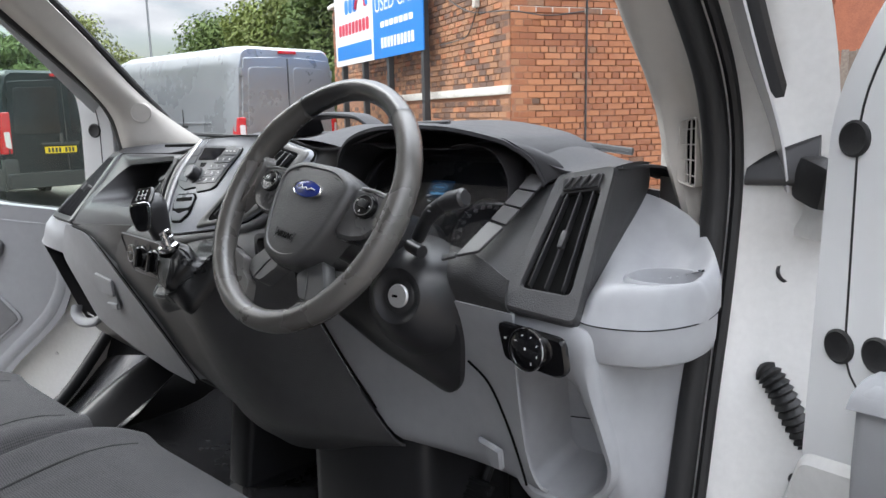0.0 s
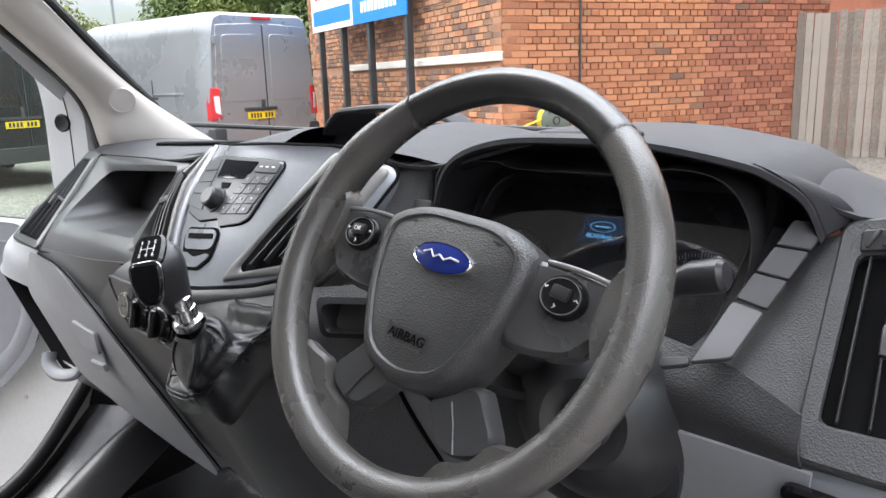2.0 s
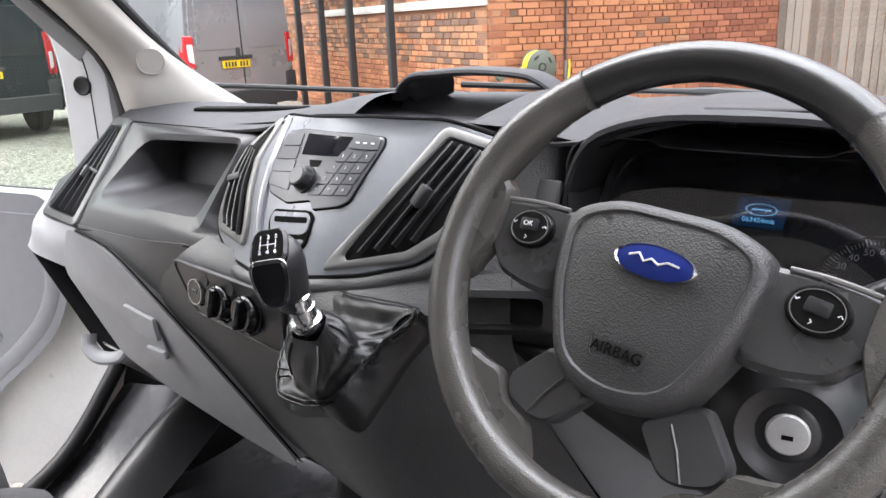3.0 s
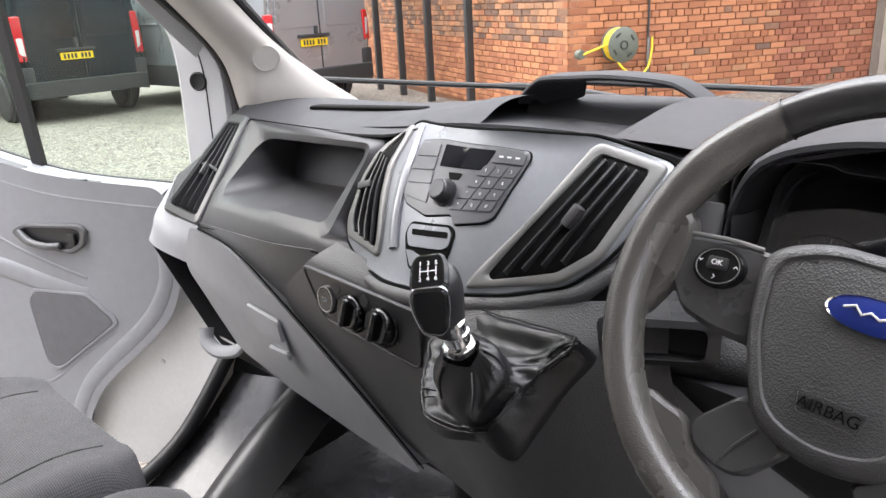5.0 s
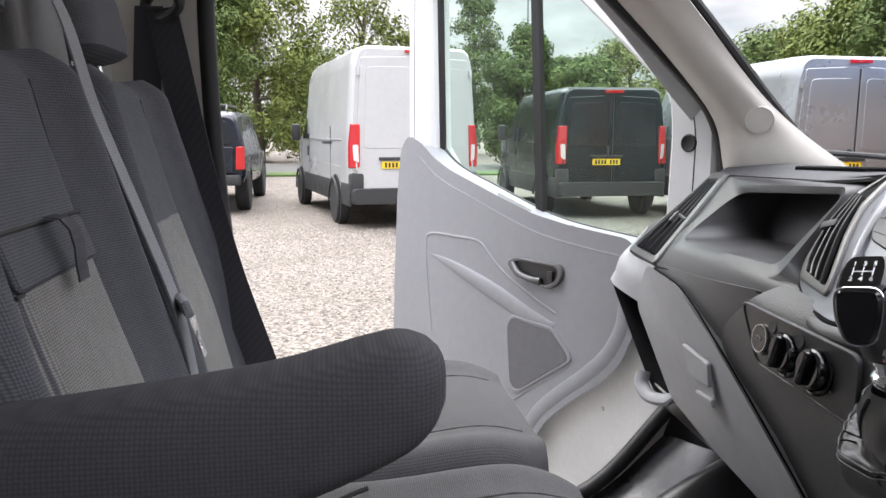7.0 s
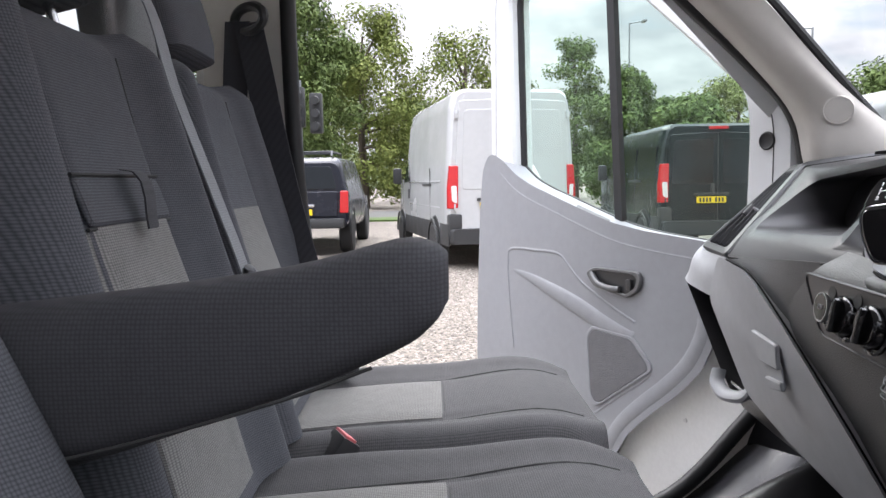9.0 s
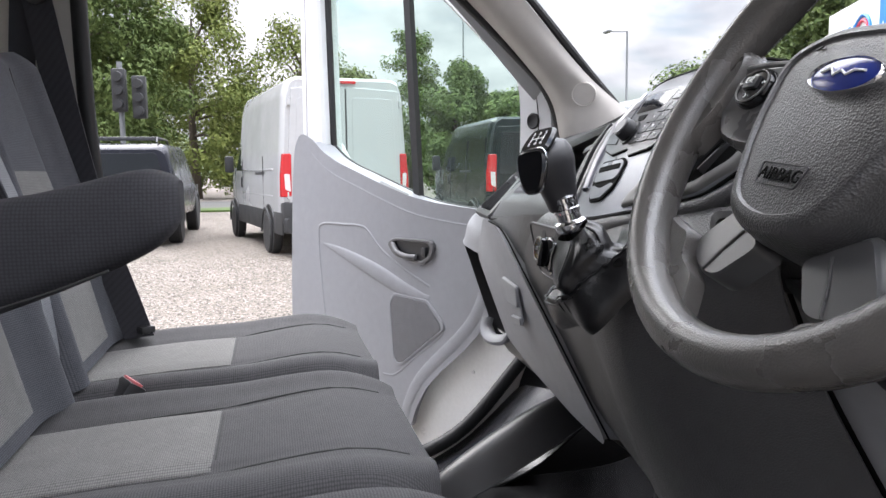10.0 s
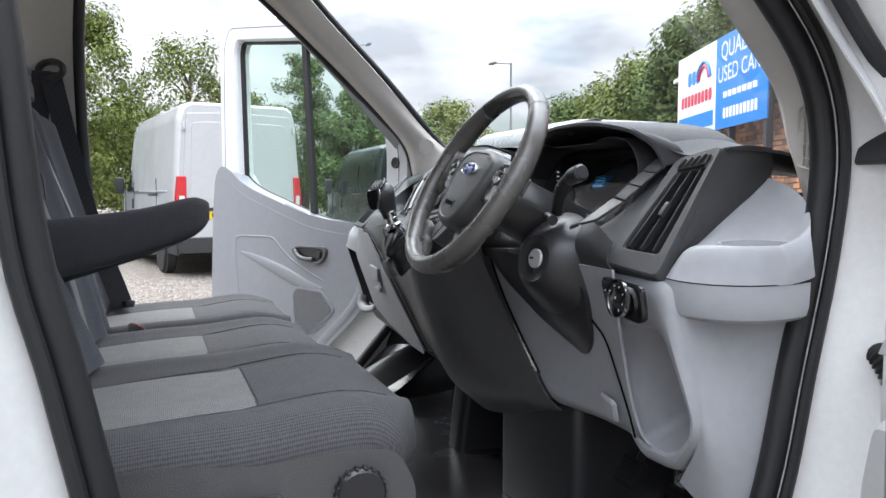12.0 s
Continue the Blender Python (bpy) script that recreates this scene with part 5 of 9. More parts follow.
for s in (-1, 1):
    sp = spoke([(s * 0.062, 0.036), (s * 0.100, 0.037), (s * 0.135, 0.034), (s * 0.164, 0.028), (s * 0.166, -0.002), (s * 0.146, -0.003), (s * 0.128, -0.026), (s * 0.100, -0.033), (s * 0.070, -0.034)], -0.018, 0.006, SPOKEM, "spoke", "satin black wheel spoke")
    part("spoke_edge", tube(B(), spline([W @ V(s * x, y, z) for x, y, z in ((0.085, 0.037, 0.004), (0.110, 0.037, 0.005), (0.138, 0.034, 0.006), (0.158, 0.030, 0.008))], 5), 0.0022, 8), RING, sp, "thin satin grey edge")
    # grained root that flows from the rim into the spoke
    spoke([(s * 0.144, 0.046), (s * 0.166, 0.060), (s * 0.174, 0.010), (s * 0.172, -0.045), (s * 0.156, -0.040), (s * 0.140, -0.004), (s * 0.140, 0.030)], -0.008, 0.013, LEATHER, "spoke_root")
    c = W @ pose(s * 0.110, 0.0140, 0.008, 0, 0, s * -6)
    pr = 0.0205
    pod = part("button_pod", lathe(B(), c, [(pr, -0.008), (pr, 0.001), (pr - 0.002, 0.004), (0.0, 0.005)], 32, 0.80), GLOSSB, sp, "gloss black button pod")
    bm = B()
    loft(bm, [[c @ V(r * math.cos(k * math.pi / 16), 0.80 * r * math.sin(k * math.pi / 16), z) for k in range(32)] for r, z in ((pr - 0.0035, 0.0042), (pr - 0.0035, 0.0055), (pr - 0.0041, 0.0055), (pr - 0.0041, 0.0042))], True)
    part("pod_ring", bm, RING, pod)
    part("centre_button", box(B(), c @ pose(0, 0.002, 0.006), (0.016, 0.010, 0.004), 0.003), BLACK, pod)
    for x, y, r in ((-0.0140, 0.002, 45), (0.0140, 0.002, 225), (0, -0.0085, 135)):
        for q_ in (0, 90):
            part("printed_mark", box(B(), c @ pose(x, y, 0.0056, 0, 0, r + q_) @ pose(0.0011, 0, 0), (0.0026, 0.0007, 0.0004)), PRINT, pod)
    if s < 0:
        letters("OK", 0.006, c @ pose(0, 0.002, 0.0083), PRINT, pod)
    lo = spoke([(s * 0.020, -0.094), (s * 0.062, -0.066), (s * 0.091, -0.101), (s * 0.085, -0.117), (s * 0.064, -0.126), (s * 0.046, -0.126)], -0.028, -0.006, SPOKE_SATIN, "lower_spoke", "satin grey lower spoke")
    part("spoke_groove", tube(B(), [W @ V(s * x, y, -0.0058) for x, y in ((0.044, -0.088), (0.054, -0.104), (0.063, -0.123))], 0.0012, 6), SPOKEM, lo)
    spoke([(s * 0.094, -0.100), (s * 0.110, -0.098), (s * 0.132, -0.092), (s * 0.140, -0.106), (s * 0.120, -0.132), (s * 0.090, -0.154), (s * 0.056, -0.166), (s * 0.044, -0.158), (s * 0.052, -0.142), (s * 0.058, -0.131), (s * 0.084, -0.121)], -0.012, 0.002, LEATHER, "spoke_root")
part("hub_back", lathe(B(), W @ pose(0, 0, -0.05), [(0.055, 0), (0.062, 0.02), (0.058, 0.045)], 32), BLACK, wheel)

# gear lever
gear = thing("gear_lever", (0.115, 0.0, 1.22), "black six-speed gear lever with leatherette boot", "gear lever")
G0, G1 = V(0.106, -0.031, 1.288), V(0.099, -0.049, 1.346)
GN = V(-0.197, -0.663, 0.722)
# the boot, ring by ring: sewn foot on the dash, rolled hem with a long tail to the driver's side, fold, upright sock
foot = [(-0.009, 0.038, 1.232), (0.012, 0.005, 1.206), (0.026, -0.014, 1.192), (0.066, -0.036, 1.184), (0.120, -0.036, 1.198), (0.168, -0.043, 1.200), (0.184, -0.020, 1.230), (0.196, 0.006, 1.262), (0.210, 0.034, 1.290), (0.184, 0.046, 1.291), (0.085, 0.062, 1.280), (0.026, 0.071, 1.272)]
hem = [(0.006, 0.032, 1.244), (0.024, 0.004, 1.228), (0.037, -0.018, 1.218), (0.066, -0.042, 1.206), (0.130, -0.051, 1.216), (0.160, -0.043, 1.232), (0.168, -0.025, 1.250), (0.180, -0.005, 1.270), (0.204, 0.022, 1.300), (0.182, 0.036, 1.298), (0.090, 0.052, 1.287), (0.032, 0.060, 1.279)]
sock = [(0.058, -0.002, 1.254), (0.060, -0.012, 1.247), (0.064, -0.026, 1.239), (0.090, -0.042, 1.233), (0.136, -0.057, 1.232), (0.147, -0.047, 1.248), (0.153, -0.037, 1.262), (0.156, -0.024, 1.272), (0.148, -0.008, 1.277), (0.128, 0.002, 1.279), (0.096, 0.008, 1.274), (0.070, 0.006, 1.263)]
ctl = []
for k, (f_, h_, k_) in enumerate(zip(foot, hem, sock)):
    f_, h_, k_ = Vector(f_), Vector(h_), Vector(k_)
    a = math.atan2(k_.z - 1.256, k_.x - 0.108)
    top = G0 + 0.020 * (V(1, 0, 0) * math.cos(a) + V(0, 0.69, 0.72) * math.sin(a))
    mid_ = k_.lerp(top, 0.55) + (k_.lerp(top, 0.55) - V(0.106, -0.02, 1.265)).normalized() * 0.006
    ctl.append([f_ - GN * 0.012, f_, f_.lerp(h_, 0.6) + GN * 0.004, h_ + GN * 0.004, h_.lerp(k_, 0.22) + GN * 0.001, h_.lerp(k_, 0.62) - GN * 0.012, k_ - GN * 0.006, k_ + GN * 0.004, mid_, top])
cols = [spline(c_, 4) for c_ in ctl]
rings = [spline([c_[k] for c_ in cols], 7, True) for k in range(len(cols[0]))]
for k, ring in enumerate(rings):
    t = k / (len(rings) - 1)
    for i, p in enumerate(ring):
        a = 2 * math.pi * i / len(ring)
        ring[i] = p + GN * (0.0016 * math.sin(9 * a - 16 * t + 2 * math.sin(3 * a)) + 0.0010 * math.sin(23 * a + 31 * t)) * math.sin(math.pi * t)
part("boot", loft(B(), rings, True), BOOT, gear, "creased black leatherette gear boot", angle=60)
ridge_ = rings[12]
for d_ in (-0.0028, 0.0028):
    part("boot_hem", tube(B(), [p + GN * (0.0006 - abs(d_) * 0.1) + V(0, 0, d_) for p in ridge_], 0.0010, 6, True), BOOT, gear)
for k0 in (0, 21, 30, 52):
    part("boot_welt", tube(B(), [rings[t][k0 % len(rings[0])] + GN * 0.0006 for t in range(28, len(rings) - 1)], 0.0014, 6), BOOT, gear)
for k0 in (16, 28, 57):
    for e_ in (-1, 1):
        part("boot_stitch", tube(B(), [rings[t][(k0 + e_) % len(rings[0])] + GN * 0.0005 for t in range(6, 20)], 0.0009, 6), BOOT, gear)
ax = (G1 - G0).normalized()
m = axes(G0 + ax * 0.002, (1, 0, 0), ax)
part("collar", lathe(B(), m, [(0.015, -0.002), (0.0172, 0.001), (0.0172, 0.007), (0.0155, 0.009), (0.0128, 0.010), (0.0124, 0.017), (0.0138, 0.018), (0.0138, 0.022), (0.0118, 0.023), (0.0112, 0.028), (0.0124, 0.029), (0.0124, 0.034), (0.010, 0.036), (0.010, 0.044)], 28), CHROME, gear, "chrome collar")
m = axes(G1, (1, 0.06, 0), ax) @ pose(0, 0, 0, 0, 0, 30)
kp = [(0.0, -0.040, 0.012, 0.012), (0.001, -0.036, 0.0165, 0.0175), (0.001, -0.022, 0.0185, 0.0205), (0.0, -0.004, 0.0225, 0.0265), (0.0, 0.012, 0.0250, 0.0310), (0.001, 0.024, 0.0240, 0.0290), (0.002, 0.032, 0.0195, 0.0225), (0.003, 0.036, 0.010, 0.012)]
rings = [[m @ V(rx * math.cos(b) * (1 - 0.08 * abs(math.sin(2 * b))), dx + ry * math.sin(b) * (1 - 0.08 * abs(math.sin(2 * b))), z) for b in [2 * math.pi * k / 28 for k in range(28)]] for dx, z, rx, ry in kp]
kb = part("knob", loft(B(), rings, True, True, True), BLACK, gear)
face = m @ pose(0, -0.0305, 0.0135, 70)
face_edge = [(-0.0175, 0.020), (0.0175, 0.020), (0.0185, 0.0), (0.011, -0.025), (-0.011, -0.025), (-0.0185, 0.0)]
part("knob_face", plate(B(), [face @ V(x, y, 0) for x, y in face_edge], 0.006, 0.009, 0.003, face.to_3x3() @ V(0, 0, 1)), GLOSSB, gear, "gloss black front of the knob")
part("face_trim", tube(B(), [p + face.to_3x3() @ V(0, 0, 0.003) for p in rpoly([face @ V(x, y, 0) for x, y in face_edge], 0.009)], 0.0009, 6, True), CHROME, gear, "thin silver trim line")
top = m @ pose(0, -0.0065, 0.0365, 28)
cap_edge = [(-0.0135, 0.017), (0.0135, 0.017), (0.0180, 0.004), (0.0185, -0.021), (-0.0185, -0.021), (-0.0180, 0.004)]
part("knob_cap", plate(B(), [top @ V(x, y, 0) for x, y in cap_edge], 0.006, 0.009, 0.003, top.to_3x3() @ V(0, 0, 1)), GLOSSB, gear, "gloss black cap with the gear pattern")
bm = B()
for x in (-0.0075, 0.0, 0.0075):
    box(bm, top @ pose(x, -0.002, 0.0064), (0.0009, 0.0085, 0.0003))
box(bm, top @ pose(0, -0.002, 0.0064), (0.016, 0.0009, 0.0003))
part("gear_pattern", bm, PRINT, gear)
for k, ch in enumerate("135246"):
    letters(ch, 0.0060, top @ pose(-0.0075 + 0.0075 * (k % 3), 0.0058 if k < 3 else -0.0100, 0.0064), PRINT, gear, "numeral")



# ---- cab shell ----
# Lining tones raised, the unseen roof's too, to bounce light into the cab
LINER = material("hardboard_lining_grey", (0.60, 0.59, 0.57), 0.75, vary=0.08, bump=0.2, bump_scale=300)
HEADL = material("headlining_fabric", (0.74, 0.73, 0.71), 0.9, vary=0.04, bump=0.3, bump_scale=500)
cab = thing("van_cab", (0, -0.2, 0.6), "white panel van cab with open doorways, seen inside", "van")
# doorway outline, as seen from the side: y, z
UPPER = [(-0.66, 2.02), (-0.45, 2.10), (-0.25, 2.05), (-0.10, 1.935), (0.09, 1.76), (0.225, 1.635)]
LOWER = [(0.22, 0.86), (0.08, 0.72), (-0.10, 0.665), (-0.42, 0.65)]
REAR = {-1: [(-0.575, 0.72), (-0.610, 0.97), (-0.660, 1.15), (-0.686, 1.30), (-0.700, 1.55), (-0.698, 1.88)], 1: [(-0.540, 0.72), (-0.553, 0.97), (-0.590, 1.18), (-0.620, 1.32), (-0.640, 1.55), (-0.685, 1.88)]}
DOORWAY = {-1: UPPER + [(0.315, 1.54), (0.352, 1.43), (0.350, 1.28), (0.330, 1.12), (0.290, 0.96)] + LOWER + REAR[-1],
           1: UPPER + [(0.315, 1.53), (0.348, 1.42), (0.335, 1.28), (0.300, 1.12), (0.265, 0.96)] + LOWER + REAR[1]}


def outward(d):
    return [p + q for p, q in zip(loop, [b - a for a, b in zip(loop, inset(loop, d, V(1, 0, 0)))])]


OUT = 1 if sum(a[0] * b[1] - b[0] * a[1] for a, b in zip(DOORWAY[1], DOORWAY[1][1:] + DOORWAY[1][:1])) < 0 else -1
for s in (-1, 1):
    loop = spline([(0, y, z) for y, z in DOORWAY[s]], 5, True)
    seal_x = 0.862 if s < 0 else 0.858
    ring = [V(s * seal_x, p.y, p.z) for p in loop]
    part("door_seal", tube(B(), ring, 0.017, 10, True, upv=(1, 0, 0)), RUBBER, cab, "black rubber door seal")
    part("seal_lip", tube(B(), [V(s * (seal_x + 0.023), p.y, p.z) for p in outward(OUT * 0.014)], 0.008, 8, True, upv=(1, 0, 0)), RUBBER, cab)
    rings = []
    for d, x in ((-0.010, 0.862), (0.016, 0.872), (0.045, 0.885), (0.075, 0.915), (0.095, 0.965), (0.105, 0.985)):
        rr_ = []
        for p, q in zip(loop, outward(OUT * d)):
            up_a = 1.0 if p.y < 0.0 or p.z < 1.35 else 0.75
            rr_.append(V(s * x, p.y + (q.y - p.y) * up_a, p.z + (q.z - p.z) * up_a))
        rings.append(rr_)
    part("door_frame", loft(B(), rings, True), WHITEIN, cab, "white painted door frame")
    # pillar trim between door and windscreen
    st = [[(0.85, -0.25, 2.06), (0.78, -0.21, 2.05), (0.74, -0.12, 2.06)], [(0.85, -0.09, 1.925), (0.79, -0.06, 1.91), (0.745, 0.03, 1.905)],
          [(0.85, 0.09, 1.76), (0.785, 0.12, 1.75), (0.745, 0.20, 1.735)], [(0.85, 0.235, 1.62), (0.778, 0.265, 1.60), (0.745, 0.35, 1.57)],
          [(0.85, 0.318, 1.52), (0.768, 0.340, 1.515), (0.745, 0.455, 1.485)], [(0.85, 0.345, 1.42), (0.778, 0.362, 1.43), (0.725, 0.54, 1.425)], [(0.855, 0.380, 1.30), (0.80, 0.40, 1.33), (0.70, 0.60, 1.38)]]
    if s < 0:
        wide = [(r[0], V(*r[0]).lerp(V(*r[1]), 0.85) + V(0.0, -0.012 if 1.4 < r[1][2] < 1.65 else 0.0, 0), V(*r[1]).lerp(V(*r[2]), 0.40) + V(-0.016 if 1.4 < r[1][2] < 1.65 else 0.0, 0, 0), r[2]) for r in st]
    else:
        wide = [(r[0], V(*r[0]).lerp(V(*r[1]), 0.45) + V(0, 0.036 if 1.4 < r[1][2] < 1.53 else 0.0, 0), V(*r[1]) + V(0, 0.012 if 1.4 < r[1][2] < 1.53 else 0.0, 0), r[2]) for r in st]
    part("pillar_trim", sheet(B(), [[(s * x, y, z) for x, y, z in r] for r in wide], 5, 5, 0.004), PILLAR, cab, "pale grey windscreen pillar trim")
    # windscreen edge seal and outer pillar skin
    ws = spline([(s * 0.755, -0.10, 2.065), (s * 0.76, 0.05, 1.905), (s * 0.76, 0.22, 1.735), (s * 0.76, 0.37, 1.57), (s * 0.768, 0.46, 1.475), (s * 0.78, 0.50, 1.40)], 5)
    part("windscreen_seal", tube(B(), ws, 0.010, 8), RUBBER, cab)
    sk = [[(s * 0.765, y - 0.0, z + 0.012), (s * 0.86, y - 0.02 + 0.01, z + 0.02), (s * 0.935, y - 0.10, z - 0.01)] for _, y, z in [tuple(p) for p in ws[::5]]]
    part("pillar_skin", sheet(B(), sk, 4, 4, 0.003), WHITE, cab)
    part("drip_seal", tube(B(), spline([(s * 0.915, y - 0.04, z + 0.012) for _, y, z in [tuple(p) for p in ws[::5]]], 5), 0.014, 8, flat=0.7), RUBBER, cab)
# disc on the passenger's pillar, grille on the driver's
m = axes((-0.7462, 0.3532, 1.5186), (0.5, 0.85, 0), (0.832, -0.445, -0.315))
part("pillar_cover", lathe(B(), m, [(0.0272, -0.012), (0.0272, 0.0012), (0.0262, 0.0018), (0.0252, 0.0012), (0.0248, -0.0006), (0.0244, 0.0010), (0, 0.0012)], 36), PILLAR, cab, "round pale speaker cover")
gq = [Vector(p) + V(-0.001, -0.004, 0) for p in ((0.799, 0.370, 1.483), (0.822, 0.367, 1.487), (0.824, 0.367, 1.395), (0.796, 0.372, 1.402))]
gr = part("pillar_grille", frame_ring(B(), [quad_at(gq, u, v) for u, v in ((-0.06, -0.03), (1.06, -0.03), (1.06, 1.03), (-0.06, 1.03))], gq, 0.0015, 0.03, 0.008, 0.006, (-0.3, -1, 0), 4, 0.0015), PILLAR, cab, "small demister grille in the pillar trim")
part("grille_back", plate(B(), [p + V(0, 0.014, 0) for p in gq], 0.004, 0.004, 0.001, (0, -1, 0)), VOID, gr)
for k in range(4):
    a, b = quad_at(gq, 0, (k + 0.6) / 4.2), quad_at(gq, 1, (k + 0.6) / 4.2)
    part("slat", box(B(), axes((a + b) / 2 + V(0, 0.004, 0), b - a, (0, -1, 0)), ((b - a).length, 0.0015, 0.004), 0.0004, 1), PILLAR, gr)
for u in (0.36, 0.68):
    a, b = quad_at(gq, u, 0), quad_at(gq, u, 1)
    part("slat", box(B(), axes((a + b) / 2 + V(0, 0.003, 0), b - a, (0, -1, 0)), ((b - a).length, 0.0015, 0.004), 0.0004, 1), PILLAR, gr)

part("pillar_foot", sheet(B(), [[(0.73, 0.455, 1.52), (0.80, 0.405, 1.51), (0.865, 0.365, 1.50)], [(0.73, 0.455, 1.26), (0.80, 0.405, 1.26), (0.865, 0.365, 1.26)]], 4, 4, 0.003), PILLAR, cab)

# windscreen, roof, rear lining, floor
wsr = [[(-0.76, 0.50, 1.40), (-0.40, 0.74, 1.395), (0, 0.82, 1.40), (0.40, 0.74, 1.395), (0.76, 0.50, 1.40)], [(-0.755, 0.21, 1.745), (-0.40, 0.38, 1.75), (0, 0.43, 1.75), (0.40, 0.38, 1.75), (0.755, 0.21, 1.745)], [(-0.75, -0.11, 2.07), (-0.40, 0.03, 2.09), (0, 0.07, 2.10), (0.40, 0.03, 2.09), (0.75, -0.11, 2.07)]]
wsc = part("windscreen", sheet(B(), wsr, 6, 6), GLASS_W, cab, "clear curved windscreen")
wsc.visible_shadow = False
roof = [[(-0.98, -0.30, 2.16), (0, -0.20, 2.24), (0.98, -0.30, 2.16)], [(-0.98, -0.9, 2.3), (0, -0.9, 2.38), (0.98, -0.9, 2.3)], [(-0.98, -2.6, 2.32), (0, -2.6, 2.4), (0.98, -2.6, 2.32)]]
part("roof_skin", sheet(B(), roof, 5, 4, 0.01), WHITE, cab)
head = [[(-0.80, -0.13, 2.075), (0, 0.05, 2.105), (0.80, -0.13, 2.075)], [(-0.84, -0.35, 2.10), (0, -0.35, 2.12), (0.84, -0.35, 2.10)], [(-0.90, -1.30, 2.14), (0, -1.30, 2.18), (0.90, -1.30, 2.14)], [(-0.94, -2.60, 2.16), (0, -2.60, 2.2), (0.94, -2.60, 2.16)]]
part("headliner", sheet(B(), head, 5, 4, 0.012), HEADL, cab, "off-white moulded headlining")
part("rear_panel", box(B(), pose(0, -2.62, 1.38), (1.98, 0.04, 1.80), 0.006), LINER, cab, "plain grey lining at the back of the van")
for s in (-1, 1):
    # pillar behind the door with its trim, and the side skin further back
    bp = [[(s * 0.855, -0.655, 2.05), (s * 0.83, -0.80, 2.05), (s * 0.83, -0.88, 2.05)], [(s * 0.855, -0.672, 1.55), (s * 0.82, -0.82, 1.55), (s * 0.82, -0.88, 1.55)], [(s * 0.855, -0.615, 1.05), (s * 0.82, -0.80, 1.05), (s * 0.82, -0.88, 1.05)], [(s * 0.855, -0.57, 0.72), (s * 0.82, -0.78, 0.68), (s * 0.82, -0.88, 0.68)]]
    if s > 0:
        bp = [[(r[0][0] - 0.012, r[0][1] + d_, r[0][2]), r[1], r[2]] for r, d_ in zip(bp, (0.0, 0.036, 0.052, 0.040))]
    if s < 0:
        bp = [[(r[0][0], r[0][1] - d_, r[0][2]), (-0.885, r[1][1], r[1][2]), (-0.885, r[2][1], r[2][2])] for r, d_ in zip(bp, (0.03, 0.032, 0.02, 0.01))]
    part("rear_pillar_trim", sheet(B(), bp, 4, 5, 0.004), PILLAR if s < 0 else DARK2, cab)
    for nm, y0, y1, z0, z1 in (("side_panel", -0.74, -2.6, 0.45, 1.33), ("side_panel", -0.74, -2.6, 1.93, 2.32), ("side_post", -0.74, -0.92, 1.33, 1.93), ("side_post", -2.10, -2.6, 1.33, 1.93)):
        part(nm, loft(B(), [[V(s * x, y, z) for x, z in ((0.99, z0), (1.03, z0), (1.03 - 0.03 * (z1 > 2), z1), (0.99 - 0.03 * (z1 > 2), z1))] for y in (y0, y1)], True, True, True), WHITE, cab, "white painted side panel")
        part("side_lining", loft(B(), [[V(s * x, y, z) for x, z in ((0.965, z0), (0.985, z0), (0.985 - 0.03 * (z1 > 2), z1), (0.965 - 0.03 * (z1 > 2), z1))] for y in (y0 - 0.06 if y0 > -1 else y0, y1)], True, True, True), LINER, cab, "grey hardboard lining")
    qg = part("quarter_window", plate(B(), [V(s * 1.0, y, z) for y, z in ((-0.90, 1.31), (-2.12, 1.31), (-2.12, 1.95), (-0.90, 1.95))], 0.004, 0.05, 0.001, (s, 0, 0)), GLASS_W, cab)
    qg.visible_shadow = False
    # front wing and lower hinge pillar, outside
    wg = [[(s * 0.97, 0.50, 1.42), (s * 0.99, 0.80, 1.30), (s * 0.93, 1.15, 1.14)], [(s * 0.985, 0.52, 1.1), (s * 1.02, 0.85, 1.02), (s * 0.98, 1.25, 0.95)], [(s * 0.985, 0.50, 0.62), (s * 1.02, 0.60, 0.62), (s * 1.0, 0.62, 0.60)]]
    part("front_wing", sheet(B(), wg, 4, 4, 0.006), WHITE, cab)
    st = [[(s * 0.87, 0.25, 0.83), (s * 0.72, 0.26, 0.86), (s * 0.60, 0.36, 0.86)], [(s * 0.87, 0.08, 0.69), (s * 0.70, 0.12, 0.70), (s * 0.60, 0.16, 0.72)], [(s * 0.87, -0.12, 0.63), (s * 0.70, -0.10, 0.62), (s * 0.60, -0.05, 0.69)], [(s * 0.87, -0.60, 0.62), (s * 0.70, -0.60, 0.62), (s * 0.60, -0.60, 0.69)]]
    part("step_well", sheet(B(), st, 5, 5, 0.004), MAT_FLOOR, cab, "black moulded step tread")
    kick = [[(s * 0.86, 0.37, 1.25), (s * 0.83, 0.52, 1.2), (s * 0.74, 0.74, 1.1)], [(s * 0.86, 0.34, 1.05), (s * 0.82, 0.52, 1.0), (s * 0.72, 0.74, 0.92)], [(s * 0.87, 0.25, 0.84), (s * 0.76, 0.36, 0.80), (s * 0.64, 0.74, 0.74)], [(s * 0.87, 0.20, 0.60), (s * 0.76, 0.34, 0.60), (s * 0.64, 0.74, 0.60)]]
    part("kick_panel", sheet(B(), kick, 4, 4, 0.004), BLACK, cab)
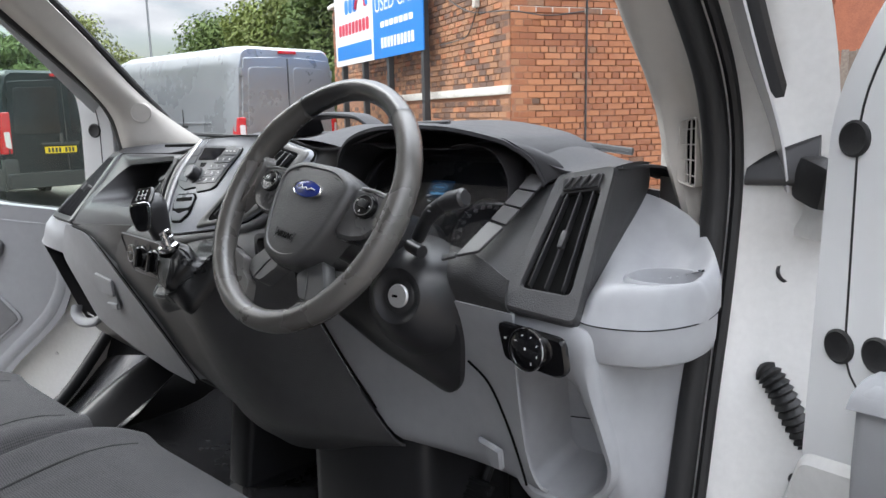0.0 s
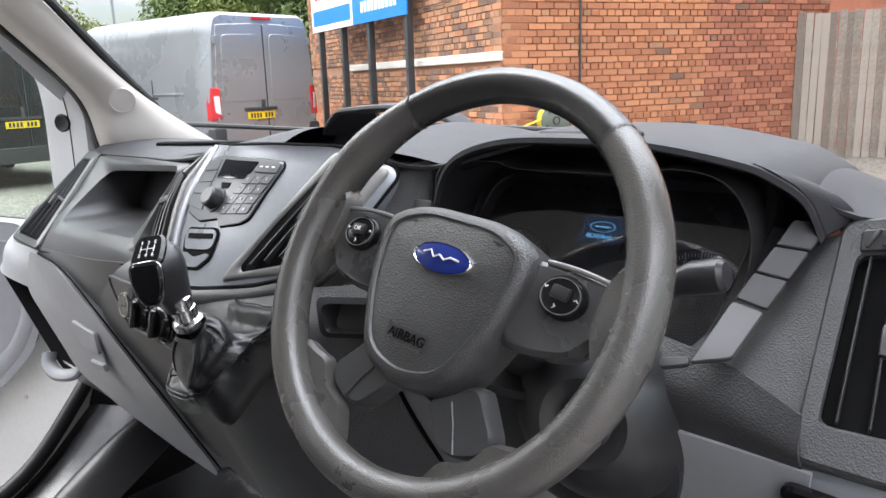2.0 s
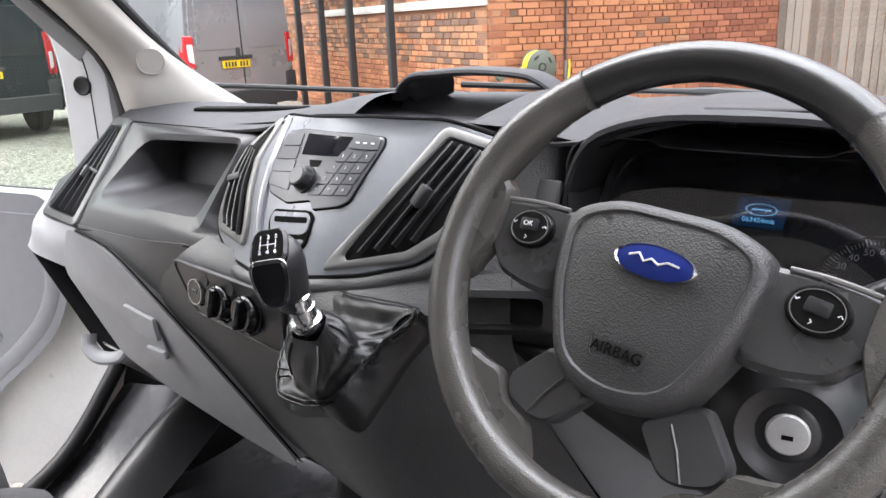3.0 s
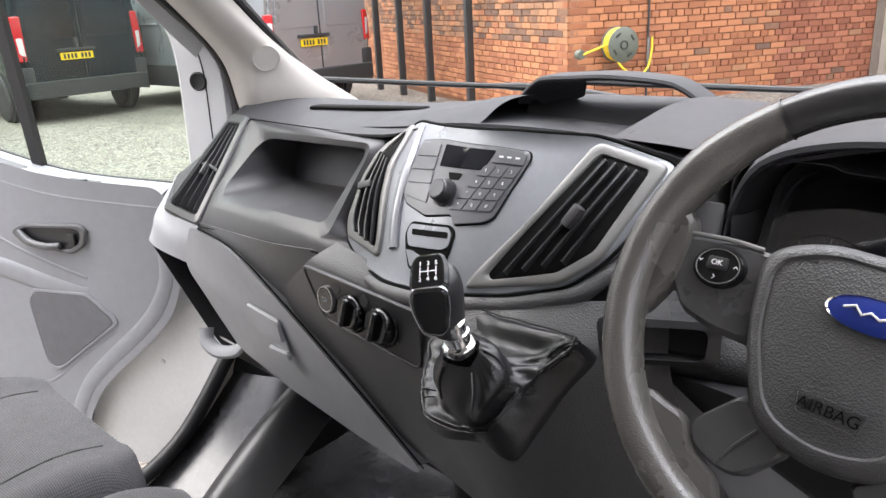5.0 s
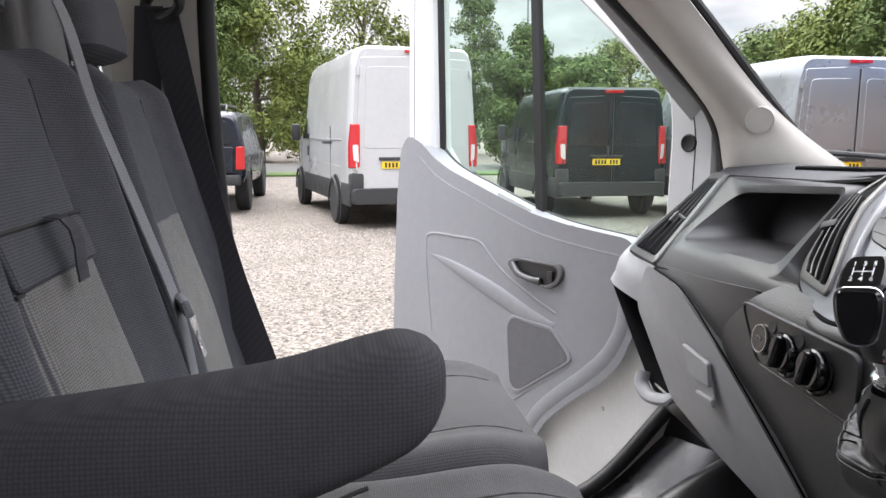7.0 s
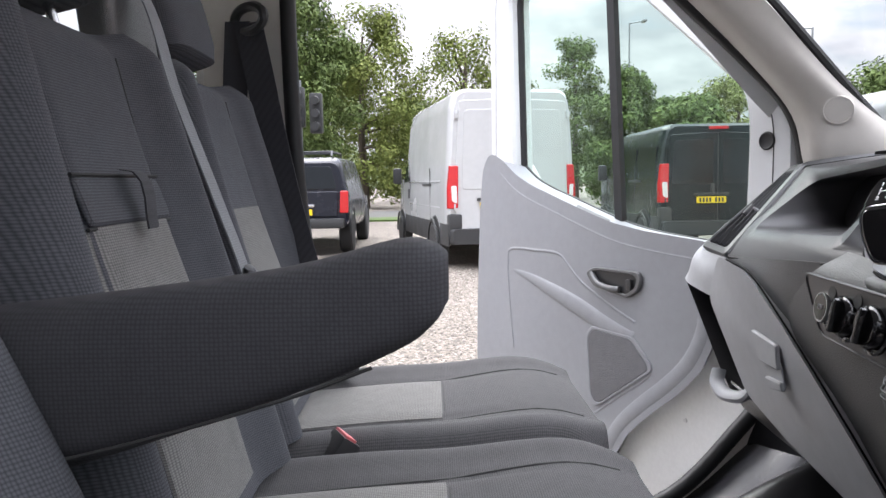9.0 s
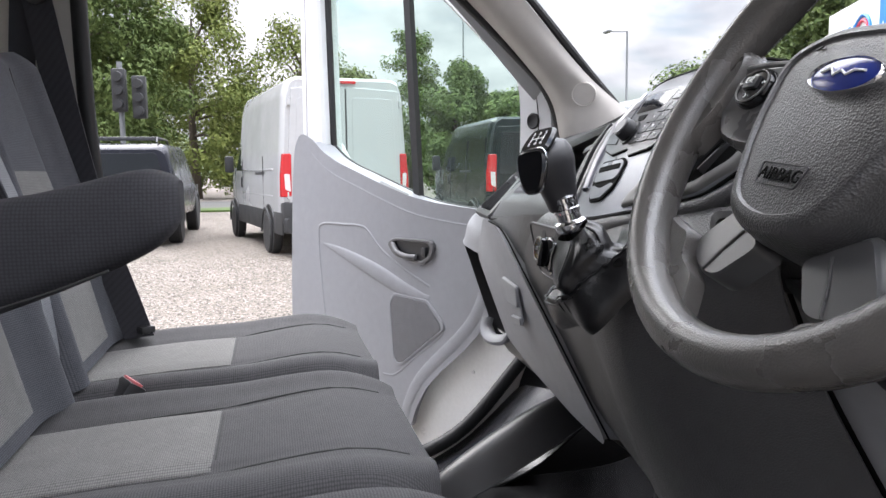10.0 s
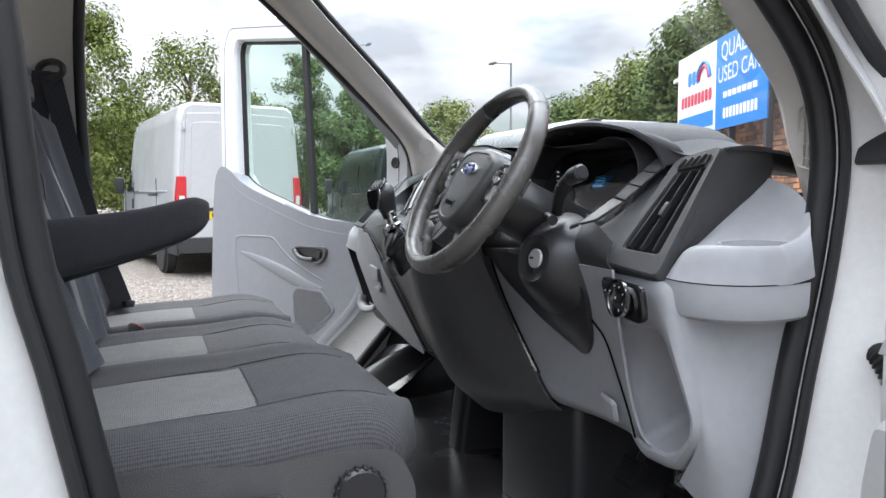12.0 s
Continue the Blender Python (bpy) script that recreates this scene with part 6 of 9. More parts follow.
fl = [[(-0.62, 0.66, 0.98), (-0.3, 0.70, 0.96), (0.05, 0.70, 0.96), (0.35, 0.72, 0.96), (0.62, 0.66, 0.98)], [(-0.62, 0.45, 0.74), (-0.3, 0.48, 0.72), (0.05, 0.48, 0.72), (0.35, 0.48, 0.72), (0.62, 0.45, 0.74)], [(-0.63, 0.15, 0.70), (-0.3, 0.15, 0.70), (0.05, 0.15, 0.70), (0.35, 0.15, 0.70), (0.63, 0.15, 0.70)], [(-0.63, -0.3, 0.695), (-0.3, -0.3, 0.70), (0.05, -0.3, 0.70), (0.35, -0.3, 0.70), (0.63, -0.3, 0.695)], [(-0.80, -1.05, 0.695), (-0.3, -1.05, 0.70), (0.05, -1.05, 0.70), (0.35, -1.05, 0.70), (0.80, -1.05, 0.695)]]
part("floor_mat", sheet(B(), fl, 5, 5, 0.004), MAT_FLOOR, cab, "black ribbed rubber floor mat")
part("floor_pan", box(B(), pose(0, -0.90, 0.59), (1.74, 3.40, 0.03)), BLACK, cab)
part("firewall", sheet(B(), [[(-0.8, 0.60, 1.35), (0, 0.75, 1.38), (0.8, 0.60, 1.35)], [(-0.8, 0.60, 0.85), (0, 0.75, 0.85), (0.8, 0.60, 0.85)]], 4, 4, 0.01), BLACK, cab)
# bonnet, seen through the screen
part("bonnet", sheet(B(), [[(-0.86, 0.60, 1.34), (0, 0.88, 1.36), (0.86, 0.60, 1.34)], [(-0.86, 0.95, 1.22), (0, 1.20, 1.22), (0.86, 0.95, 1.22)], [(-0.80, 1.25, 1.02), (0, 1.45, 1.0), (0.80, 1.25, 1.02)]], 5, 4, 0.01), WHITE, cab)
# heater box and duct below the dash
part("floor_console", loft(B(), [rpoly([(0.15, 0.195, z), (0.44, 0.215, z), (0.44, 0.46, z), (0.15, 0.46, z)], 0.03) for z in (0.70, 0.80, 0.90, 0.96)], True, False, True), BLACK, cab, "black moulded box below the centre stack")
part("duct", loft(B(), [rpoly([(-0.175 + k * 0.004, 0.20 + k * 0.005, z), (-0.10, 0.20 + k * 0.01, z), (-0.09, 0.42, z), (-0.16, 0.42, z)], 0.02) for k, z in enumerate((0.70, 0.78, 0.84, 0.90))], True, False, True), BLACK, cab)
hump = [[(-0.66, 0.34, 0.90), (-0.60, 0.30, 0.90), (-0.54, 0.34, 0.88)], [(-0.66, 0.18, 0.82), (-0.59, 0.15, 0.845), (-0.52, 0.19, 0.80)], [(-0.63, 0.02, 0.74), (-0.56, -0.01, 0.765), (-0.50, 0.03, 0.73)], [(-0.60, -0.08, 0.69), (-0.54, -0.10, 0.69), (-0.50, -0.06, 0.69)]]
part("foot_rest", sheet(B(), hump, 6, 5, 0.004), BLACK, cab, "glossy black moulded foot rest")
# parts of the hinge pillars
for s in (-1, 1):
    for (y, z, r) in ((0.419, 1.229, 0.020), (0.430, 1.280, 0.017)):
        m = axes((s * (0.902 if r > 0.018 else 0.930), y - 0.004, z), (0, 0.4, 1), (s * 0.62, -0.78, 0))
        part("grommet", lathe(B(), m, [(r, -0.01), (r, 0.004), (r * 0.8, 0.006), (r * 0.6, 0.003), (0, 0.003)], 24), RUBBER, cab)
    for z in (1.355, 0.92):
        part("hinge", box(B(), pose(s * 0.962, 0.425, z, 0, 0, s * -35), (0.07, 0.035, 0.055), 0.012), WHITEIN, cab)
    part("check_strap", tube(B(), [(s * 0.915, 0.398, 1.016), (s * 0.96, 0.385, 1.010), (s * 1.02, 0.35, 1.004)], [0.016, 0.008, 0.007], 10, flat=1.2), BLACK, cab)
    part("check_link", box(B(), pose(s * 0.912, 0.398, 1.018, 0, 0, s * -40), (0.045, 0.03, 0.030), 0.008), BLACK, cab)
    cond = spline([(s * 0.905, 0.412, 1.135), (s * 0.922, 0.392, 1.145), (s * 0.942, 0.388, 1.125), (s * 0.960, 0.392, 1.09), (s * 0.975, 0.40, 1.055)], 12)
    part("cable_conduit", tube(B(), cond, [0.024 if i < 8 else 0.0165 + 0.0025 * math.sin(i * 2.1) for i in range(len(cond))], 14), RUBBER, cab, "ribbed black rubber cable sleeve")
    part("mirror_gusset", loft(B(), [rpoly([(s * x, 0.372 + (x - 0.885) * 0.35, 1.398), (s * x, 0.45, 1.40), (s * x, 0.445, 1.45), (s * x, 0.385 + (x - 0.885) * 0.35, 1.470 - (0.965 - x) * 0.5)], 0.012) for x in (0.885, 0.925, 0.965)], True, True, True), BLACK, cab, "black plastic gusset at the pillar's foot")
    part("gusset_pad", box(B(), pose(s * 0.972, 0.395, 1.405, 0, 15, s * -35), (0.06, 0.04, 0.06), 0.014), RUBBER, cab)
# wipers
for x0, y0 in ((-0.55, 0.72), (0.05, 0.86)):
    part("wiper", tube(B(), spline([(x0 + 0.36, y0 + 0.09, 1.405), (x0 + 0.18, y0 + 0.06, 1.425), (x0, y0 - 0.02, 1.435), (x0 - 0.28, y0 - 0.18, 1.455)], 5), [0.009] * 8 + [0.006] * 8, 8), RUBBER, cab)


# ---- doors, both open ----
SPK = material("speaker_mesh", (0.13, 0.13, 0.137), 0.6, bump=1.0, bump_scale=420, grain="voronoi")
LIGHT_D = material("door_trim_grey", (0.265, 0.270, 0.286), 0.55, vary=0.06, bump=0.25, bump_scale=900, grain="voronoi")


SATIN_GREY = material("handle_satin_grey", (0.115, 0.115, 0.118), 0.40, metal=0.1, vary=0.05)


def make_door(s, label):
    p0, d, n = V(s * 0.93 + (0.05 if s > 0 else 0.0), 0.256, 0), V(s * 0.88, -0.475, 0), V(s * -0.475, -0.88, 0)

    def P(u, w, h=0.0):
        return p0 + d * u + n * h + V(0, 0, w)

    door = thing("cab_door", P(0.0, 0.66), label, "van door", "cab doors")
    # metal shell
    if s < 0:
        low = [(-0.08, 0.62), (0.0, 0.52), (1.07, 0.47), (1.10, 0.52), (1.10, 1.20), (1.07, 1.46), (0.98, 1.46), (0.90, 1.37), (0.72, 1.29), (0.54, 1.235), (0.20, 1.19), (-0.04, 1.19), (-0.09, 1.0)]
        fo_ = ((1.075, 1.30), (1.07, 2.04), (1.03, 2.125), (0.50, 2.075), (-0.05, 1.63), (-0.085, 1.50), (-0.08, 1.08))
        fi_ = ((0.930, 1.32), (0.950, 1.98), (0.930, 2.025), (0.500, 1.972), (0.045, 1.585), (0.034, 1.50), (0.045, 1.12))
        pane_ = ((0.96, 1.34), (0.97, 2.03), (0.49, 1.985), (0.02, 1.58), (0.03, 1.15))
        bar_ = ((0.470, 1.24), (0.515, 1.975))
        seal_ = ((1.03, 0.70), (1.04, 1.40), (1.03, 2.0), (0.99, 2.085), (0.50, 2.03), (-0.005, 1.61), (-0.035, 1.5), (-0.03, 1.2))
        belt = [(1.035, 1.43), (1.005, 1.470), (0.95, 1.452), (0.87, 1.400), (0.79, 1.367), (0.69, 1.338), (0.54, 1.294), (0.42, 1.263), (0.30, 1.246), (0.10, 1.231)]
        side = [(0.085, 1.12), (0.092, 1.03), (0.13, 0.95), (0.20, 0.88), (0.29, 0.81), (0.37, 0.735), (0.42, 0.66), (0.45, 0.58), (1.08, 0.56), (1.085, 0.80), (1.08, 0.97), (1.055, 1.30)]
        strip_ = ((0.105, 1.10), (0.115, 1.03), (0.155, 0.955), (0.225, 0.885), (0.31, 0.815), (0.385, 0.745), (0.435, 0.67), (0.465, 0.59))
        hb = [(0.482, 1.158), (0.315, 1.160), (0.300, 1.145), (0.310, 1.112), (0.350, 1.087), (0.480, 1.104), (0.515, 1.140)]
        sp = [(0.512, 0.958), (0.490, 0.984), (0.345, 0.980), (0.285, 0.926), (0.282, 0.910), (0.460, 0.784), (0.485, 0.780), (0.500, 0.800)]
    else:
        low = [(-0.02, 0.62), (0.06, 0.52), (1.0, 0.47), (1.035, 0.52), (1.04, 1.46), (0.98, 1.46), (0.90, 1.35), (0.72, 1.255), (0.54, 1.205), (0.20, 1.17), (0.11, 1.11), (0.0, 1.09), (-0.03, 1.0)]
        fo_ = ((1.04, 1.30), (1.035, 2.03), (0.985, 2.115), (0.62, 2.105), (0.06, 1.62), (0.0, 1.50), (-0.01, 1.08))
        fi_ = ((0.955, 1.31), (0.955, 1.99), (0.915, 2.035), (0.64, 2.03), (0.145, 1.605), (0.105, 1.52), (0.105, 1.10))
        pane_ = ((0.96, 1.33), (0.96, 2.03), (0.64, 2.03), (0.11, 1.58), (0.11, 1.13))
        bar_ = ((0.545, 1.22), (0.575, 2.035))
        seal_ = ((0.985, 0.70), (1.0, 1.40), (1.0, 2.0), (0.96, 2.075), (0.63, 2.068), (0.09, 1.60), (0.045, 1.5), (0.05, 1.2))
        belt = [(0.975, 1.44), (0.944, 1.468), (0.915, 1.45), (0.875, 1.385), (0.80, 1.335), (0.70, 1.297), (0.54, 1.262), (0.36, 1.240), (0.17, 1.226), (0.10, 1.216)]
        side = [(0.098, 1.12), (0.105, 0.97), (0.195, 0.87), (0.31, 0.755), (0.48, 0.69), (0.75, 0.66), (0.975, 0.66)]
        strip_ = ((0.14, 1.06), (0.155, 0.975), (0.205, 0.86), (0.32, 0.75), (0.49, 0.685), (0.70, 0.66))
        hb = [(0.445, 1.168), (0.315, 1.155), (0.300, 1.135), (0.325, 1.085), (0.345, 1.075), (0.44, 1.100), (0.465, 1.135)]
        sp = [(0.455, 1.012), (0.435, 1.016), (0.270, 0.945), (0.262, 0.925), (0.275, 0.905), (0.425, 0.800), (0.445, 0.800), (0.453, 0.82)]
    ring = rpoly([P(u, w, 0) for u, w in low], 0.02)
    bm = loft(B(), [[p + n * -0.15 for p in ring], [p + n * -0.14 for p in ring], [p + n * -0.045 for p in ring], inset([p + n * -0.034 for p in ring], 0.011 * (1 if poly_normal(ring).dot(n) > 0 else -1), poly_normal(ring))], True, True, True)
    part("door_shell", bm, WHITEIN, door, "white painted door metal")
    fo, fi = [P(u, w) for u, w in fo_], [P(u, w) for u, w in fi_]
    bm = frame_ring(B(), fo, fi, -0.045, 0.12, [0.02, 0.05, 0.06, 0.05, 0.06, 0.05, 0.01], [0.02, 0.05, 0.05, 0.04, 0.05, 0.04, 0.01], n, 5, 0.010)
    part("window_frame", bm, WHITE, door, "white painted window frame")
    gi = [p + n * -0.085 for p in rpoly(fi, 0.03, 4)]
    part("window_seal", tube(B(), gi[: -2], 0.012, 8), RUBBER, door)
    part("shell_seal", tube(B(), [p + n * -0.050 for p in rpoly([P(u, w) for u, w in seal_], 0.04, 4)], 0.006, 6), RUBBER, door)
    g = part("window_pane", plate(B(), [P(u, w, -0.092) for u, w in pane_], 0.004, 0.01, 0.001, n), GLASS, door, "slightly green side glass")
    g.visible_shadow = False
    part("window_bar", loft(B(), [[P(u + a, w, h) for a, h in ((-0.014, -0.09), (-0.014, -0.072), (0.014, -0.072), (0.014, -0.09))] for u, w in bar_], True, True, True), RUBBER, door, "black window divider bar")
    # trim panel
    rg = rpoly([P(u, w) for u, w in belt + side], 0.02)
    q = poly_normal(rg)
    sg = 1 if q.dot(n) > 0 else -1
    bm = loft(B(), [[p + n * -0.06 for p in rg], [p + n * -0.014 for p in rg], inset([p + n * -0.004 for p in rg], 0.007 * sg, q), inset([p for p in rg], 0.018 * sg, q)], True, False, True)
    trim = part("trim_panel", bm, LIGHT_D, door, "light grey moulded door trim")
    # darker kick strip along the lower front curve
    strip = spline([P(u, w, -0.004) for u, w in strip_], 5)
    part("edge_strip", tube(B(), strip, 0.024, 14, flat=0.28, upv=n), LIGHT_D, trim)
    # belt-top shelf
    top_line = tuple((u, w + 0.002) for u, w in belt[2:])
    sh = [[P(u, w + dz, h) for u, w in top_line] for dz, h in ((0.006, -0.093), (0.004, -0.05), (-0.002, -0.022), (-0.014, -0.006), (-0.030, 0.001))]
    part("glass_wiper", tube(B(), spline([P(u, w + 0.004, -0.088) for u, w in belt[2:]], 5), 0.007, 6), RUBBER, trim)
    part("belt_rail", sheet(B(), sh, 5, 3, 0.003), LIGHT_D, trim)
    # sculpted recess round the handle and the armrest
    part("pull_moulding", tube(B(), spline([P(u, w, -0.001) for u, w in ((0.885, 1.115), (0.78, 1.095), (0.66, 1.065), (0.55, 1.035), (0.45, 1.005), (0.36, 0.990), (0.33, 1.00))], 5), [0.004 + 0.024 * math.sin(math.pi * i / 30) for i in range(31)], 12, flat=0.26, upv=n), LIGHT_D, trim)
    part("moulding_crease", tube(B(), spline([P(u, w, 0.0005) for u, w in ((0.880, 0.86), (0.900, 1.00), (0.910, 1.14), (0.885, 1.180), (0.76, 1.184), (0.65, 1.182), (0.60, 1.150), (0.54, 1.108), (0.43, 1.060), (0.33, 1.026))], 5), 0.0045, 8, flat=0.4, upv=n), LIGHT_D, trim)
    if s < 0:
        part("panel_edge", tube(B(), spline([P(u, w, 0.0) for u, w in ((0.27, 0.915), (0.292, 0.885), (0.40, 0.810), (0.498, 0.740), (0.56, 0.730))], 5), 0.0035, 8, flat=0.4, upv=n), LIGHT_D, trim)
    hc, wc = (0.405, 1.124) if s < 0 else (0.385, 1.122)
    hd = part("handle_bezel", frame_ring(B(), [P(u, w, 0.002) for u, w in hb], [P(hc + (u - hc) * 0.84, wc + (w - wc) * 0.76, 0.002) for u, w in hb], 0.010, 0.004, 0.015, 0.012, n, 4, 0.003), SATIN_GREY, door, "charcoal interior door handle")
    part("handle_cup", plate(B(), [P(hc + (u - hc) * 0.84, wc + (w - wc) * 0.76, 0.001) for u, w in hb], 0.003, 0.012, 0.001, n), BLACK, hd)
    part("handle_lever", tube(B(), spline([P(hc + 0.085, wc + 0.016, 0.008), P(hc + 0.055, wc - 0.006, 0.016), P(hc + 0.01, wc - 0.016, 0.018), P(hc - 0.025, wc - 0.017, 0.010)], 5), 0.0085, 10), SATIN_GREY, hd, "satin grey lever")
    part("lock_button", box(B(), axes(P(hc - 0.062, wc, 0.010), d, n), (0.018, 0.028, 0.008), 0.003), BLACK, hd)
    su = sum(u for u, w in sp) / len(sp)
    sw_ = sum(w for u, w in sp) / len(sp)
    spk = part("speaker_grille", plate(B(), [P(u, w, 0.001) for u, w in sp], 0.004, 0.012, 0.002, n), SPK, door, "grey perforated speaker grille")
    part("grille_rim", frame_ring(B(), [P(su + (u - su) * 1.10, sw_ + (w - sw_) * 1.09, 0.0) for u, w in sp], [P(u, w, 0.0) for u, w in sp], 0.005, 0.003, 0.014, 0.012, n, 4, 0.002), LIGHT_D, spk)
    wsw = part("window_switch", plate(B(), [P(0.36, 1.254, -0.045), P(0.275, 1.246, -0.045), P(0.28, 1.243, -0.018), P(0.355, 1.250, -0.018)], 0.006, 0.004, 0.002, (0, 0, 1)), DARK2, door)
    part("switch_rocker", box(B(), axes(P(0.315, 1.256, -0.03), d, (0, 0, 1)), (0.02, 0.012, 0.006), 0.002), BLACK, wsw)
    # cup recess as a plate on the rail, its shade given by darker grey
    part("belt_cup", plate(B(), [P(0.62, 1.322, -0.05), P(0.475, 1.280, -0.05), P(0.495, 1.274, -0.012), P(0.59, 1.300, -0.012)], 0.004, 0.008, 0.001, (0, 0, 1)), SPK, door)
    for u, w in ((0.042, 1.465), (0.042, 1.234), (0.092, 1.238)) if s > 0 else ((-0.018, 1.472),):
        m_ = axes(P(u, w, -0.046), d, n)
        part("plug", lathe(B(), m_, [(0.020, -0.004), (0.020, 0.003), (0.017, 0.005), (0.013, 0.003), (0, 0.003)], 24), RUBBER, door, "black rubber plug")
    part("screw", lathe(B(), axes(P(0.19, 0.80, -0.034), d, n), [(0.006, 0), (0.005, 0.003), (0, 0.003)], 12), SATIN, door)
    return door


make_door(-1, "open white van door with grey trim, passenger side")
make_door(1, "open white van door beside the driver's seat")


# ---- seats ----
SEAM = material("seam_thread", (0.03, 0.03, 0.031), 0.8)


def cushion_z(u, t, ztop, bolster=0.016, nose=0.034):
    """Height of a cushion's top, u across from -1 to 1, t from the back to the front."""
    side = max(0, (abs(u) - 0.86) / 0.14)
    drop = nose * max(0, (t - 0.75) / 0.25) ** 2.2
    swell = 0.014 * math.sin(math.pi * min(1, t * 1.05)) + 0.012 * t + 0.034 * max(0, t - 0.55) / 0.45
    return ztop + swell - drop - 0.007 * math.exp(-((abs(u) - 0.50) / 0.045) ** 2) * math.sin(math.pi * min(1, 0.15 + t)) + bolster * math.exp(-((abs(u) - 0.80) / 0.13) ** 2) * (1 - 0.5 * t) - 0.05 * side ** 2.2


def cushion(bm, x0, w, y0, y1, ztop, hgt):
    """A seat cushion: sections from the back to the front edge."""
    rings = []
    for t in (0.0, 0.06, 0.13, 0.2, 0.3, 0.4, 0.5, 0.6, 0.7, 0.8, 0.86, 0.90, 0.94, 0.97, 1.0):
        y = y0 + (y1 - y0) * t
        squeeze = 0.93 if t in (0.0, 1.0) else (0.985 if t == 0.97 else 1.0)
        round_ = 1.0 - 0.10 * max(0, (t - 0.85) / 0.15) ** 2
        ring = []
        for j in range(41):
            u = -1 + 2 * j / 40
            ring.append(V(x0 + u * w / 2 * squeeze * round_, y, cushion_z(u, t, ztop)))
        low = ztop - hgt + (0.03 if t > 0.95 else 0)
        for j in range(9):
            u = 1 - 2 * j / 8
            ring.append(V(x0 + u * w / 2 * 0.97 * squeeze * round_, y - 0.02 * (t > 0.95), low))
        rings.append(ring)
    cols = [spline([r[i] for r in rings], 2) for i in range(len(rings[0]))]
    rings = [[c[k] for c in cols] for k in range(len(cols[0]))]
    return loft(bm, rings, True, True, True)


def back_f(e, t, dd=0.11, bolster=0.03):
    """How far a seat back's face stands before its middle plane."""
    return dd * 0.5 - 0.012 * math.exp(-((e - 0.51) / 0.04) ** 2) * math.sin(math.pi * min(1, max(0, t))) + bolster * math.exp(-((e - 0.82) / 0.14) ** 2) + 0.014 * math.exp(-((t - 0.3) / 0.2) ** 2) * (1 - e) - 0.045 * max(0, (e - 0.88) / 0.12) ** 2


def back_w(w, t, top=0.86):
    return w * (1 - (1 - top) * max(0, (t - 0.4) / 0.6) ** 1.6)


def back(bm, x0, w, yb, zb, yt, zt, depth=0.11):
    """A seat back: sections from the foot to the top."""
    rings = []
    ax_ = V(0, yt - yb, zt - zb)
    nn = V(0, ax_.z, -ax_.y).normalized()
    for t in (0.0, 0.05, 0.12, 0.2, 0.3, 0.4, 0.5, 0.6, 0.7, 0.78, 0.85, 0.90, 0.94, 0.97, 1.0):
        c = V(x0, yb, zb) + ax_ * t
        ww = back_w(w, t) * (0.9 if t == 1.0 else (0.97 if t == 0.97 else 1))
        dd = depth * (0.55 if t == 1.0 else (0.85 if t == 0.97 else 1))
        ring = []
        for j in range(41):
            u = -1 + 2 * j / 40
            ring.append(c + V(u * ww / 2, 0, 0) + nn * back_f(abs(u), t, dd))
        for j in range(9):
            u = 1 - 2 * j / 8
            ring.append(c + V(u * ww / 2 * 0.96, 0, 0) - nn * dd * 0.5)
        rings.append(ring)
    cols = [spline([r[i] for r in rings], 2) for i in range(len(rings[0]))]
    rings = [[c[k] for c in cols] for k in range(len(cols[0]))]
    return loft(bm, rings, True, True, True)


def skin_grid(at, us, ts):
    """A thin panel that follows at(u, t), its rim tucked in."""
    rows = []
    for i, t in enumerate(ts):
        rows.append([at(u, t, -0.003 if (i in (0, len(ts) - 1) or k in (0, len(us) - 1)) else 0.0022) for k, u in enumerate(us)])
    return loft(B(), rows, False)


def steps(a, b, n):
    return [a] + [a + (b - a) * (0.012 + 0.976 * k / n) for k in range(n + 1)] + [b]


def head_rest(seat, x0, y, z, w=0.25, h=0.17, tilt=14):
    m = pose(x0, y, z + h / 2 + 0.02, tilt)
    rings = []
    for t, s in ((-1, 0.72), (-0.93, 0.9), (-0.6, 1.0), (0, 1.02), (0.55, 0.98), (0.88, 0.86), (1.0, 0.62)):
        rings.append([m @ V(w / 2 * s * math.copysign(abs(math.cos(a)) ** 0.45, math.cos(a)), 0.052 * s * math.copysign(abs(math.sin(a)) ** 0.6, math.sin(a)), h / 2 * t) for a in [2 * math.pi * k / 28 for k in range(28)]])
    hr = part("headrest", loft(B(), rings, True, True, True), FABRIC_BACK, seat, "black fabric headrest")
    for s in (-1, 1):
        p = m @ V(s * 0.055, 0, -h / 2 - 0.055)
        part("headrest_post", tube(B(), [p, m @ V(s * 0.055, 0, -h / 2 + 0.01)], 0.006, 10), CHROME, hr)


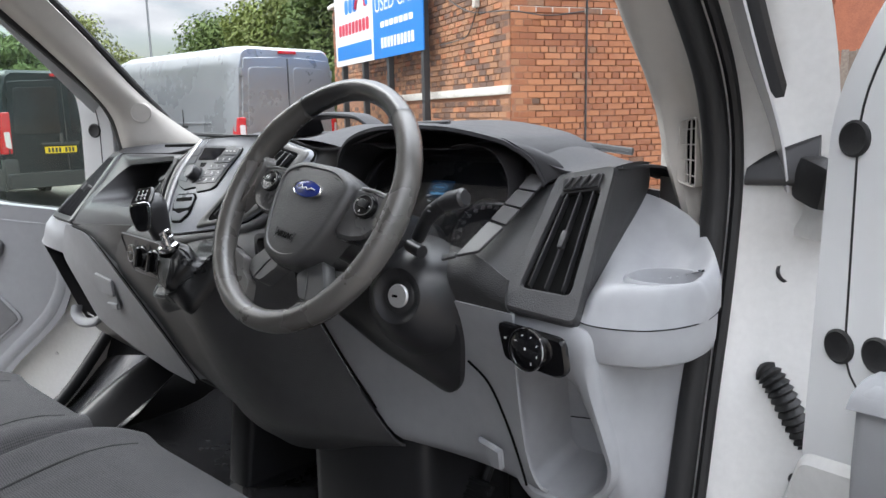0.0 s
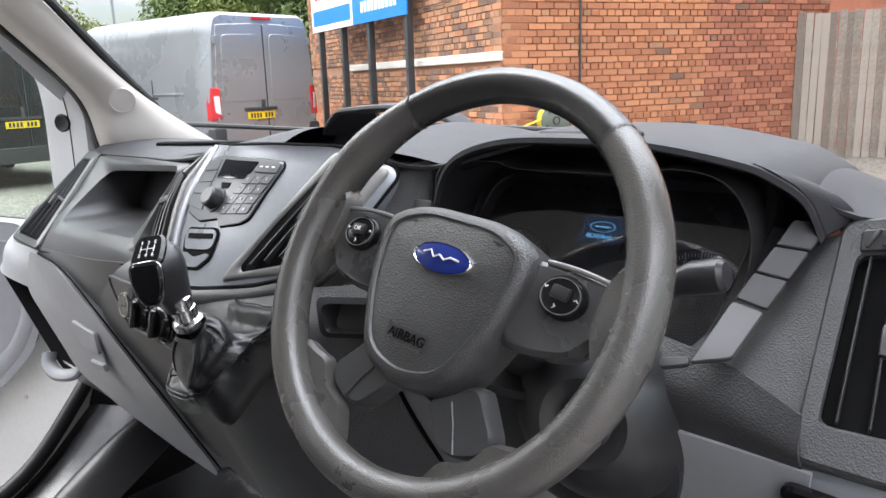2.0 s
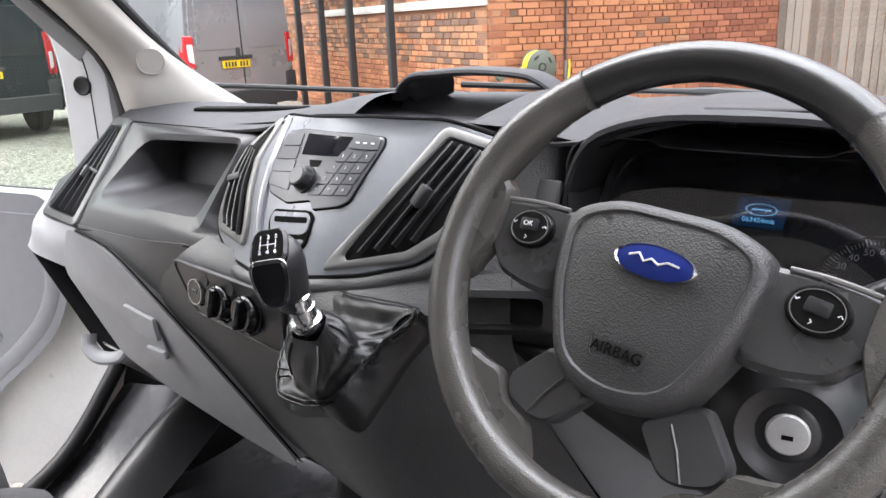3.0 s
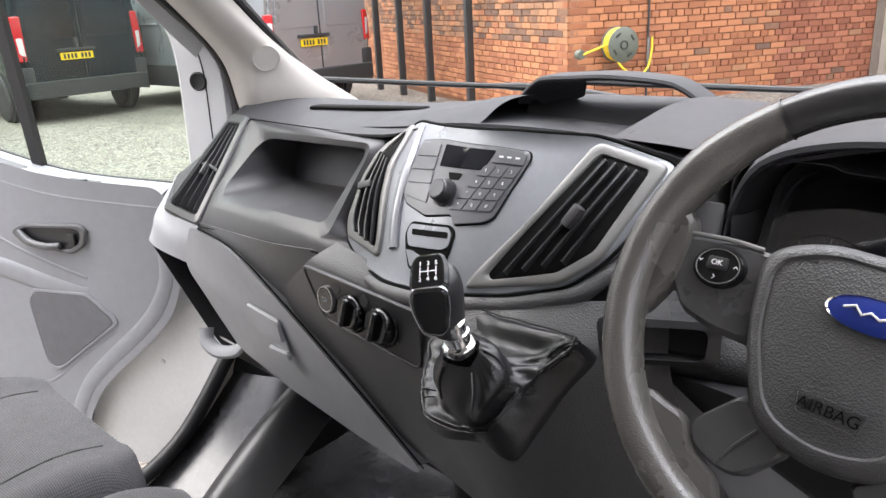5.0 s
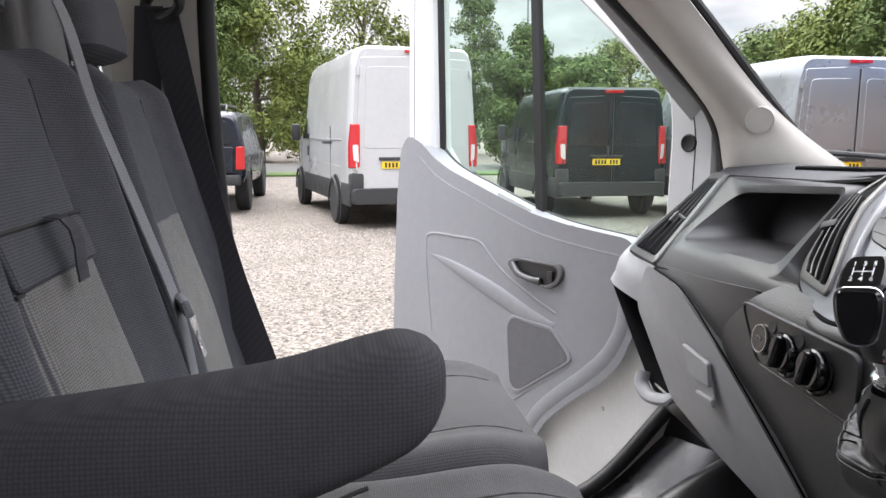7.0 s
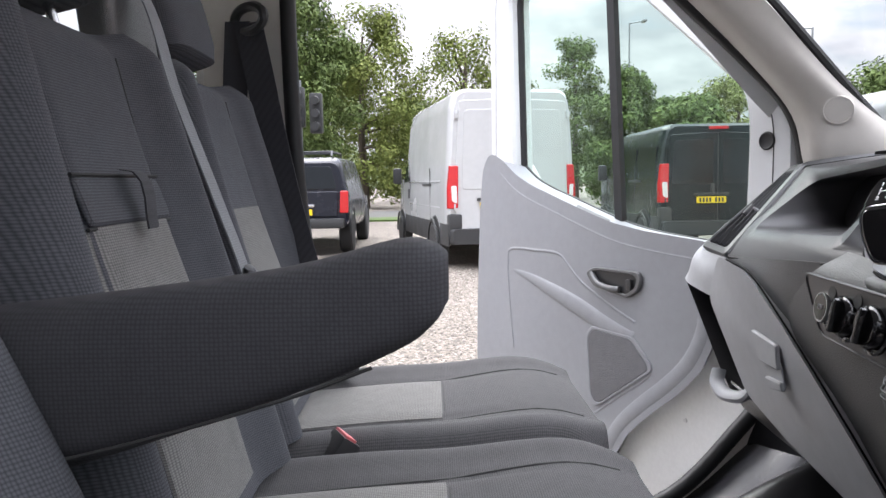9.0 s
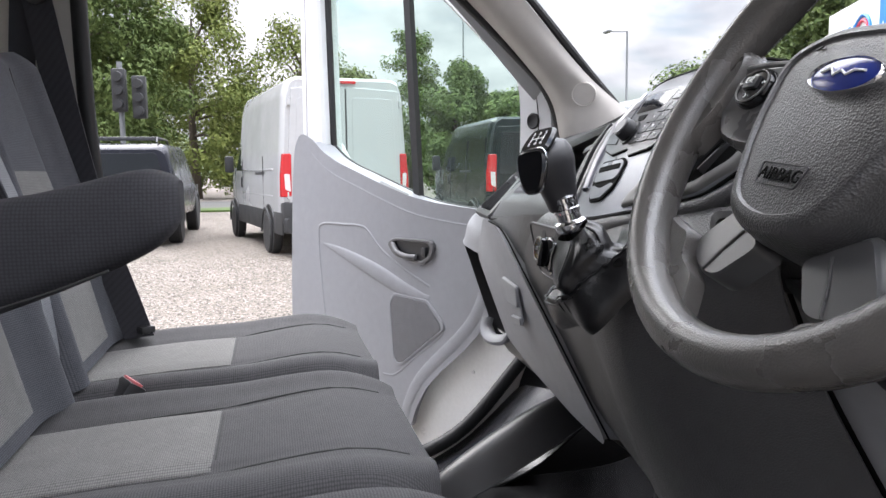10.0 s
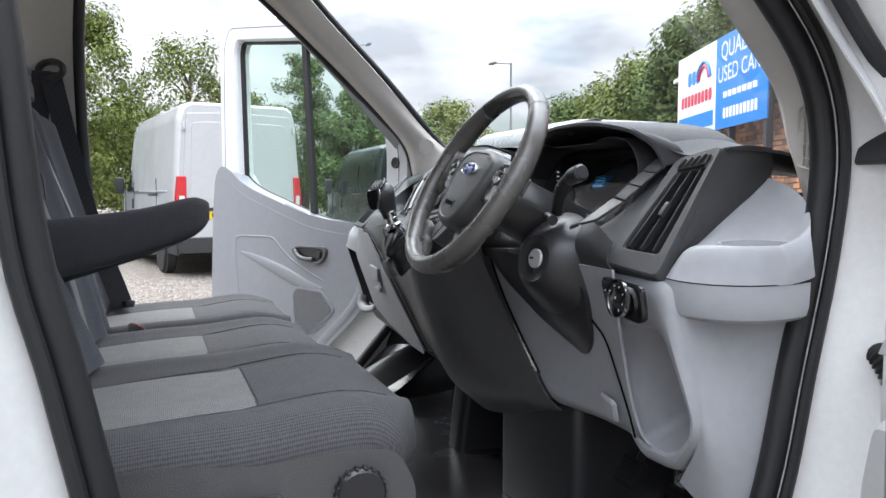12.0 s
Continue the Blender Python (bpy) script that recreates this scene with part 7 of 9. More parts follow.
def make_seat(name, x0, w, ztop, label, zone_w, front=-0.14, yb=-0.70, lean=0.15, bz=1.565, panel_y=-0.408):
    seat = thing(name, (x0, -0.4, 0.70), label, "seat", "front seats")
    y0 = -0.70
    part("cushion", cushion(B(), x0, w, y0, front, ztop, 0.115), FABRIC, seat)

    def top_at(u, y, h):
        t = (y - y0) / (front - y0)
        return V(x0 + u * w / 2, y, cushion_z(u, t, ztop) + h)

    uz = zone_w / w
    part("cushion_panel", skin_grid(top_at, steps(-uz, uz, 12), steps(-0.69, panel_y, 10)), FABRIC2, seat, "ribbed grey fabric panel")
    part("cushion_seam", tube(B(), [top_at(u, panel_y + 0.001, 0.0) for u in steps(-uz, uz, 10)], 0.0016, 6), SEAM, seat)
    for s in (-1, 1):
        part("cushion_seam", tube(B(), [top_at(s * uz * (1 + 0.12 * k / 14), -0.69 + (front + 0.665) * k / 14, 0.0) for k in range(15)], 0.0020, 6), SEAM, seat)
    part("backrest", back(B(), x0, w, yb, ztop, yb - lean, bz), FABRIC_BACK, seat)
    ax_ = V(0, -lean, bz - ztop)
    nn = V(0, ax_.z, lean).normalized()

    def back_at(u, t, h):
        return V(x0 + u * back_w(w, t) / 2, yb, ztop) + ax_ * t + nn * (back_f(abs(u), t) + h)

    part("back_panel", skin_grid(back_at, steps(-uz, uz, 12), steps(0.03, 0.61, 12)), FABRIC2_BACK, seat, "ribbed grey fabric panel")
    for s in (-1, 1):
        part("back_seam", tube(B(), [back_at(s * uz * (1.0 + 0.05 * k / 16), 0.04 + 0.9 * k / 16, 0.0) for k in range(17)], 0.0018, 6), SEAM, seat)
    head_rest(seat, x0, yb - lean - 0.01, bz + 0.01)
    return seat, ax_, nn


driver, _, _ = make_seat("driver_seat", 0.42, 0.50, 1.035, "dark grey fabric driver's seat with a folding armrest", 0.255, -0.165, -0.675, 0.23, 1.57, -0.378)
mid_seat, MAX, MNN = make_seat("bench_seat", -0.115, 0.455, 1.005, "dark grey fabric middle seat with a fold-down tray", 0.225, -0.165)
left_seat, _, _ = make_seat("bench_seat", -0.59, 0.47, 1.005, "dark grey fabric passenger seat beside the open door", 0.227, -0.165)
# driver's base, valance and height wheel
part("seat_base", loft(B(), [rpoly([(0.20, -0.60, z), (0.645, -0.60, z), (0.645, -0.24, z), (0.20, -0.24, z)], 0.03) for z in (0.70, 0.80, 0.93)], True, False, True), BLACK, driver)
vl = [(-0.68, 0.92), (-0.66, 1.012), (-0.52, 1.020), (-0.40, 1.006), (-0.27, 1.012), (-0.215, 1.006), (-0.190, 0.955), (-0.205, 0.84), (-0.62, 0.82)]
rv_ = rpoly([(0.645, y, z) for y, z in vl], 0.02)
val = part("seat_valance", loft(B(), [rv_, [p + V(0.026, 0, 0) for p in rv_], inset([p + V(0.034, 0, 0) for p in rv_], 0.008 * (1 if poly_normal(rv_).x > 0 else -1), poly_normal(rv_))], True, True, True), DARK, driver, "charcoal plastic seat valance")
part("height_lever", tube(B(), spline([(0.682, -0.56, 0.955), (0.692, -0.47, 0.972), (0.690, -0.37, 0.970)], 5), 0.010, 10, flat=0.7), DARK2, val)
kn_ = part("tilt_wheel", lathe(B(), pose(0.676, -0.264, 0.962, 0, 90, 0), [(0.034, 0), (0.034, 0.014), (0.030, 0.018), (0.0, 0.017)], 36), BLACK, val, "round black adjuster wheel")
for k in range(18):
    a = 2 * math.pi * k / 18
    part("ridge", box(B(), pose(0.686, -0.264 + 0.0345 * math.cos(a), 0.962 + 0.0345 * math.sin(a), math.degrees(a), 0, 0), (0.014, 0.004, 0.005), 0.001, 1), BLACK, kn_)
part("bench_base", box(B(), pose(-0.40, -0.42, 0.775), (0.84, 0.42, 0.14), 0.03), BLACK, mid_seat)
# armrest on the driver's seat
bm = B()
rings = []
for y, zb, zt, hw in ((-0.83, 1.165, 1.285, 0.040), (-0.79, 1.168, 1.305, 0.048), (-0.65, 1.208, 1.320, 0.050), (-0.53, 1.246, 1.335, 0.050), (-0.45, 1.278, 1.354, 0.049), (-0.424, 1.296, 1.352, 0.042), (-0.413, 1.312, 1.345, 0.026)):
    c, hh = (zb + zt) / 2, (zt - zb) / 2
    rings.append([V(0.145 + hw * math.copysign(abs(math.cos(a)) ** 0.55, math.cos(a)), y, c + hh * math.copysign(abs(math.sin(a)) ** 0.6, math.sin(a))) for a in [2 * math.pi * k / 28 for k in range(28)]])
cols = [spline([r[i] for r in rings], 4) for i in range(28)]
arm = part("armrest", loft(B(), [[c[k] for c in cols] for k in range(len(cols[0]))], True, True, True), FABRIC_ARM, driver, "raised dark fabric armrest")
part("armrest_seam", tube(B(), spline([(0.1955, -0.77, 1.195), (0.1965, -0.62, 1.228), (0.1965, -0.52, 1.255), (0.1955, -0.465, 1.274)], 5), 0.0014, 6), SEAM, arm)
# tray strap and recess on the middle seat's back
def on_back(x, t, h):
    return V(x, -0.70, 1.005) + MAX * t + MNN * h


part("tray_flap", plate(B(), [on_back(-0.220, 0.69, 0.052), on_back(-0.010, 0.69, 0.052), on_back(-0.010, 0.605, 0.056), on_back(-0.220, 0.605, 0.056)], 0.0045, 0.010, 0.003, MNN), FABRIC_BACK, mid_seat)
for h_ in (0.693, 0.602):
    part("back_seam", tube(B(), [on_back(-0.222 + 0.214 * k / 8, h_, 0.0555) for k in range(9)], 0.0022, 6), SEAM, mid_seat)
part("pull_strap", loft(B(), [[on_back(-0.115 - 0.014, t, h), on_back(-0.115 + 0.014, t, h), on_back(-0.115 + 0.014, t, h + 0.002), on_back(-0.115 - 0.014, t, h + 0.002)] for t, h in ((0.70, 0.062), (0.69, 0.075), (0.67, 0.080), (0.64, 0.079), (0.61, 0.075), (0.585, 0.073))], True, True, True), BELT, mid_seat)

# belts and buckles
def belt_path(pts, w, mat, parent, name="belt", wide=(1, 0, 0)):
    pth = spline(pts, 8)
    wv = Vector(wide).normalized()
    rings = []
    for i, p in enumerate(pth):
        t = (pth[min(i + 1, len(pth) - 1)] - pth[max(i - 1, 0)]).normalized()
        n_ = t.cross(wv).normalized()
        rings.append([p - wv * w / 2, p + wv * w / 2, p + wv * w / 2 + n_ * 0.002, p - wv * w / 2 + n_ * 0.002])
    return part(name, loft(B(), rings, True, True, True), mat, parent)


mb = thing("seat_belt", (-0.36, -0.76, 1.25), "grey middle seat belt hanging with its metal tongue", "seat belt", "seat belts")
belt_path([(-0.365, -0.83, 1.70), (-0.365, -0.795, 1.63), (-0.360, -0.765, 1.52), (-0.354, -0.715, 1.38), (-0.348, -0.675, 1.26), (-0.352, -0.655, 1.12), (-0.357, -0.65, 1.0)], 0.044, BELTG, mb)
part("belt_guide", loft(B(), [rpoly([(-0.368 + a * w, y + 0.022 * b, z) for a, b in ((-1, -1), (1, -1), (1, 1), (-1, 1))], 0.012) for w, y, z in ((0.078, -0.835, 1.50), (0.083, -0.838, 1.57), (0.082, -0.845, 1.63), (0.076, -0.855, 1.70), (0.066, -0.860, 1.715))], True, True, True), DARK, mb, "charcoal belt tower on the seat shoulder")
part("belt_slot", box(B(), pose(-0.378, -0.838, 1.712, 10), (0.075, 0.030, 0.012), 0.004), BLACK, mb)
tg = part("tongue_grip", box(B(), pose(-0.334, -0.668, 1.275, 18, 0, 20), (0.056, 0.012, 0.024), 0.005), BELTG, mb)
part("tongue", frame_ring(B(), [V(-0.334 + x, -0.662 + y, 1.235 + z) for x, y, z in ((-0.018, 0, 0.032), (0.014, 0, 0.032), (0.010, 0.016, -0.028), (-0.012, 0.016, -0.028))], [V(-0.334 + x, -0.662 + y, 1.235 + z) for x, y, z in ((-0.008, 0.006, 0.006), (0.005, 0.006, 0.006), (0.004, 0.012, -0.018), (-0.006, 0.012, -0.018))], 0.002, 0.001, 0.004, 0.002, (0, 1, 0.3), 3, 0.0006), CHROME, tg)
lb = thing("seat_belt", (-0.80, -0.64, 1.3), "black seat belt hanging from the door pillar", "seat belt", "seat belts")
belt_path([(-0.842, -0.777, 1.715), (-0.828, -0.757, 1.62), (-0.800, -0.718, 1.43), (-0.770, -0.672, 1.25), (-0.738, -0.620, 1.10), (-0.722, -0.596, 1.03)], 0.058, BELT, lb, wide=(0.15, 1, 0.12))
belt_path([(-0.850, -0.800, 1.72), (-0.852, -0.812, 1.55), (-0.855, -0.815, 1.35), (-0.855, -0.815, 1.0)], 0.050, BELT, lb, wide=(0.05, 1, 0))
part("belt_guide", tube(B(), [V(-0.838, -0.775, 1.722) + V(0.62, 0.78, 0) * (0.045 * math.cos(a)) + V(0, 0, 0.024 * math.sin(a)) for a in [2 * math.pi * k / 24 for k in range(24)]], 0.010, 8, True), BLACK, lb, "black belt guide loop")
part("anchor", box(B(), pose(-0.745, -0.598, 1.045, 0, 0, 35), (0.075, 0.03, 0.016), 0.006), BLACK, lb)
rb = thing("seat_belt", (0.84, -0.70, 1.3), "black seat belt on the driver's pillar", "seat belt", "seat belts")
belt_path([(0.80, -0.74, 1.90), (0.80, -0.735, 1.6), (0.78, -0.72, 1.2), (0.76, -0.68, 0.98)], 0.05, BELT, rb, wide=(0.2, 1, 0))
part("belt_guide", box(B(), pose(0.805, -0.73, 1.70, 0, 0, -70), (0.09, 0.025, 0.045), 0.010), BLACK, rb)
for x, y, z, par in ((-0.375, -0.575, 0.985, "middle"), (0.135, -0.60, 0.985, "driver's"), (0.105, -0.57, 0.975, "middle")):
    bk = thing("belt_buckle", (x, y, z), "black belt buckle with a faded red button", "belt buckle", "belt buckles")
    m = pose(x, y, z + 0.010, -38, 0, 25)
    part("buckle_body", box(B(), m, (0.056, 0.032, 0.085), 0.007), BLACK, bk)
    part("buckle_button", box(B(), m @ pose(0, -0.003, 0.0425), (0.048, 0.018, 0.006), 0.002), PINK, bk)

# pedals
for x, y, z in ((0.352, 0.315, 0.83), (0.46, 0.325, 0.83), (0.56, 0.36, 0.80)):
    pd_ = thing("pedal", (x, y, z), "black rubber-faced pedal on a steel arm", "pedal", "pedals")
    m = pose(x, y, z, 55, 0, 0)
    part("pedal_pad", box(B(), m, (0.07, 0.055, 0.018), 0.006), RUBBER, pd_)
    for k in range(4):
        part("rib", box(B(), m @ pose(0, -0.02 + 0.0135 * k, 0.010), (0.058, 0.006, 0.006), 0.001, 1), RUBBER, pd_)
    part("pedal_arm", tube(B(), spline([(x, y + 0.01, z), (x, y + 0.06, z + 0.08), (x, y + 0.12, z + 0.22), (x, y + 0.20, z + 0.32)], 4), 0.009, 8), BLACK, pd_)


# ---- yard ----
GRAVEL = bpy.data.materials.new("gravel")
GRAVEL.use_nodes = True


def make_gravel():
    nt = GRAVEL.node_tree
    b = nt.nodes["Principled BSDF"]
    ln = nt.links.new
    co = nt.nodes.new("ShaderNodeTexCoord")
    vo = nt.nodes.new("ShaderNodeTexVoronoi")
    vo.inputs["Scale"].default_value = 38
    vo2 = nt.nodes.new("ShaderNodeTexVoronoi")
    vo2.inputs["Scale"].default_value = 17
    no = nt.nodes.new("ShaderNodeTexNoise")
    no.inputs["Scale"].default_value = 0.9
    no.inputs["Detail"].default_value = 7
    for x in (vo, vo2, no):
        ln(co.outputs["Object"], x.inputs["Vector"])
    r = nt.nodes.new("ShaderNodeValToRGB")
    e = r.color_ramp.elements
    e[0].color, e[1].color = (0.085, 0.076, 0.066, 1), (0.288, 0.254, 0.216, 1)
    m1 = e.new(0.5)
    m1.color = (0.178, 0.155, 0.130, 1)
    sp = nt.nodes.new("ShaderNodeSeparateColor")
    ln(vo.outputs["Color"], sp.inputs["Color"])
    ln(sp.outputs["Red"], r.inputs["Fac"])
    dk = nt.nodes.new("ShaderNodeMixRGB")
    dk.blend_type = "MULTIPLY"
    dk.inputs["Fac"].default_value = 0.55
    rr_ = nt.nodes.new("ShaderNodeValToRGB")
    rr_.color_ramp.elements[0].position, rr_.color_ramp.elements[1].position = 0.33, 0.66
    rr_.color_ramp.elements[0].color = (0.62, 0.60, 0.56, 1)
    ln(no.outputs["Fac"], rr_.inputs["Fac"])
    ln(r.outputs["Color"], dk.inputs["Color1"])
    ln(rr_.outputs["Color"], dk.inputs["Color2"])
    ln(dk.outputs["Color"], b.inputs["Base Color"])
    b.inputs["Roughness"].default_value = 0.9
    bp = nt.nodes.new("ShaderNodeBump")
    bp.inputs["Strength"].default_value = 1.0
    bp.inputs["Distance"].default_value = 0.02
    ad = nt.nodes.new("ShaderNodeMath")
    ad.operation = "ADD"
    ln(vo.outputs["Distance"], ad.inputs[0])
    ln(vo2.outputs["Distance"], ad.inputs[1])
    ln(ad.outputs[0], bp.inputs["Height"])
    bp.invert = True
    ln(bp.outputs["Normal"], b.inputs["Normal"])


make_gravel()
ASPHALT = material("asphalt", (0.075, 0.073, 0.07), 0.85, vary=0.2, vary_scale=1.5, bump=0.4, bump_scale=90)
GRASS = material("verge_grass", (0.06, 0.10, 0.02), 0.9, vary=0.35, vary_scale=4, bump=0.6, bump_scale=60)
BRICK_A = material("orange_red_brick", (0.29, 0.108, 0.052), 0.85, vary=0.2, vary_scale=5, bump=0.5, bump_scale=120, color2=(0.46, 0.195, 0.092), per_piece=0.5)
BRICK_B = material("red_brick", (0.235, 0.082, 0.046), 0.85, vary=0.2, vary_scale=5, bump=0.5, bump_scale=120, color2=(0.39, 0.150, 0.084), per_piece=0.5)
BRICK_C = material("sooty_brown_brick", (0.14, 0.08, 0.056), 0.88, vary=0.2, vary_scale=3, bump=0.5, bump_scale=120, color2=(0.38, 0.19, 0.10), per_piece=0.6)
MORTAR = material("old_lime_mortar", (0.30, 0.150, 0.088), 0.95, vary=0.25, vary_scale=6, bump=0.4, bump_scale=150)
STONE = material("limewashed_stone", (0.62, 0.59, 0.54), 0.85, vary=0.25, vary_scale=6, bump=0.4, bump_scale=90)
TIMBER = material("weathered_timber", (0.16, 0.13, 0.105), 0.85, vary=0.3, vary_scale=3, bump=0.5, bump_scale=70, color2=(0.33, 0.29, 0.245), per_piece=0.5)
STEEL = material("dark_painted_steel", (0.035, 0.037, 0.04), 0.5)
GALV = material("galvanised_steel", (0.22, 0.23, 0.24), 0.5, metal=0.6)
REEL_HOLE_DARK = material("reel_opening_shade", (0.02, 0.022, 0.02), 0.6)
YELLOW = material("yellow_hose", (0.75, 0.55, 0.03), 0.4)
GREYR = material("grey_reel", (0.11, 0.125, 0.10), 0.5)
CLEARLENS = material("lamp_lens_clear", (0.55, 0.57, 0.58), 0.12)
SIGNW = material("sign_white", (0.80, 0.80, 0.81), 0.35)
SIGNB = material("sign_blue", (0.015, 0.20, 0.62), 0.35, vary=0.06)
SIGNR = material("sign_red", (0.55, 0.02, 0.06), 0.4)

ground = B()
vs = []
xs = [-900, -400, -200, -100, -60] + [-40 + k * 1.0 for k in range(61)] + [40, 80, 160, 320, 900]
ys = [-900, -400, -160, -80, -40] + [-24 + k * 1.0 for k in range(55)] + [45, 70, 120, 220, 450, 900]


def ground_z(x, y):
    # a gentle rise towards the brick building
    d = (x + 4.5) * 0.9 - (y - 6.9) * 0.43
    f = min(1, max(0, (y - 3.5) / 6.0)) * min(1, max(0, (x + 8.5) / 4.0))
    return 0.28 * f * f * (3 - 2 * f)


for x in xs:
    vs.append([ground.verts.new((x, y, ground_z(x, y))) for y in ys])
for i in range(len(xs) - 1):
    for j in range(len(ys) - 1):
        ground.faces.new((vs[i][j], vs[i + 1][j], vs[i + 1][j + 1], vs[i][j + 1]))
one("ground", ground, GRAVEL, "pale loose gravel yard", "ground", kind="structure")
one("road", box(B(), pose(-33.5, -12, 0.012), (7.5, 120, 0.03)), ASPHALT, "grey asphalt road beyond the yard", "road", kind="structure")
one("verge", box(B(), pose(-28.2, -12, 0.03), (2.2, 120, 0.08), 0.02), GRASS, "strip of mown grass by the road", "verge", kind="structure")

# ---- brick building ----
CORNER = V(-4.5, 6.9, 0.0)
U = V(-0.90, 0.435, 0).normalized()      # along the sooty face
R = V(0.45, 0.893, 0).normalized()       # along the orange face
build = thing("brick_building", CORNER, "old single-storey red brick building with a stone band", "building")
WALL_H = 3.86


def wall_core(o, d, inward, length, h0, h1, name):
    m = axes(o + d * length / 2 + inward * 0.17 + V(0, 0, (h0 + h1) / 2), d, (0, 0, 1))
    return part(name, box(B(), m, (length, 0.30, h1 - h0)), MORTAR, build)


left_wall = wall_core(CORNER, U, R, 9.0, -0.2, WALL_H, "sooty_wall")
right_wall = wall_core(CORNER + R * 0.0, R, U, 5.2, -0.2, WALL_H + 1.69, "orange_wall")
COURSE, BL = 0.079, 0.232
tmpl = {}


def brick_mesh(mat, length):
    key = (mat.name, round(length, 3))
    if key not in tmpl:
        bm_ = B()
        box(bm_, Matrix(), (length - 0.011, 0.045, COURSE - 0.012), 0.003, 1)
        tmpl[key] = finish("brick", bm_, mat)
    return tmpl[key]


def add_boxes(verts, faces, m, size):
    k = len(verts)
    x, y, z = (q / 2 for q in size)
    b = 0.003
    for sx, sy, sz in ((-1, 0, -1), (1, 0, -1), (1, 0, 1), (-1, 0, 1)):
        verts.append(tuple(m @ V(sx * (x - b), -y, sz * (z - b))))
    for sx, sy, sz in ((-1, 0, -1), (1, 0, -1), (1, 0, 1), (-1, 0, 1)):
        verts.append(tuple(m @ V(sx * x, -y + b, sz * z)))
    for sx, sy, sz in ((-1, 0, -1), (1, 0, -1), (1, 0, 1), (-1, 0, 1)):
        verts.append(tuple(m @ V(sx * x, y, sz * z)))
    faces.append((k, k + 1, k + 2, k + 3))
    for i in range(4):
        j = (i + 1) % 4
        faces.append((k + i, k + 4 + i, k + 4 + j, k + j))
        faces.append((k + 4 + i, k + 8 + i, k + 8 + j, k + 4 + j))


rng = random.Random(7)
singles = 0
single_list = []
for (o, d, inward, length, h, wall, pick) in ((CORNER, U, R, 9.0, WALL_H, left_wall, "left"), (CORNER, R, U, 5.2, WALL_H + 1.69, right_wall, "right")):
    lots = {}
    rows_n = int((h - 0.1) / COURSE)
    for row in range(rows_n):
        z = 0.12 + row * COURSE
        header = row % 4 == 3
        bl = BL / 2 if header else BL
        off = (BL / 4 if header else (BL / 2 if row % 2 else 0))
        s = -off
        while s < length:
            a, b = max(0, s), min(length, s + bl)
            s += bl
            if b - a < 0.05:
                continue
            if pick == "left" and 1.70 < z < 1.84:
                continue
            if pick == "right":
                mt = BRICK_B if a > 2.95 else BRICK_A
                if rng.random() < 0.05:
                    mt = BRICK_C
            else:
                mt = BRICK_C if (z > 1.0 and rng.random() < 0.8) else BRICK_A
            c = o + d * ((a + b) / 2) + inward * (0.018 + rng.uniform(-0.003, 0.003)) + V(0, 0, z)
            m = axes(c, d, (0, 0, 1)) if pick == "right" else axes(c, -d, (0, 0, 1))
            if m.to_3x3() @ V(0, -1, 0) @ inward > 0:
                m = m @ pose(0, 0, 0, 0, 0, 180)
            full = abs((b - a) - bl) < 1e-6
            if pick == "right" and 0.1 < a < 2.9 and 0.85 < z < 2.3 and full and singles < 300:
                single_list.append((mt, bl, m))
                singles += 1
            else:
                v_, f_ = lots.setdefault(mt.name, ([], [], mt))[:2]
                add_boxes(v_, f_, m, (b - a - 0.011, 0.045, COURSE - 0.012))
    for v_, f_, mt in lots.values():
        me = bpy.data.meshes.new("brickwork")
        me.from_pydata(v_, [], f_)
        me.materials.append(mt)
        ob = tagged(new("brickwork", me), kind="stuff")
        ob.parent = wall
# stone band, coping and soot-stained fittings
part("stone_band", box(B(), axes(CORNER + U * 3.0 + R * 0.0 + V(0, 0, 1.77), U, (0, 0, 1)), (6.0, 0.07, 0.11), 0.012), STONE, left_wall, "flaking whitewashed stone band")
part("coping", box(B(), axes(CORNER + U * 4.4 + R * 0.1 + V(0, 0, WALL_H + 0.04), U, (0, 0, 1)), (9.2, 0.42, 0.08), 0.01), STONE, left_wall)
part("wash_band", box(B(), axes(CORNER + R * 1.4 + U * 0.012 + V(0, 0, 2.73), R, (0, 0, 1)), (2.7, 0.03, 0.07), 0.006), STONE, right_wall)
part("drain_pipe", tube(B(), [CORNER + R * 1.05 - U * 0.03 + V(0, 0, z) for z in (0.25, 1.5, 3.0, 4.4)], 0.014, 8), STEEL, right_wall, "thin dark cable pipe")
part("cable", tube(B(), spline([CORNER - R * 0.02 + U * 2.4 + V(0, 0, 3.3), CORNER - R * 0.03 + U * 1.2 + V(0, 0, 2.85), CORNER - U * 0.03 - R * 0.02 + V(0, 0, 2.70), CORNER - U * 0.02 + R * 0.5 + V(0, 0, 2.66), CORNER - U * 0.02 + R * 1.02 + V(0, 0, 2.72)], 6), 0.009, 6), STEEL, right_wall)
FM = axes(CORNER + U * 1.07 - R * 0.16 + V(0, 0, 3.20), U, (U * 0.35 - R * 0.75 + V(0, 0, -0.55)))
fl_ = part("floodlight", loft(B(), [rpoly([FM @ V(x * k, y * k, z) for x, y in ((-0.14, -0.10), (0.14, -0.10), (0.14, 0.10), (-0.14, 0.10))], 0.012) for k, z in ((0.55, -0.08), (0.8, -0.05), (1.0, -0.02), (1.0, 0.015), (0.94, 0.02))], True, True, True), STEEL, left_wall, "black floodlight on a bracket")
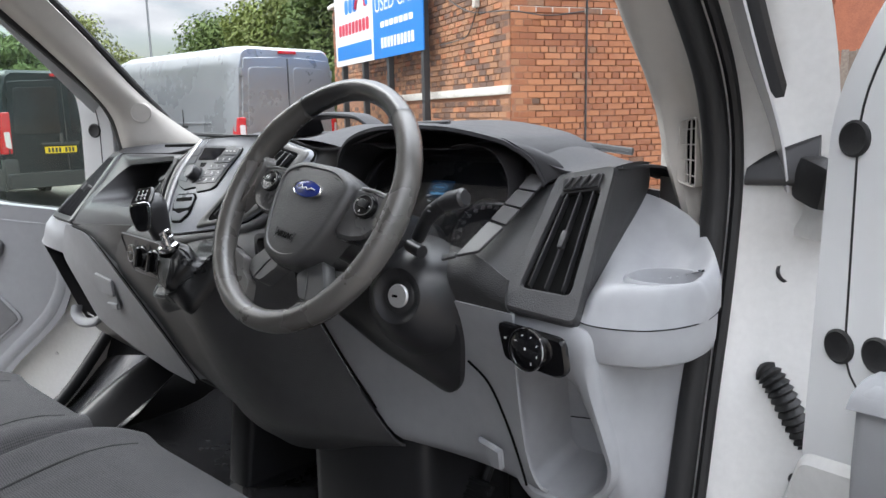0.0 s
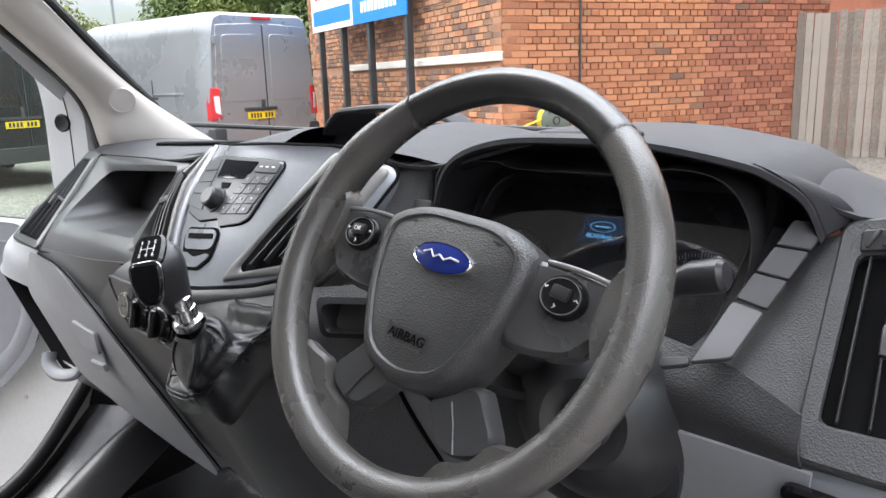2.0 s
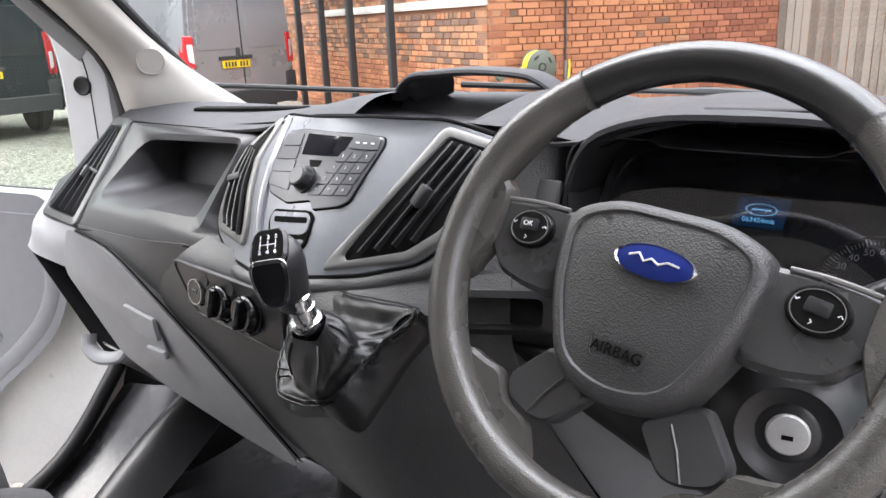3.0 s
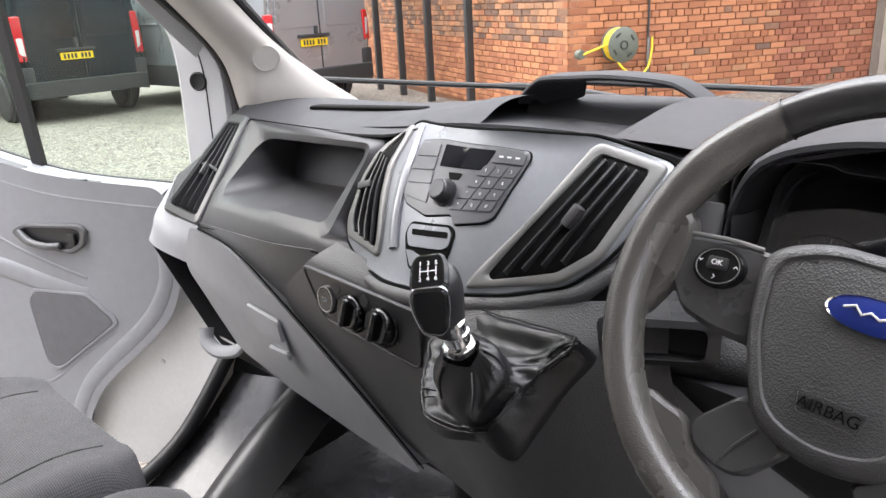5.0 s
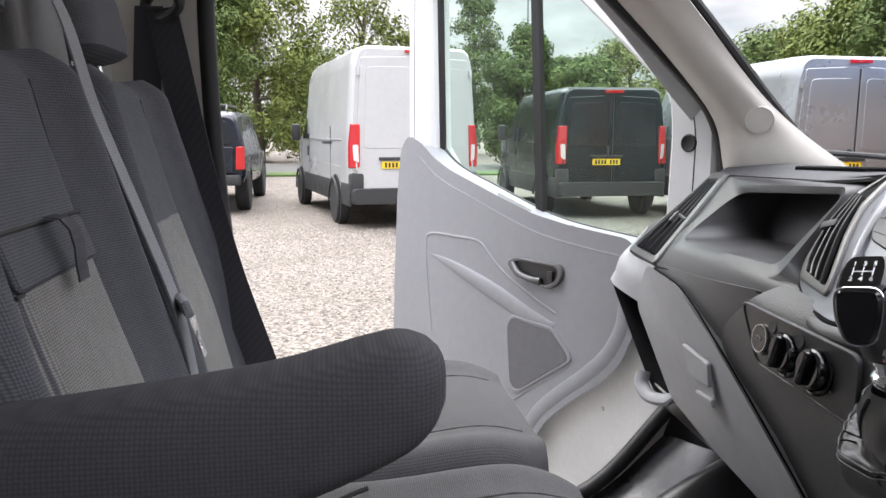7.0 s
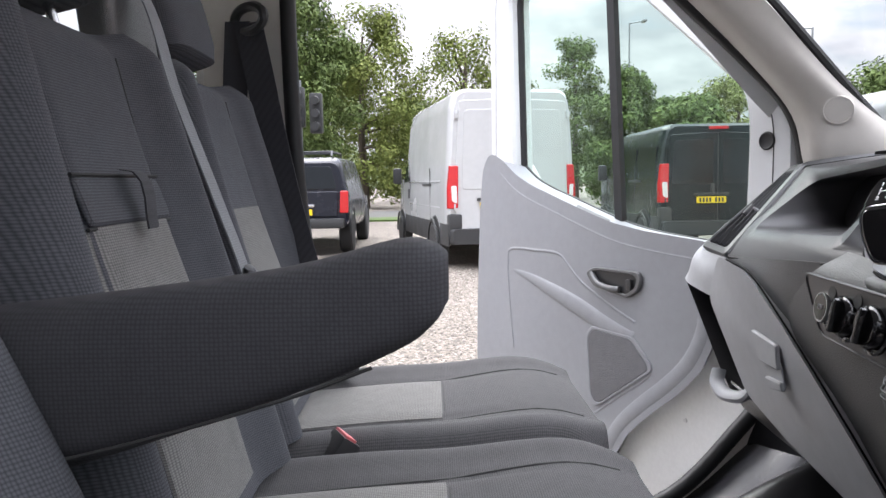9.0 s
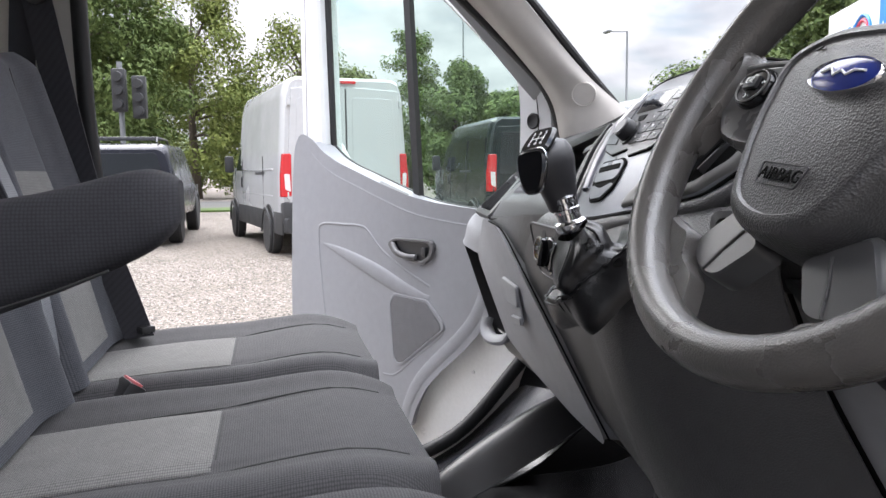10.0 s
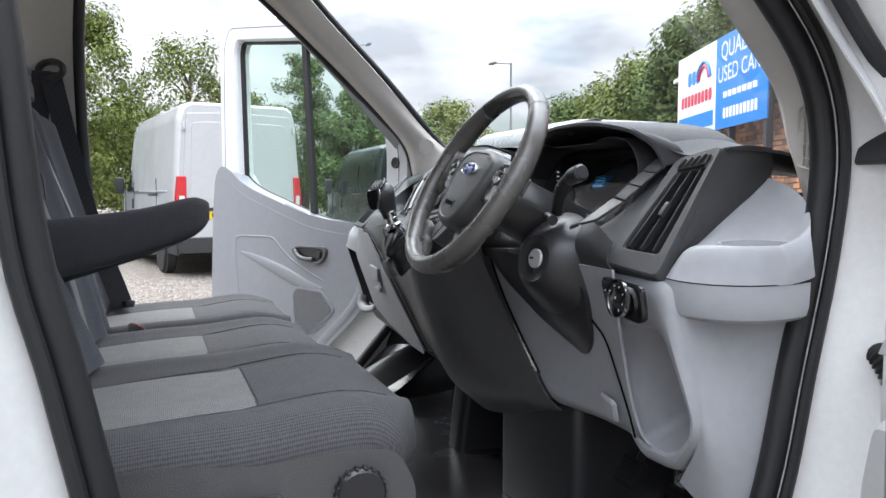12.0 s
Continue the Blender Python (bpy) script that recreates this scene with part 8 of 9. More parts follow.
part("lamp_glass", plate(B(), [FM @ V(x, y, 0.019) for x, y in ((-0.11, -0.07), (0.11, -0.07), (0.11, 0.07), (-0.11, 0.07))], 0.004, 0.006, 0.001, FM.to_3x3() @ V(0, 0, 1)), CLEARLENS, fl_, "clear lamp glass")
part("bracket", tube(B(), [CORNER + U * 1.02 + V(0, 0, 3.14), CORNER + U * 1.05 - R * 0.12 + V(0, 0, 3.18)], 0.018, 8), STEEL, fl_)
part("junction_box", box(B(), axes(CORNER + U * 0.90 - R * 0.05 + V(0, 0, 2.94), U, (0, 0, 1)), (0.10, 0.07, 0.17), 0.012), STONE, left_wall, "pale junction box")
part("cable", tube(B(), spline([CORNER + U * a - R * 0.03 + V(0, 0, z) for a, z in ((0.90, 2.87), (1.0, 2.74), (1.14, 2.60), (1.30, 2.52), (1.7, 2.50), (2.3, 2.50))], 5), 0.008, 6), STEEL, left_wall)
for k in (3.5, 4.6):
    part("wall_plate", box(B(), axes(CORNER + R * k - U * 0.012 + V(0, 0, 2.95), R, (0, 0, 1)), (0.20, 0.03, 0.15), 0.004), MORTAR, right_wall)
# taller house behind with a white fascia
house = thing("rear_house", CORNER + R * 9, "red brick house behind with a white fascia board", "building")
hm = axes(CORNER + R * 9.0 + U * -1.2 + V(0, 0, 2.6), R, (0, 0, 1))
part("house_wall", box(B(), hm, (6.0, 8.0, 5.2)), BRICK_B, house)
part("fascia_board", box(B(), hm @ pose(0, 0, 1.15), (6.2, 8.2, 0.32), 0.01), SIGNW, house)

# hose reel
RP = CORNER + R * 0.58 - U * 0.16 + V(0, 0, 1.0)
reel = thing("hose_reel", RP, "yellow garden hose on a grey wall reel", "hose reel")
m = axes(RP, R, -U)
for z in (-0.075, 0.075):
    part("reel_disc", lathe(B(), m @ pose(0, 0, z), [(0.19, -0.008), (0.20, 0.0), (0.19, 0.008), (0.06, 0.012), (0.03, 0.02), (0.0, 0.02)], 32), GREYR, reel)
for k in range(5):
    part("hose_coil", tube(B(), [m @ V((0.172 + 0.004 * (k % 2)) * math.cos(a), (0.172 + 0.004 * (k % 2)) * math.sin(a), -0.054 + 0.027 * k) for a in [2 * math.pi * q / 32 for q in range(32)]], 0.015, 8, True), YELLOW, reel)
part("hose_tail", tube(B(), spline([m @ V(-0.17, 0.03, 0.06), m @ V(-0.35, -0.03, 0.05), m @ V(-0.48, -0.08, 0.0)], 5), 0.013, 8), YELLOW, reel)
part("hose_tail", tube(B(), spline([m @ V(-0.08, -0.16, 0.06), m @ V(0.02, -0.28, 0.08), m @ V(0.20, -0.36, 0.05), m @ V(0.36, -0.30, 0.02), m @ V(0.44, -0.10, -0.01), m @ V(0.45, 0.06, -0.02)], 6), 0.013, 8), YELLOW, reel)
# hub hole and slots are dark pieces laid on, the openings' shade as colour
part("reel_hub", lathe(B(), m @ pose(0, 0, 0.094), [(0.052, -0.004), (0.050, 0.004), (0.036, 0.004), (0.034, -0.001), (0.0, -0.001)], 24), REEL_HOLE_DARK, reel)
for k in range(4):
    part("reel_slot", box(B(), m @ pose(0.135 * math.cos(0.6 + 1.57 * k), 0.135 * math.sin(0.6 + 1.57 * k), 0.087, 0, 0, math.degrees(0.6 + 1.57 * k) + 90), (0.075, 0.026, 0.006), 0.004, 1), REEL_HOLE_DARK, reel)
part("hose_tap", lathe(B(), m @ pose(-0.50, -0.08, -0.08), [(0.05, 0), (0.06, 0.05), (0.05, 0.09), (0, 0.09)], 16), GREYR, reel)
part("reel_bracket", box(B(), m @ pose(0, 0, -0.12), (0.12, 0.3, 0.06), 0.01), GREYR, reel)
part("stand_pipe", tube(B(), [m @ V(0.42, 0.05, -0.05), m @ V(0.42, -0.5, -0.05)], 0.02, 8), GALV, reel)

# timber fence
fence = thing("timber_fence", CORNER + R * 4.9, "weathered grey close-board timber fence", "fence")
bmesh_board = B()
box(bmesh_board, Matrix(), (0.095, 0.02, 2.0), 0.003, 1)
board = finish("board", bmesh_board, TIMBER)
F0 = V(-2.42, 11.0, 0)
FD = V(0.97, 0.24, 0).normalized()
for k in range(34):
    ob = new("board", board)
    ob.matrix_world = axes(F0 + FD * (0.05 + 0.1 * k) + V(0, 0, 1.24 + rng.uniform(-0.02, 0.02)), FD, (0, 0, 1)) @ pose(0, rng.uniform(-0.006, 0.006), 0, 0, rng.uniform(-0.7, 0.7), 0)
    mw = ob.matrix_world.copy()
    ob.parent = fence
    ob.matrix_parent_inverse = fence.matrix_world.inverted()
    ob.matrix_basis = mw
for z in (0.6, 1.8):
    part("rail", box(B(), axes(F0 + FD * 1.7 + V(0.01, 0.05, z), FD, (0, 0, 1)), (3.5, 0.06, 0.08)), TIMBER, fence)

# sign on steel posts
S0 = V(-6.75, 7.74, 0)
SD = V(-0.93, 0.37, 0).normalized()
SN = V(-0.37, -0.93, 0).normalized()
SW, SB_, ST = 4.2, 2.44, 3.96
sign = thing("dealer_sign", S0 + SD * SW / 2, "blue and white dealership sign on dark steel posts", "sign")


def on_sign(a, z, h=0.0):
    return S0 + SD * (SW * (1 - a)) + SN * h + V(0, 0, SB_ + (ST - SB_) * z)


for a0, a1, mt, nm in ((0.0, 0.5, SIGNW, "white_panel"), (0.5, 1.0, SIGNB, "blue_panel")):
    pn = part(nm, plate(B(), [on_sign(a0, 0), on_sign(a1, 0), on_sign(a1, 1), on_sign(a0, 1)], 0.02, 0.004, 0.003, SN), mt, sign)
    if a0 == 0.0:
        white_panel = pn
    else:
        blue_panel = pn


def sign_text(body, size, a, z, mt, par):
    letters(body, size, axes(on_sign(a, z, 0.022), -SD, SN) , mt, par)


def sign_bar(a, z, w, h, mt, par, name="bar", r=0.02):
    hw, hh = w / 2 / SW, h / 2 / (ST - SB_)
    part(name, plate(B(), [on_sign(a - hw, z - hh, 0.020), on_sign(a + hw, z - hh, 0.020), on_sign(a + hw, z + hh, 0.020), on_sign(a - hw, z + hh, 0.020)], 0.004, r, 0.001, SN), mt, par)


sign_text("QUALITY", 0.40, 0.75, 0.83, SIGNW, blue_panel)
sign_text("USED CARS", 0.37, 0.75, 0.58, SIGNW, blue_panel)
for k in range(7):
    sign_bar(0.605 + 0.048 * k, 0.36, 0.16, 0.10, SIGNW, blue_panel)
for k in range(10):
    sign_bar(0.60 + 0.034 * k, 0.16, 0.10, 0.17, SIGNW, blue_panel)
sign_bar(0.25, 0.155, 1.9, 0.26, SIGNB, white_panel, "blue_strip")
sign_text("Hillsborough", 0.19, 0.25, 0.165, SIGNW, white_panel)
for k in range(3):
    sign_bar(0.17 + 0.055 * k, 0.69, 0.20, 0.26, SIGNB, white_panel, "blue_mark", 0.08)
for k in range(9):
    sign_bar(0.075 + 0.045 * k, 0.43, 0.15, 0.22, SIGNR, white_panel, "red_mark", 0.05)
for k, (r, mt) in enumerate(((0.34, SIGNB), (0.26, SIGNR))):
    pth = [on_sign(0.36, 0.60, 0.03) - SD * (r * math.cos(a)) + V(0, 0, r * math.sin(a)) for a in [math.pi * (0.05 + 0.9 * q / 14) for q in range(15)]]
    part("arc_mark", tube(B(), pth, 0.03, 6), mt, white_panel)
for a in (0.06, 0.34, 0.63, 0.97):
    p = on_sign(a, 0, -0.06)
    part("post", box(B(), axes(V(p.x, p.y, 1.9), SD, (0, 0, 1)), (0.10, 0.10, 4.0), 0.006), STEEL, sign)

# ---- parked vehicles ----
# loose stones on the gravel near the van
def scatter_stones(count, x0, x1, y0, y1):
    rg_ = random.Random(77)
    verts, faces = [], []
    for _ in range(count):
        t = rg_.random()
        px, py = x1 + (x0 - x1) * t ** 1.3, rg_.uniform(y0, y1)
        r = rg_.uniform(0.007, 0.019)
        a = rg_.uniform(0, 6.28)
        f = [rg_.uniform(0.65, 1.25) for _ in range(6)]
        i0 = len(verts)
        ring = [(px + r * f[k] * math.cos(a + 1.5708 * k), py + r * f[k] * math.sin(a + 1.5708 * k), r * 0.2) for k in range(4)]
        verts += ring + [(px + r * 0.2 * (f[4] - 1), py, r * 0.75 * f[5]), (px, py, -r * 0.3)]
        for k in range(4):
            faces.append((i0 + k, i0 + (k + 1) % 4, i0 + 4))
            faces.append((i0 + (k + 1) % 4, i0 + k, i0 + 5))
    me = bpy.data.meshes.new("gravel_stones")
    me.from_pydata(verts, [], faces)
    me.materials.append(STONES)
    tagged(new("gravel_stones", me), "loose pale gravel stones on the yard", "gravel", kind="stuff")


STONES = material("gravel_stone", (0.12, 0.105, 0.09), 0.9, vary_scale=8, color2=(0.34, 0.31, 0.275), per_piece=0.9)
scatter_stones(26000, -11.5, -1.3, -4.5, 4.5)

TYRE = material("tyre_rubber", (0.018, 0.018, 0.019), 0.75, bump=0.3, bump_scale=60)
ALLOY = material("wheel_steel", (0.38, 0.39, 0.40), 0.4, metal=0.7)
REDL = material("tail_lamp_red", (0.48, 0.012, 0.015), 0.12, coat=0.5)
CLEARL = material("lamp_clear", (0.65, 0.60, 0.60), 0.15)
PLATEY = material("plate_yellow", (0.80, 0.55, 0.01), 0.4)
VGLASS = material("tinted_van_glass", (0.010, 0.013, 0.016), 0.12, rough_vary=0.02)
BUMPER = material("bumper_plastic", (0.028, 0.029, 0.03), 0.6)
VWHITE = material("van_white", (0.46, 0.47, 0.472), 0.22, vary=0.04, vary_scale=0.8, coat=0.5)
VBLACK = material("van_black", (0.010, 0.015, 0.018), 0.22, vary=0.1, spec=0.25, coat=0.2)
VSILVER = material("van_silver", (0.31, 0.325, 0.34), 0.30, metal=0.5, vary=0.05, vary_scale=1.5, coat=0.4)
VNAVY = material("pickup_navy", (0.012, 0.014, 0.022), 0.25, spec=0.3, coat=0.15)


def wheel_at(par, x, y, r=0.34, w=0.22):
    m = pose(x, y, r, 0, 90, 0)
    ty = part("wheel", lathe(B(), m, [(r * 0.62, -w / 2), (r * 0.92, -w / 2), (r, -w * 0.36), (r, w * 0.36), (r * 0.92, w / 2), (r * 0.62, w / 2)], 32), TYRE, par)
    part("rim", lathe(B(), m, [(r * 0.63, -w * 0.48), (r * 0.55, -w * 0.30), (r * 0.2, -w * 0.38), (0, -w * 0.38)] if x < 0 else [(r * 0.63, w * 0.48), (r * 0.55, w * 0.30), (r * 0.2, w * 0.38), (0, w * 0.38)], 28), ALLOY, ty)
    part("arch", loft(B(), [[V(x + math.copysign(d, x), y + rr_ * math.cos(a), r + rr_ * math.sin(a)) for a in [math.pi * (0.0 + k / 16) for k in range(17)]] for rr_, d in ((r * 1.16, -0.10), (r * 1.16, 0.125), (r * 1.30, 0.130), (r * 1.34, 0.115))], False), BUMPER, par)


def make_van(at, turn, mat, L=5.4, H=2.5, Wd=2.04, rear_glass=False, side_glass=False, label="", lamp=(0.98, 1.66), plate_z=1.02, plate_x=0.05, ribs=True, axle=0.95):
    van = thing("parked_van", (0, 0, 0), label, "van", "parked vans")
    hw = Wd / 2

    def section(y, zt, zb=0.36, s=1.0, tw=0.86):
        pts = [(hw * s * 0.97, zb), (hw * s, zb + 0.25), (hw * s, 1.15), (hw * s * 0.985, 1.5), (hw * s * (tw + 0.06), zt - 0.28), (hw * s * tw, zt - 0.06), (hw * s * (tw - 0.10), zt)]
        full = [V(x, y, z) for x, z in pts] + [V(-x, y, z) for x, z in reversed(pts)]
        return rpoly(full, 0.05, 3)

    secs = [section(0.0, H - 0.06, 0.5, 0.975), section(0.05, H - 0.015, 0.42, 0.995), section(0.4, H), section(L - 2.1, H), section(L - 1.75, H - 0.05), section(L - 1.0, 1.42, tw=0.88), section(L - 0.35, 1.12, s=0.96, tw=0.86), section(L - 0.02, 0.85, s=0.86, tw=0.84)]
    body = part("body", loft(B(), secs, True, True, True), mat, van)
    # rear doors with a middle seam
    for s in (-1, 1):
        q = [(s * 0.012, 0.62), (s * hw * 0.90, 0.62), (s * hw * 0.90, 1.5), (s * hw * 0.83, H - 0.20), (s * 0.012, H - 0.16)]
        dr = part("rear_door", plate(B(), [V(x, 0.0, z) for x, z in q], 0.022, 0.05, 0.008, (0, -1, 0)), mat, van)
        if rear_glass:
            q = [(s * 0.09, 1.30), (s * hw * 0.80, 1.30), (s * hw * 0.76, H - 0.30), (s * 0.09, H - 0.28)]
            part("rear_window", plate(B(), [V(x, -0.020, z) for x, z in q], 0.006, 0.06, 0.002, (0, -1, 0)), VGLASS, dr)
        else:
            q = [(s * 0.10, 1.28), (s * hw * 0.80, 1.28), (s * hw * 0.75, H - 0.34), (s * 0.10, H - 0.32)]
            part("pressed_panel", plate(B(), [V(x, -0.020, z) for x, z in q], 0.008, 0.09, 0.007, (0, -1, 0)), mat, dr)
        for z in (1.0, H - 0.42):
            part("door_hinge", box(B(), pose(s * hw * (0.90 if z < 1.5 else 0.87), -0.02, z), (0.05, 0.05, 0.12), 0.01), mat, dr)
        lz0, lz1 = lamp
        xo, xi = hw * 1.0, hw * 0.86
        q = [(s * xi, -0.028, lz0), (s * xo, 0.02, lz0), (s * xo * 0.995, 0.03, (lz0 + lz1) / 2), (s * xo * 0.965, 0.03, lz1), (s * xi * 0.985, -0.022, lz1)]
        tl = part("tail_lamp", plate(B(), [V(*p) for p in q], 0.03, 0.03, 0.012, (s * 0.3, -1, 0)), REDL, van, "tall red tail lamp")
        part("lamp_side", plate(B(), [V(s * xo * f, y, z) for f, y, z in ((0.995, 0.0, lz0), (0.998, 0.11, lz0), (0.992, 0.12, (lz0 + lz1) / 2), (0.962, 0.10, lz1), (0.960, 0.0, lz1))], 0.012, 0.02, 0.004, (s, 0, 0)), REDL, tl)
        q2 = [(s * xi * 1.03, -0.06, lz0 + 0.36), (s * xo * 0.96, -0.02, lz0 + 0.36), (s * xo * 0.95, -0.02, lz0 + 0.12), (s * xi * 1.02, -0.06, lz0 + 0.08)]
        part("clear_lens", plate(B(), [V(*p) for p in q2], 0.006, 0.02, 0.003, (s * 0.3, -1, 0)), CLEARL, tl)
        part("mirror", box(B(), pose(s * (hw + 0.16), L - 1.35, 1.55), (0.18, 0.12, 0.34), 0.04), BUMPER, van)
        part("side_rail", box(B(), pose(s * hw * 1.0, L * 0.45, 0.62), (0.02, L * 0.5, 0.10), 0.01), BUMPER, van)
        q3 = [(s * (hw * 0.985 + 0.004), L - 1.15, 1.42), (s * (hw * 0.985 + 0.004), L - 1.95, 1.42), (s * (hw * 0.93 + 0.004), L - 1.90, 1.95), (s * (hw * 0.93 + 0.004), L - 1.62, 1.95)]
        part("cab_window", plate(B(), [V(*p) for p in q3], 0.006, 0.05, 0.002, (s, 0, 0)), VGLASS, van)
        if side_glass:
            for y0, y1 in ((0.35, 1.5), (1.65, 2.9)):
                q4 = [(s * (hw * 0.985 + 0.004), y0, 1.32), (s * (hw * 0.985 + 0.004), y1, 1.32), (s * (hw * 0.945 + 0.002), y1, H - 0.38), (s * (hw * 0.945 + 0.002), y0, H - 0.38)]
                part("side_window", plate(B(), [V(*p) for p in q4], 0.006, 0.06, 0.002, (s, 0, 0)), VGLASS, van)
        elif ribs:
            for z in (1.42, 0.98):
                part("side_crease", box(B(), pose(s * (hw * 0.995), L * 0.40, z), (0.016, L * 0.55, 0.03), 0.008), mat, van)
        part("slide_track", box(B(), pose(s * (hw * 0.985 + 0.004), L * 0.33, 1.36), (0.02, 0.9, 0.045), 0.006), BUMPER, van)
    for s in (-1, 1):
        for y0, y1 in ((0.0, axle - 0.43), (axle + 0.43, L - 1.40)):
            part("side_cladding", box(B(), pose(s * hw * 0.997, (y0 + y1) / 2, 0.55), (0.03, y1 - y0, 0.36), 0.012), BUMPER, van)
        part("door_handle", box(B(), pose(s * (hw + 0.012), L - 1.95, 1.18), (0.03, 0.07, 0.20), 0.01), BUMPER, van)
        for y in (L - 2.05, L - 1.05, 1.6):
            part("door_gap", box(B(), pose(s * (hw * 0.998), y, 1.15), (0.012, 0.012, 1.0)), BUMPER, van)
    part("door_gap", box(B(), pose(0, -0.008, (0.62 + H - 0.18) / 2), (0.014, 0.03, H - 0.82)), BUMPER, van)
    bp_ = rpoly([V(-hw * 0.99, -0.05, 0.40), V(hw * 0.99, -0.05, 0.40), V(hw * 0.99, -0.05, 0.66), V(-hw * 0.99, -0.05, 0.66)], 0.06)
    part("bumper", loft(B(), [[V(p.x, 0.30, p.z) for p in bp_], [V(p.x, 0.0, p.z) for p in bp_], bp_, [V(p.x * 0.96, -0.09, p.z * 0.9 + 0.053) for p in bp_]], True, False, True), BUMPER, van, "dark plastic rear bumper")
    for s in (-1, 1):
        part("bumper_corner", box(B(), pose(s * hw * 0.90, 0.06, 0.72), (0.22, 0.22, 0.36), 0.05), BUMPER, van)
        part("reflector", box(B(), pose(s * hw * 0.86, -0.07, 0.60), (0.05, 0.03, 0.10), 0.01), REDL, van)
    part("brake_lamp", box(B(), pose(0, -0.02, H - 0.09), (0.34, 0.04, 0.05), 0.01), REDL, van)
    pl = part("number_plate", plate(B(), [V(plate_x + x, -0.034, plate_z + z) for x, z in ((-0.26, -0.055), (0.26, -0.055), (0.26, 0.055), (-0.26, 0.055))], 0.008, 0.012, 0.002, (0, -1, 0)), PLATEY, van, "yellow rear number plate")
    for k in range(7):
        part("bar", box(B(), pose(plate_x - 0.195 + 0.058 * k + (0.045 if k > 3 else 0), -0.0435, plate_z), (0.036, 0.002, 0.075)), BUMPER, pl)
    part("plate_lamp", box(B(), pose(plate_x, -0.04, plate_z + 0.10), (0.62, 0.03, 0.05), 0.012), BUMPER, van)
    part("door_pull", box(B(), pose(-0.10, -0.04, 1.22), (0.06, 0.04, 0.16), 0.015), BUMPER, van)
    part("windscreen", plate(B(), [V(-hw * 0.80, L - 1.05, 1.46), V(hw * 0.80, L - 1.05, 1.46), V(hw * 0.74, L - 1.70, H - 0.14), V(-hw * 0.74, L - 1.70, H - 0.14)], 0.02, 0.08, 0.004, (0, 1, 0.6)), VGLASS, van)
    for y in (axle, L - 0.95):
        for s in (-1, 1):
            # closed dark disc stands for the shaded arch opening that the body lacks
            part("wheel_arch", lathe(B(), pose(s * (hw - 0.02), y, 0.40, 0, s * 90, 0), [(0.44, -0.10), (0.44, 0.030), (0.425, 0.036), (0.40, 0.030), (0.0, 0.026)], 32), BUMPER, van)
            wheel_at(van, s * (hw - 0.055), y)
    van.matrix_world = Matrix.Translation(at) @ pose(0, 0, 0, 0, 0, turn)
    return van


make_van((-11.42, 0.92, 0.0), 100.5, VWHITE, 5.9, 2.88, 2.13, plate_x=-0.30, axle=1.12, label="long white high-roof panel van on the gravel")
make_van((-12.4, 4.62, 0.0), 90, VBLACK, 5.0, 2.36, 2.04, True, True, label="black low-roof van with tinted rear windows", plate_x=-0.12)
make_van((-9.2, 7.0, 0.0), 91, VSILVER, 5.8, 2.62, 2.06, label="dusty silver panel van by the brick wall", lamp=(1.02, 1.50), plate_x=-0.15, plate_z=1.06)
make_van((-38.5, -0.6, 0.0), -8, VWHITE, 5.4, 2.5, 1.98, label="white van passing on the far road")


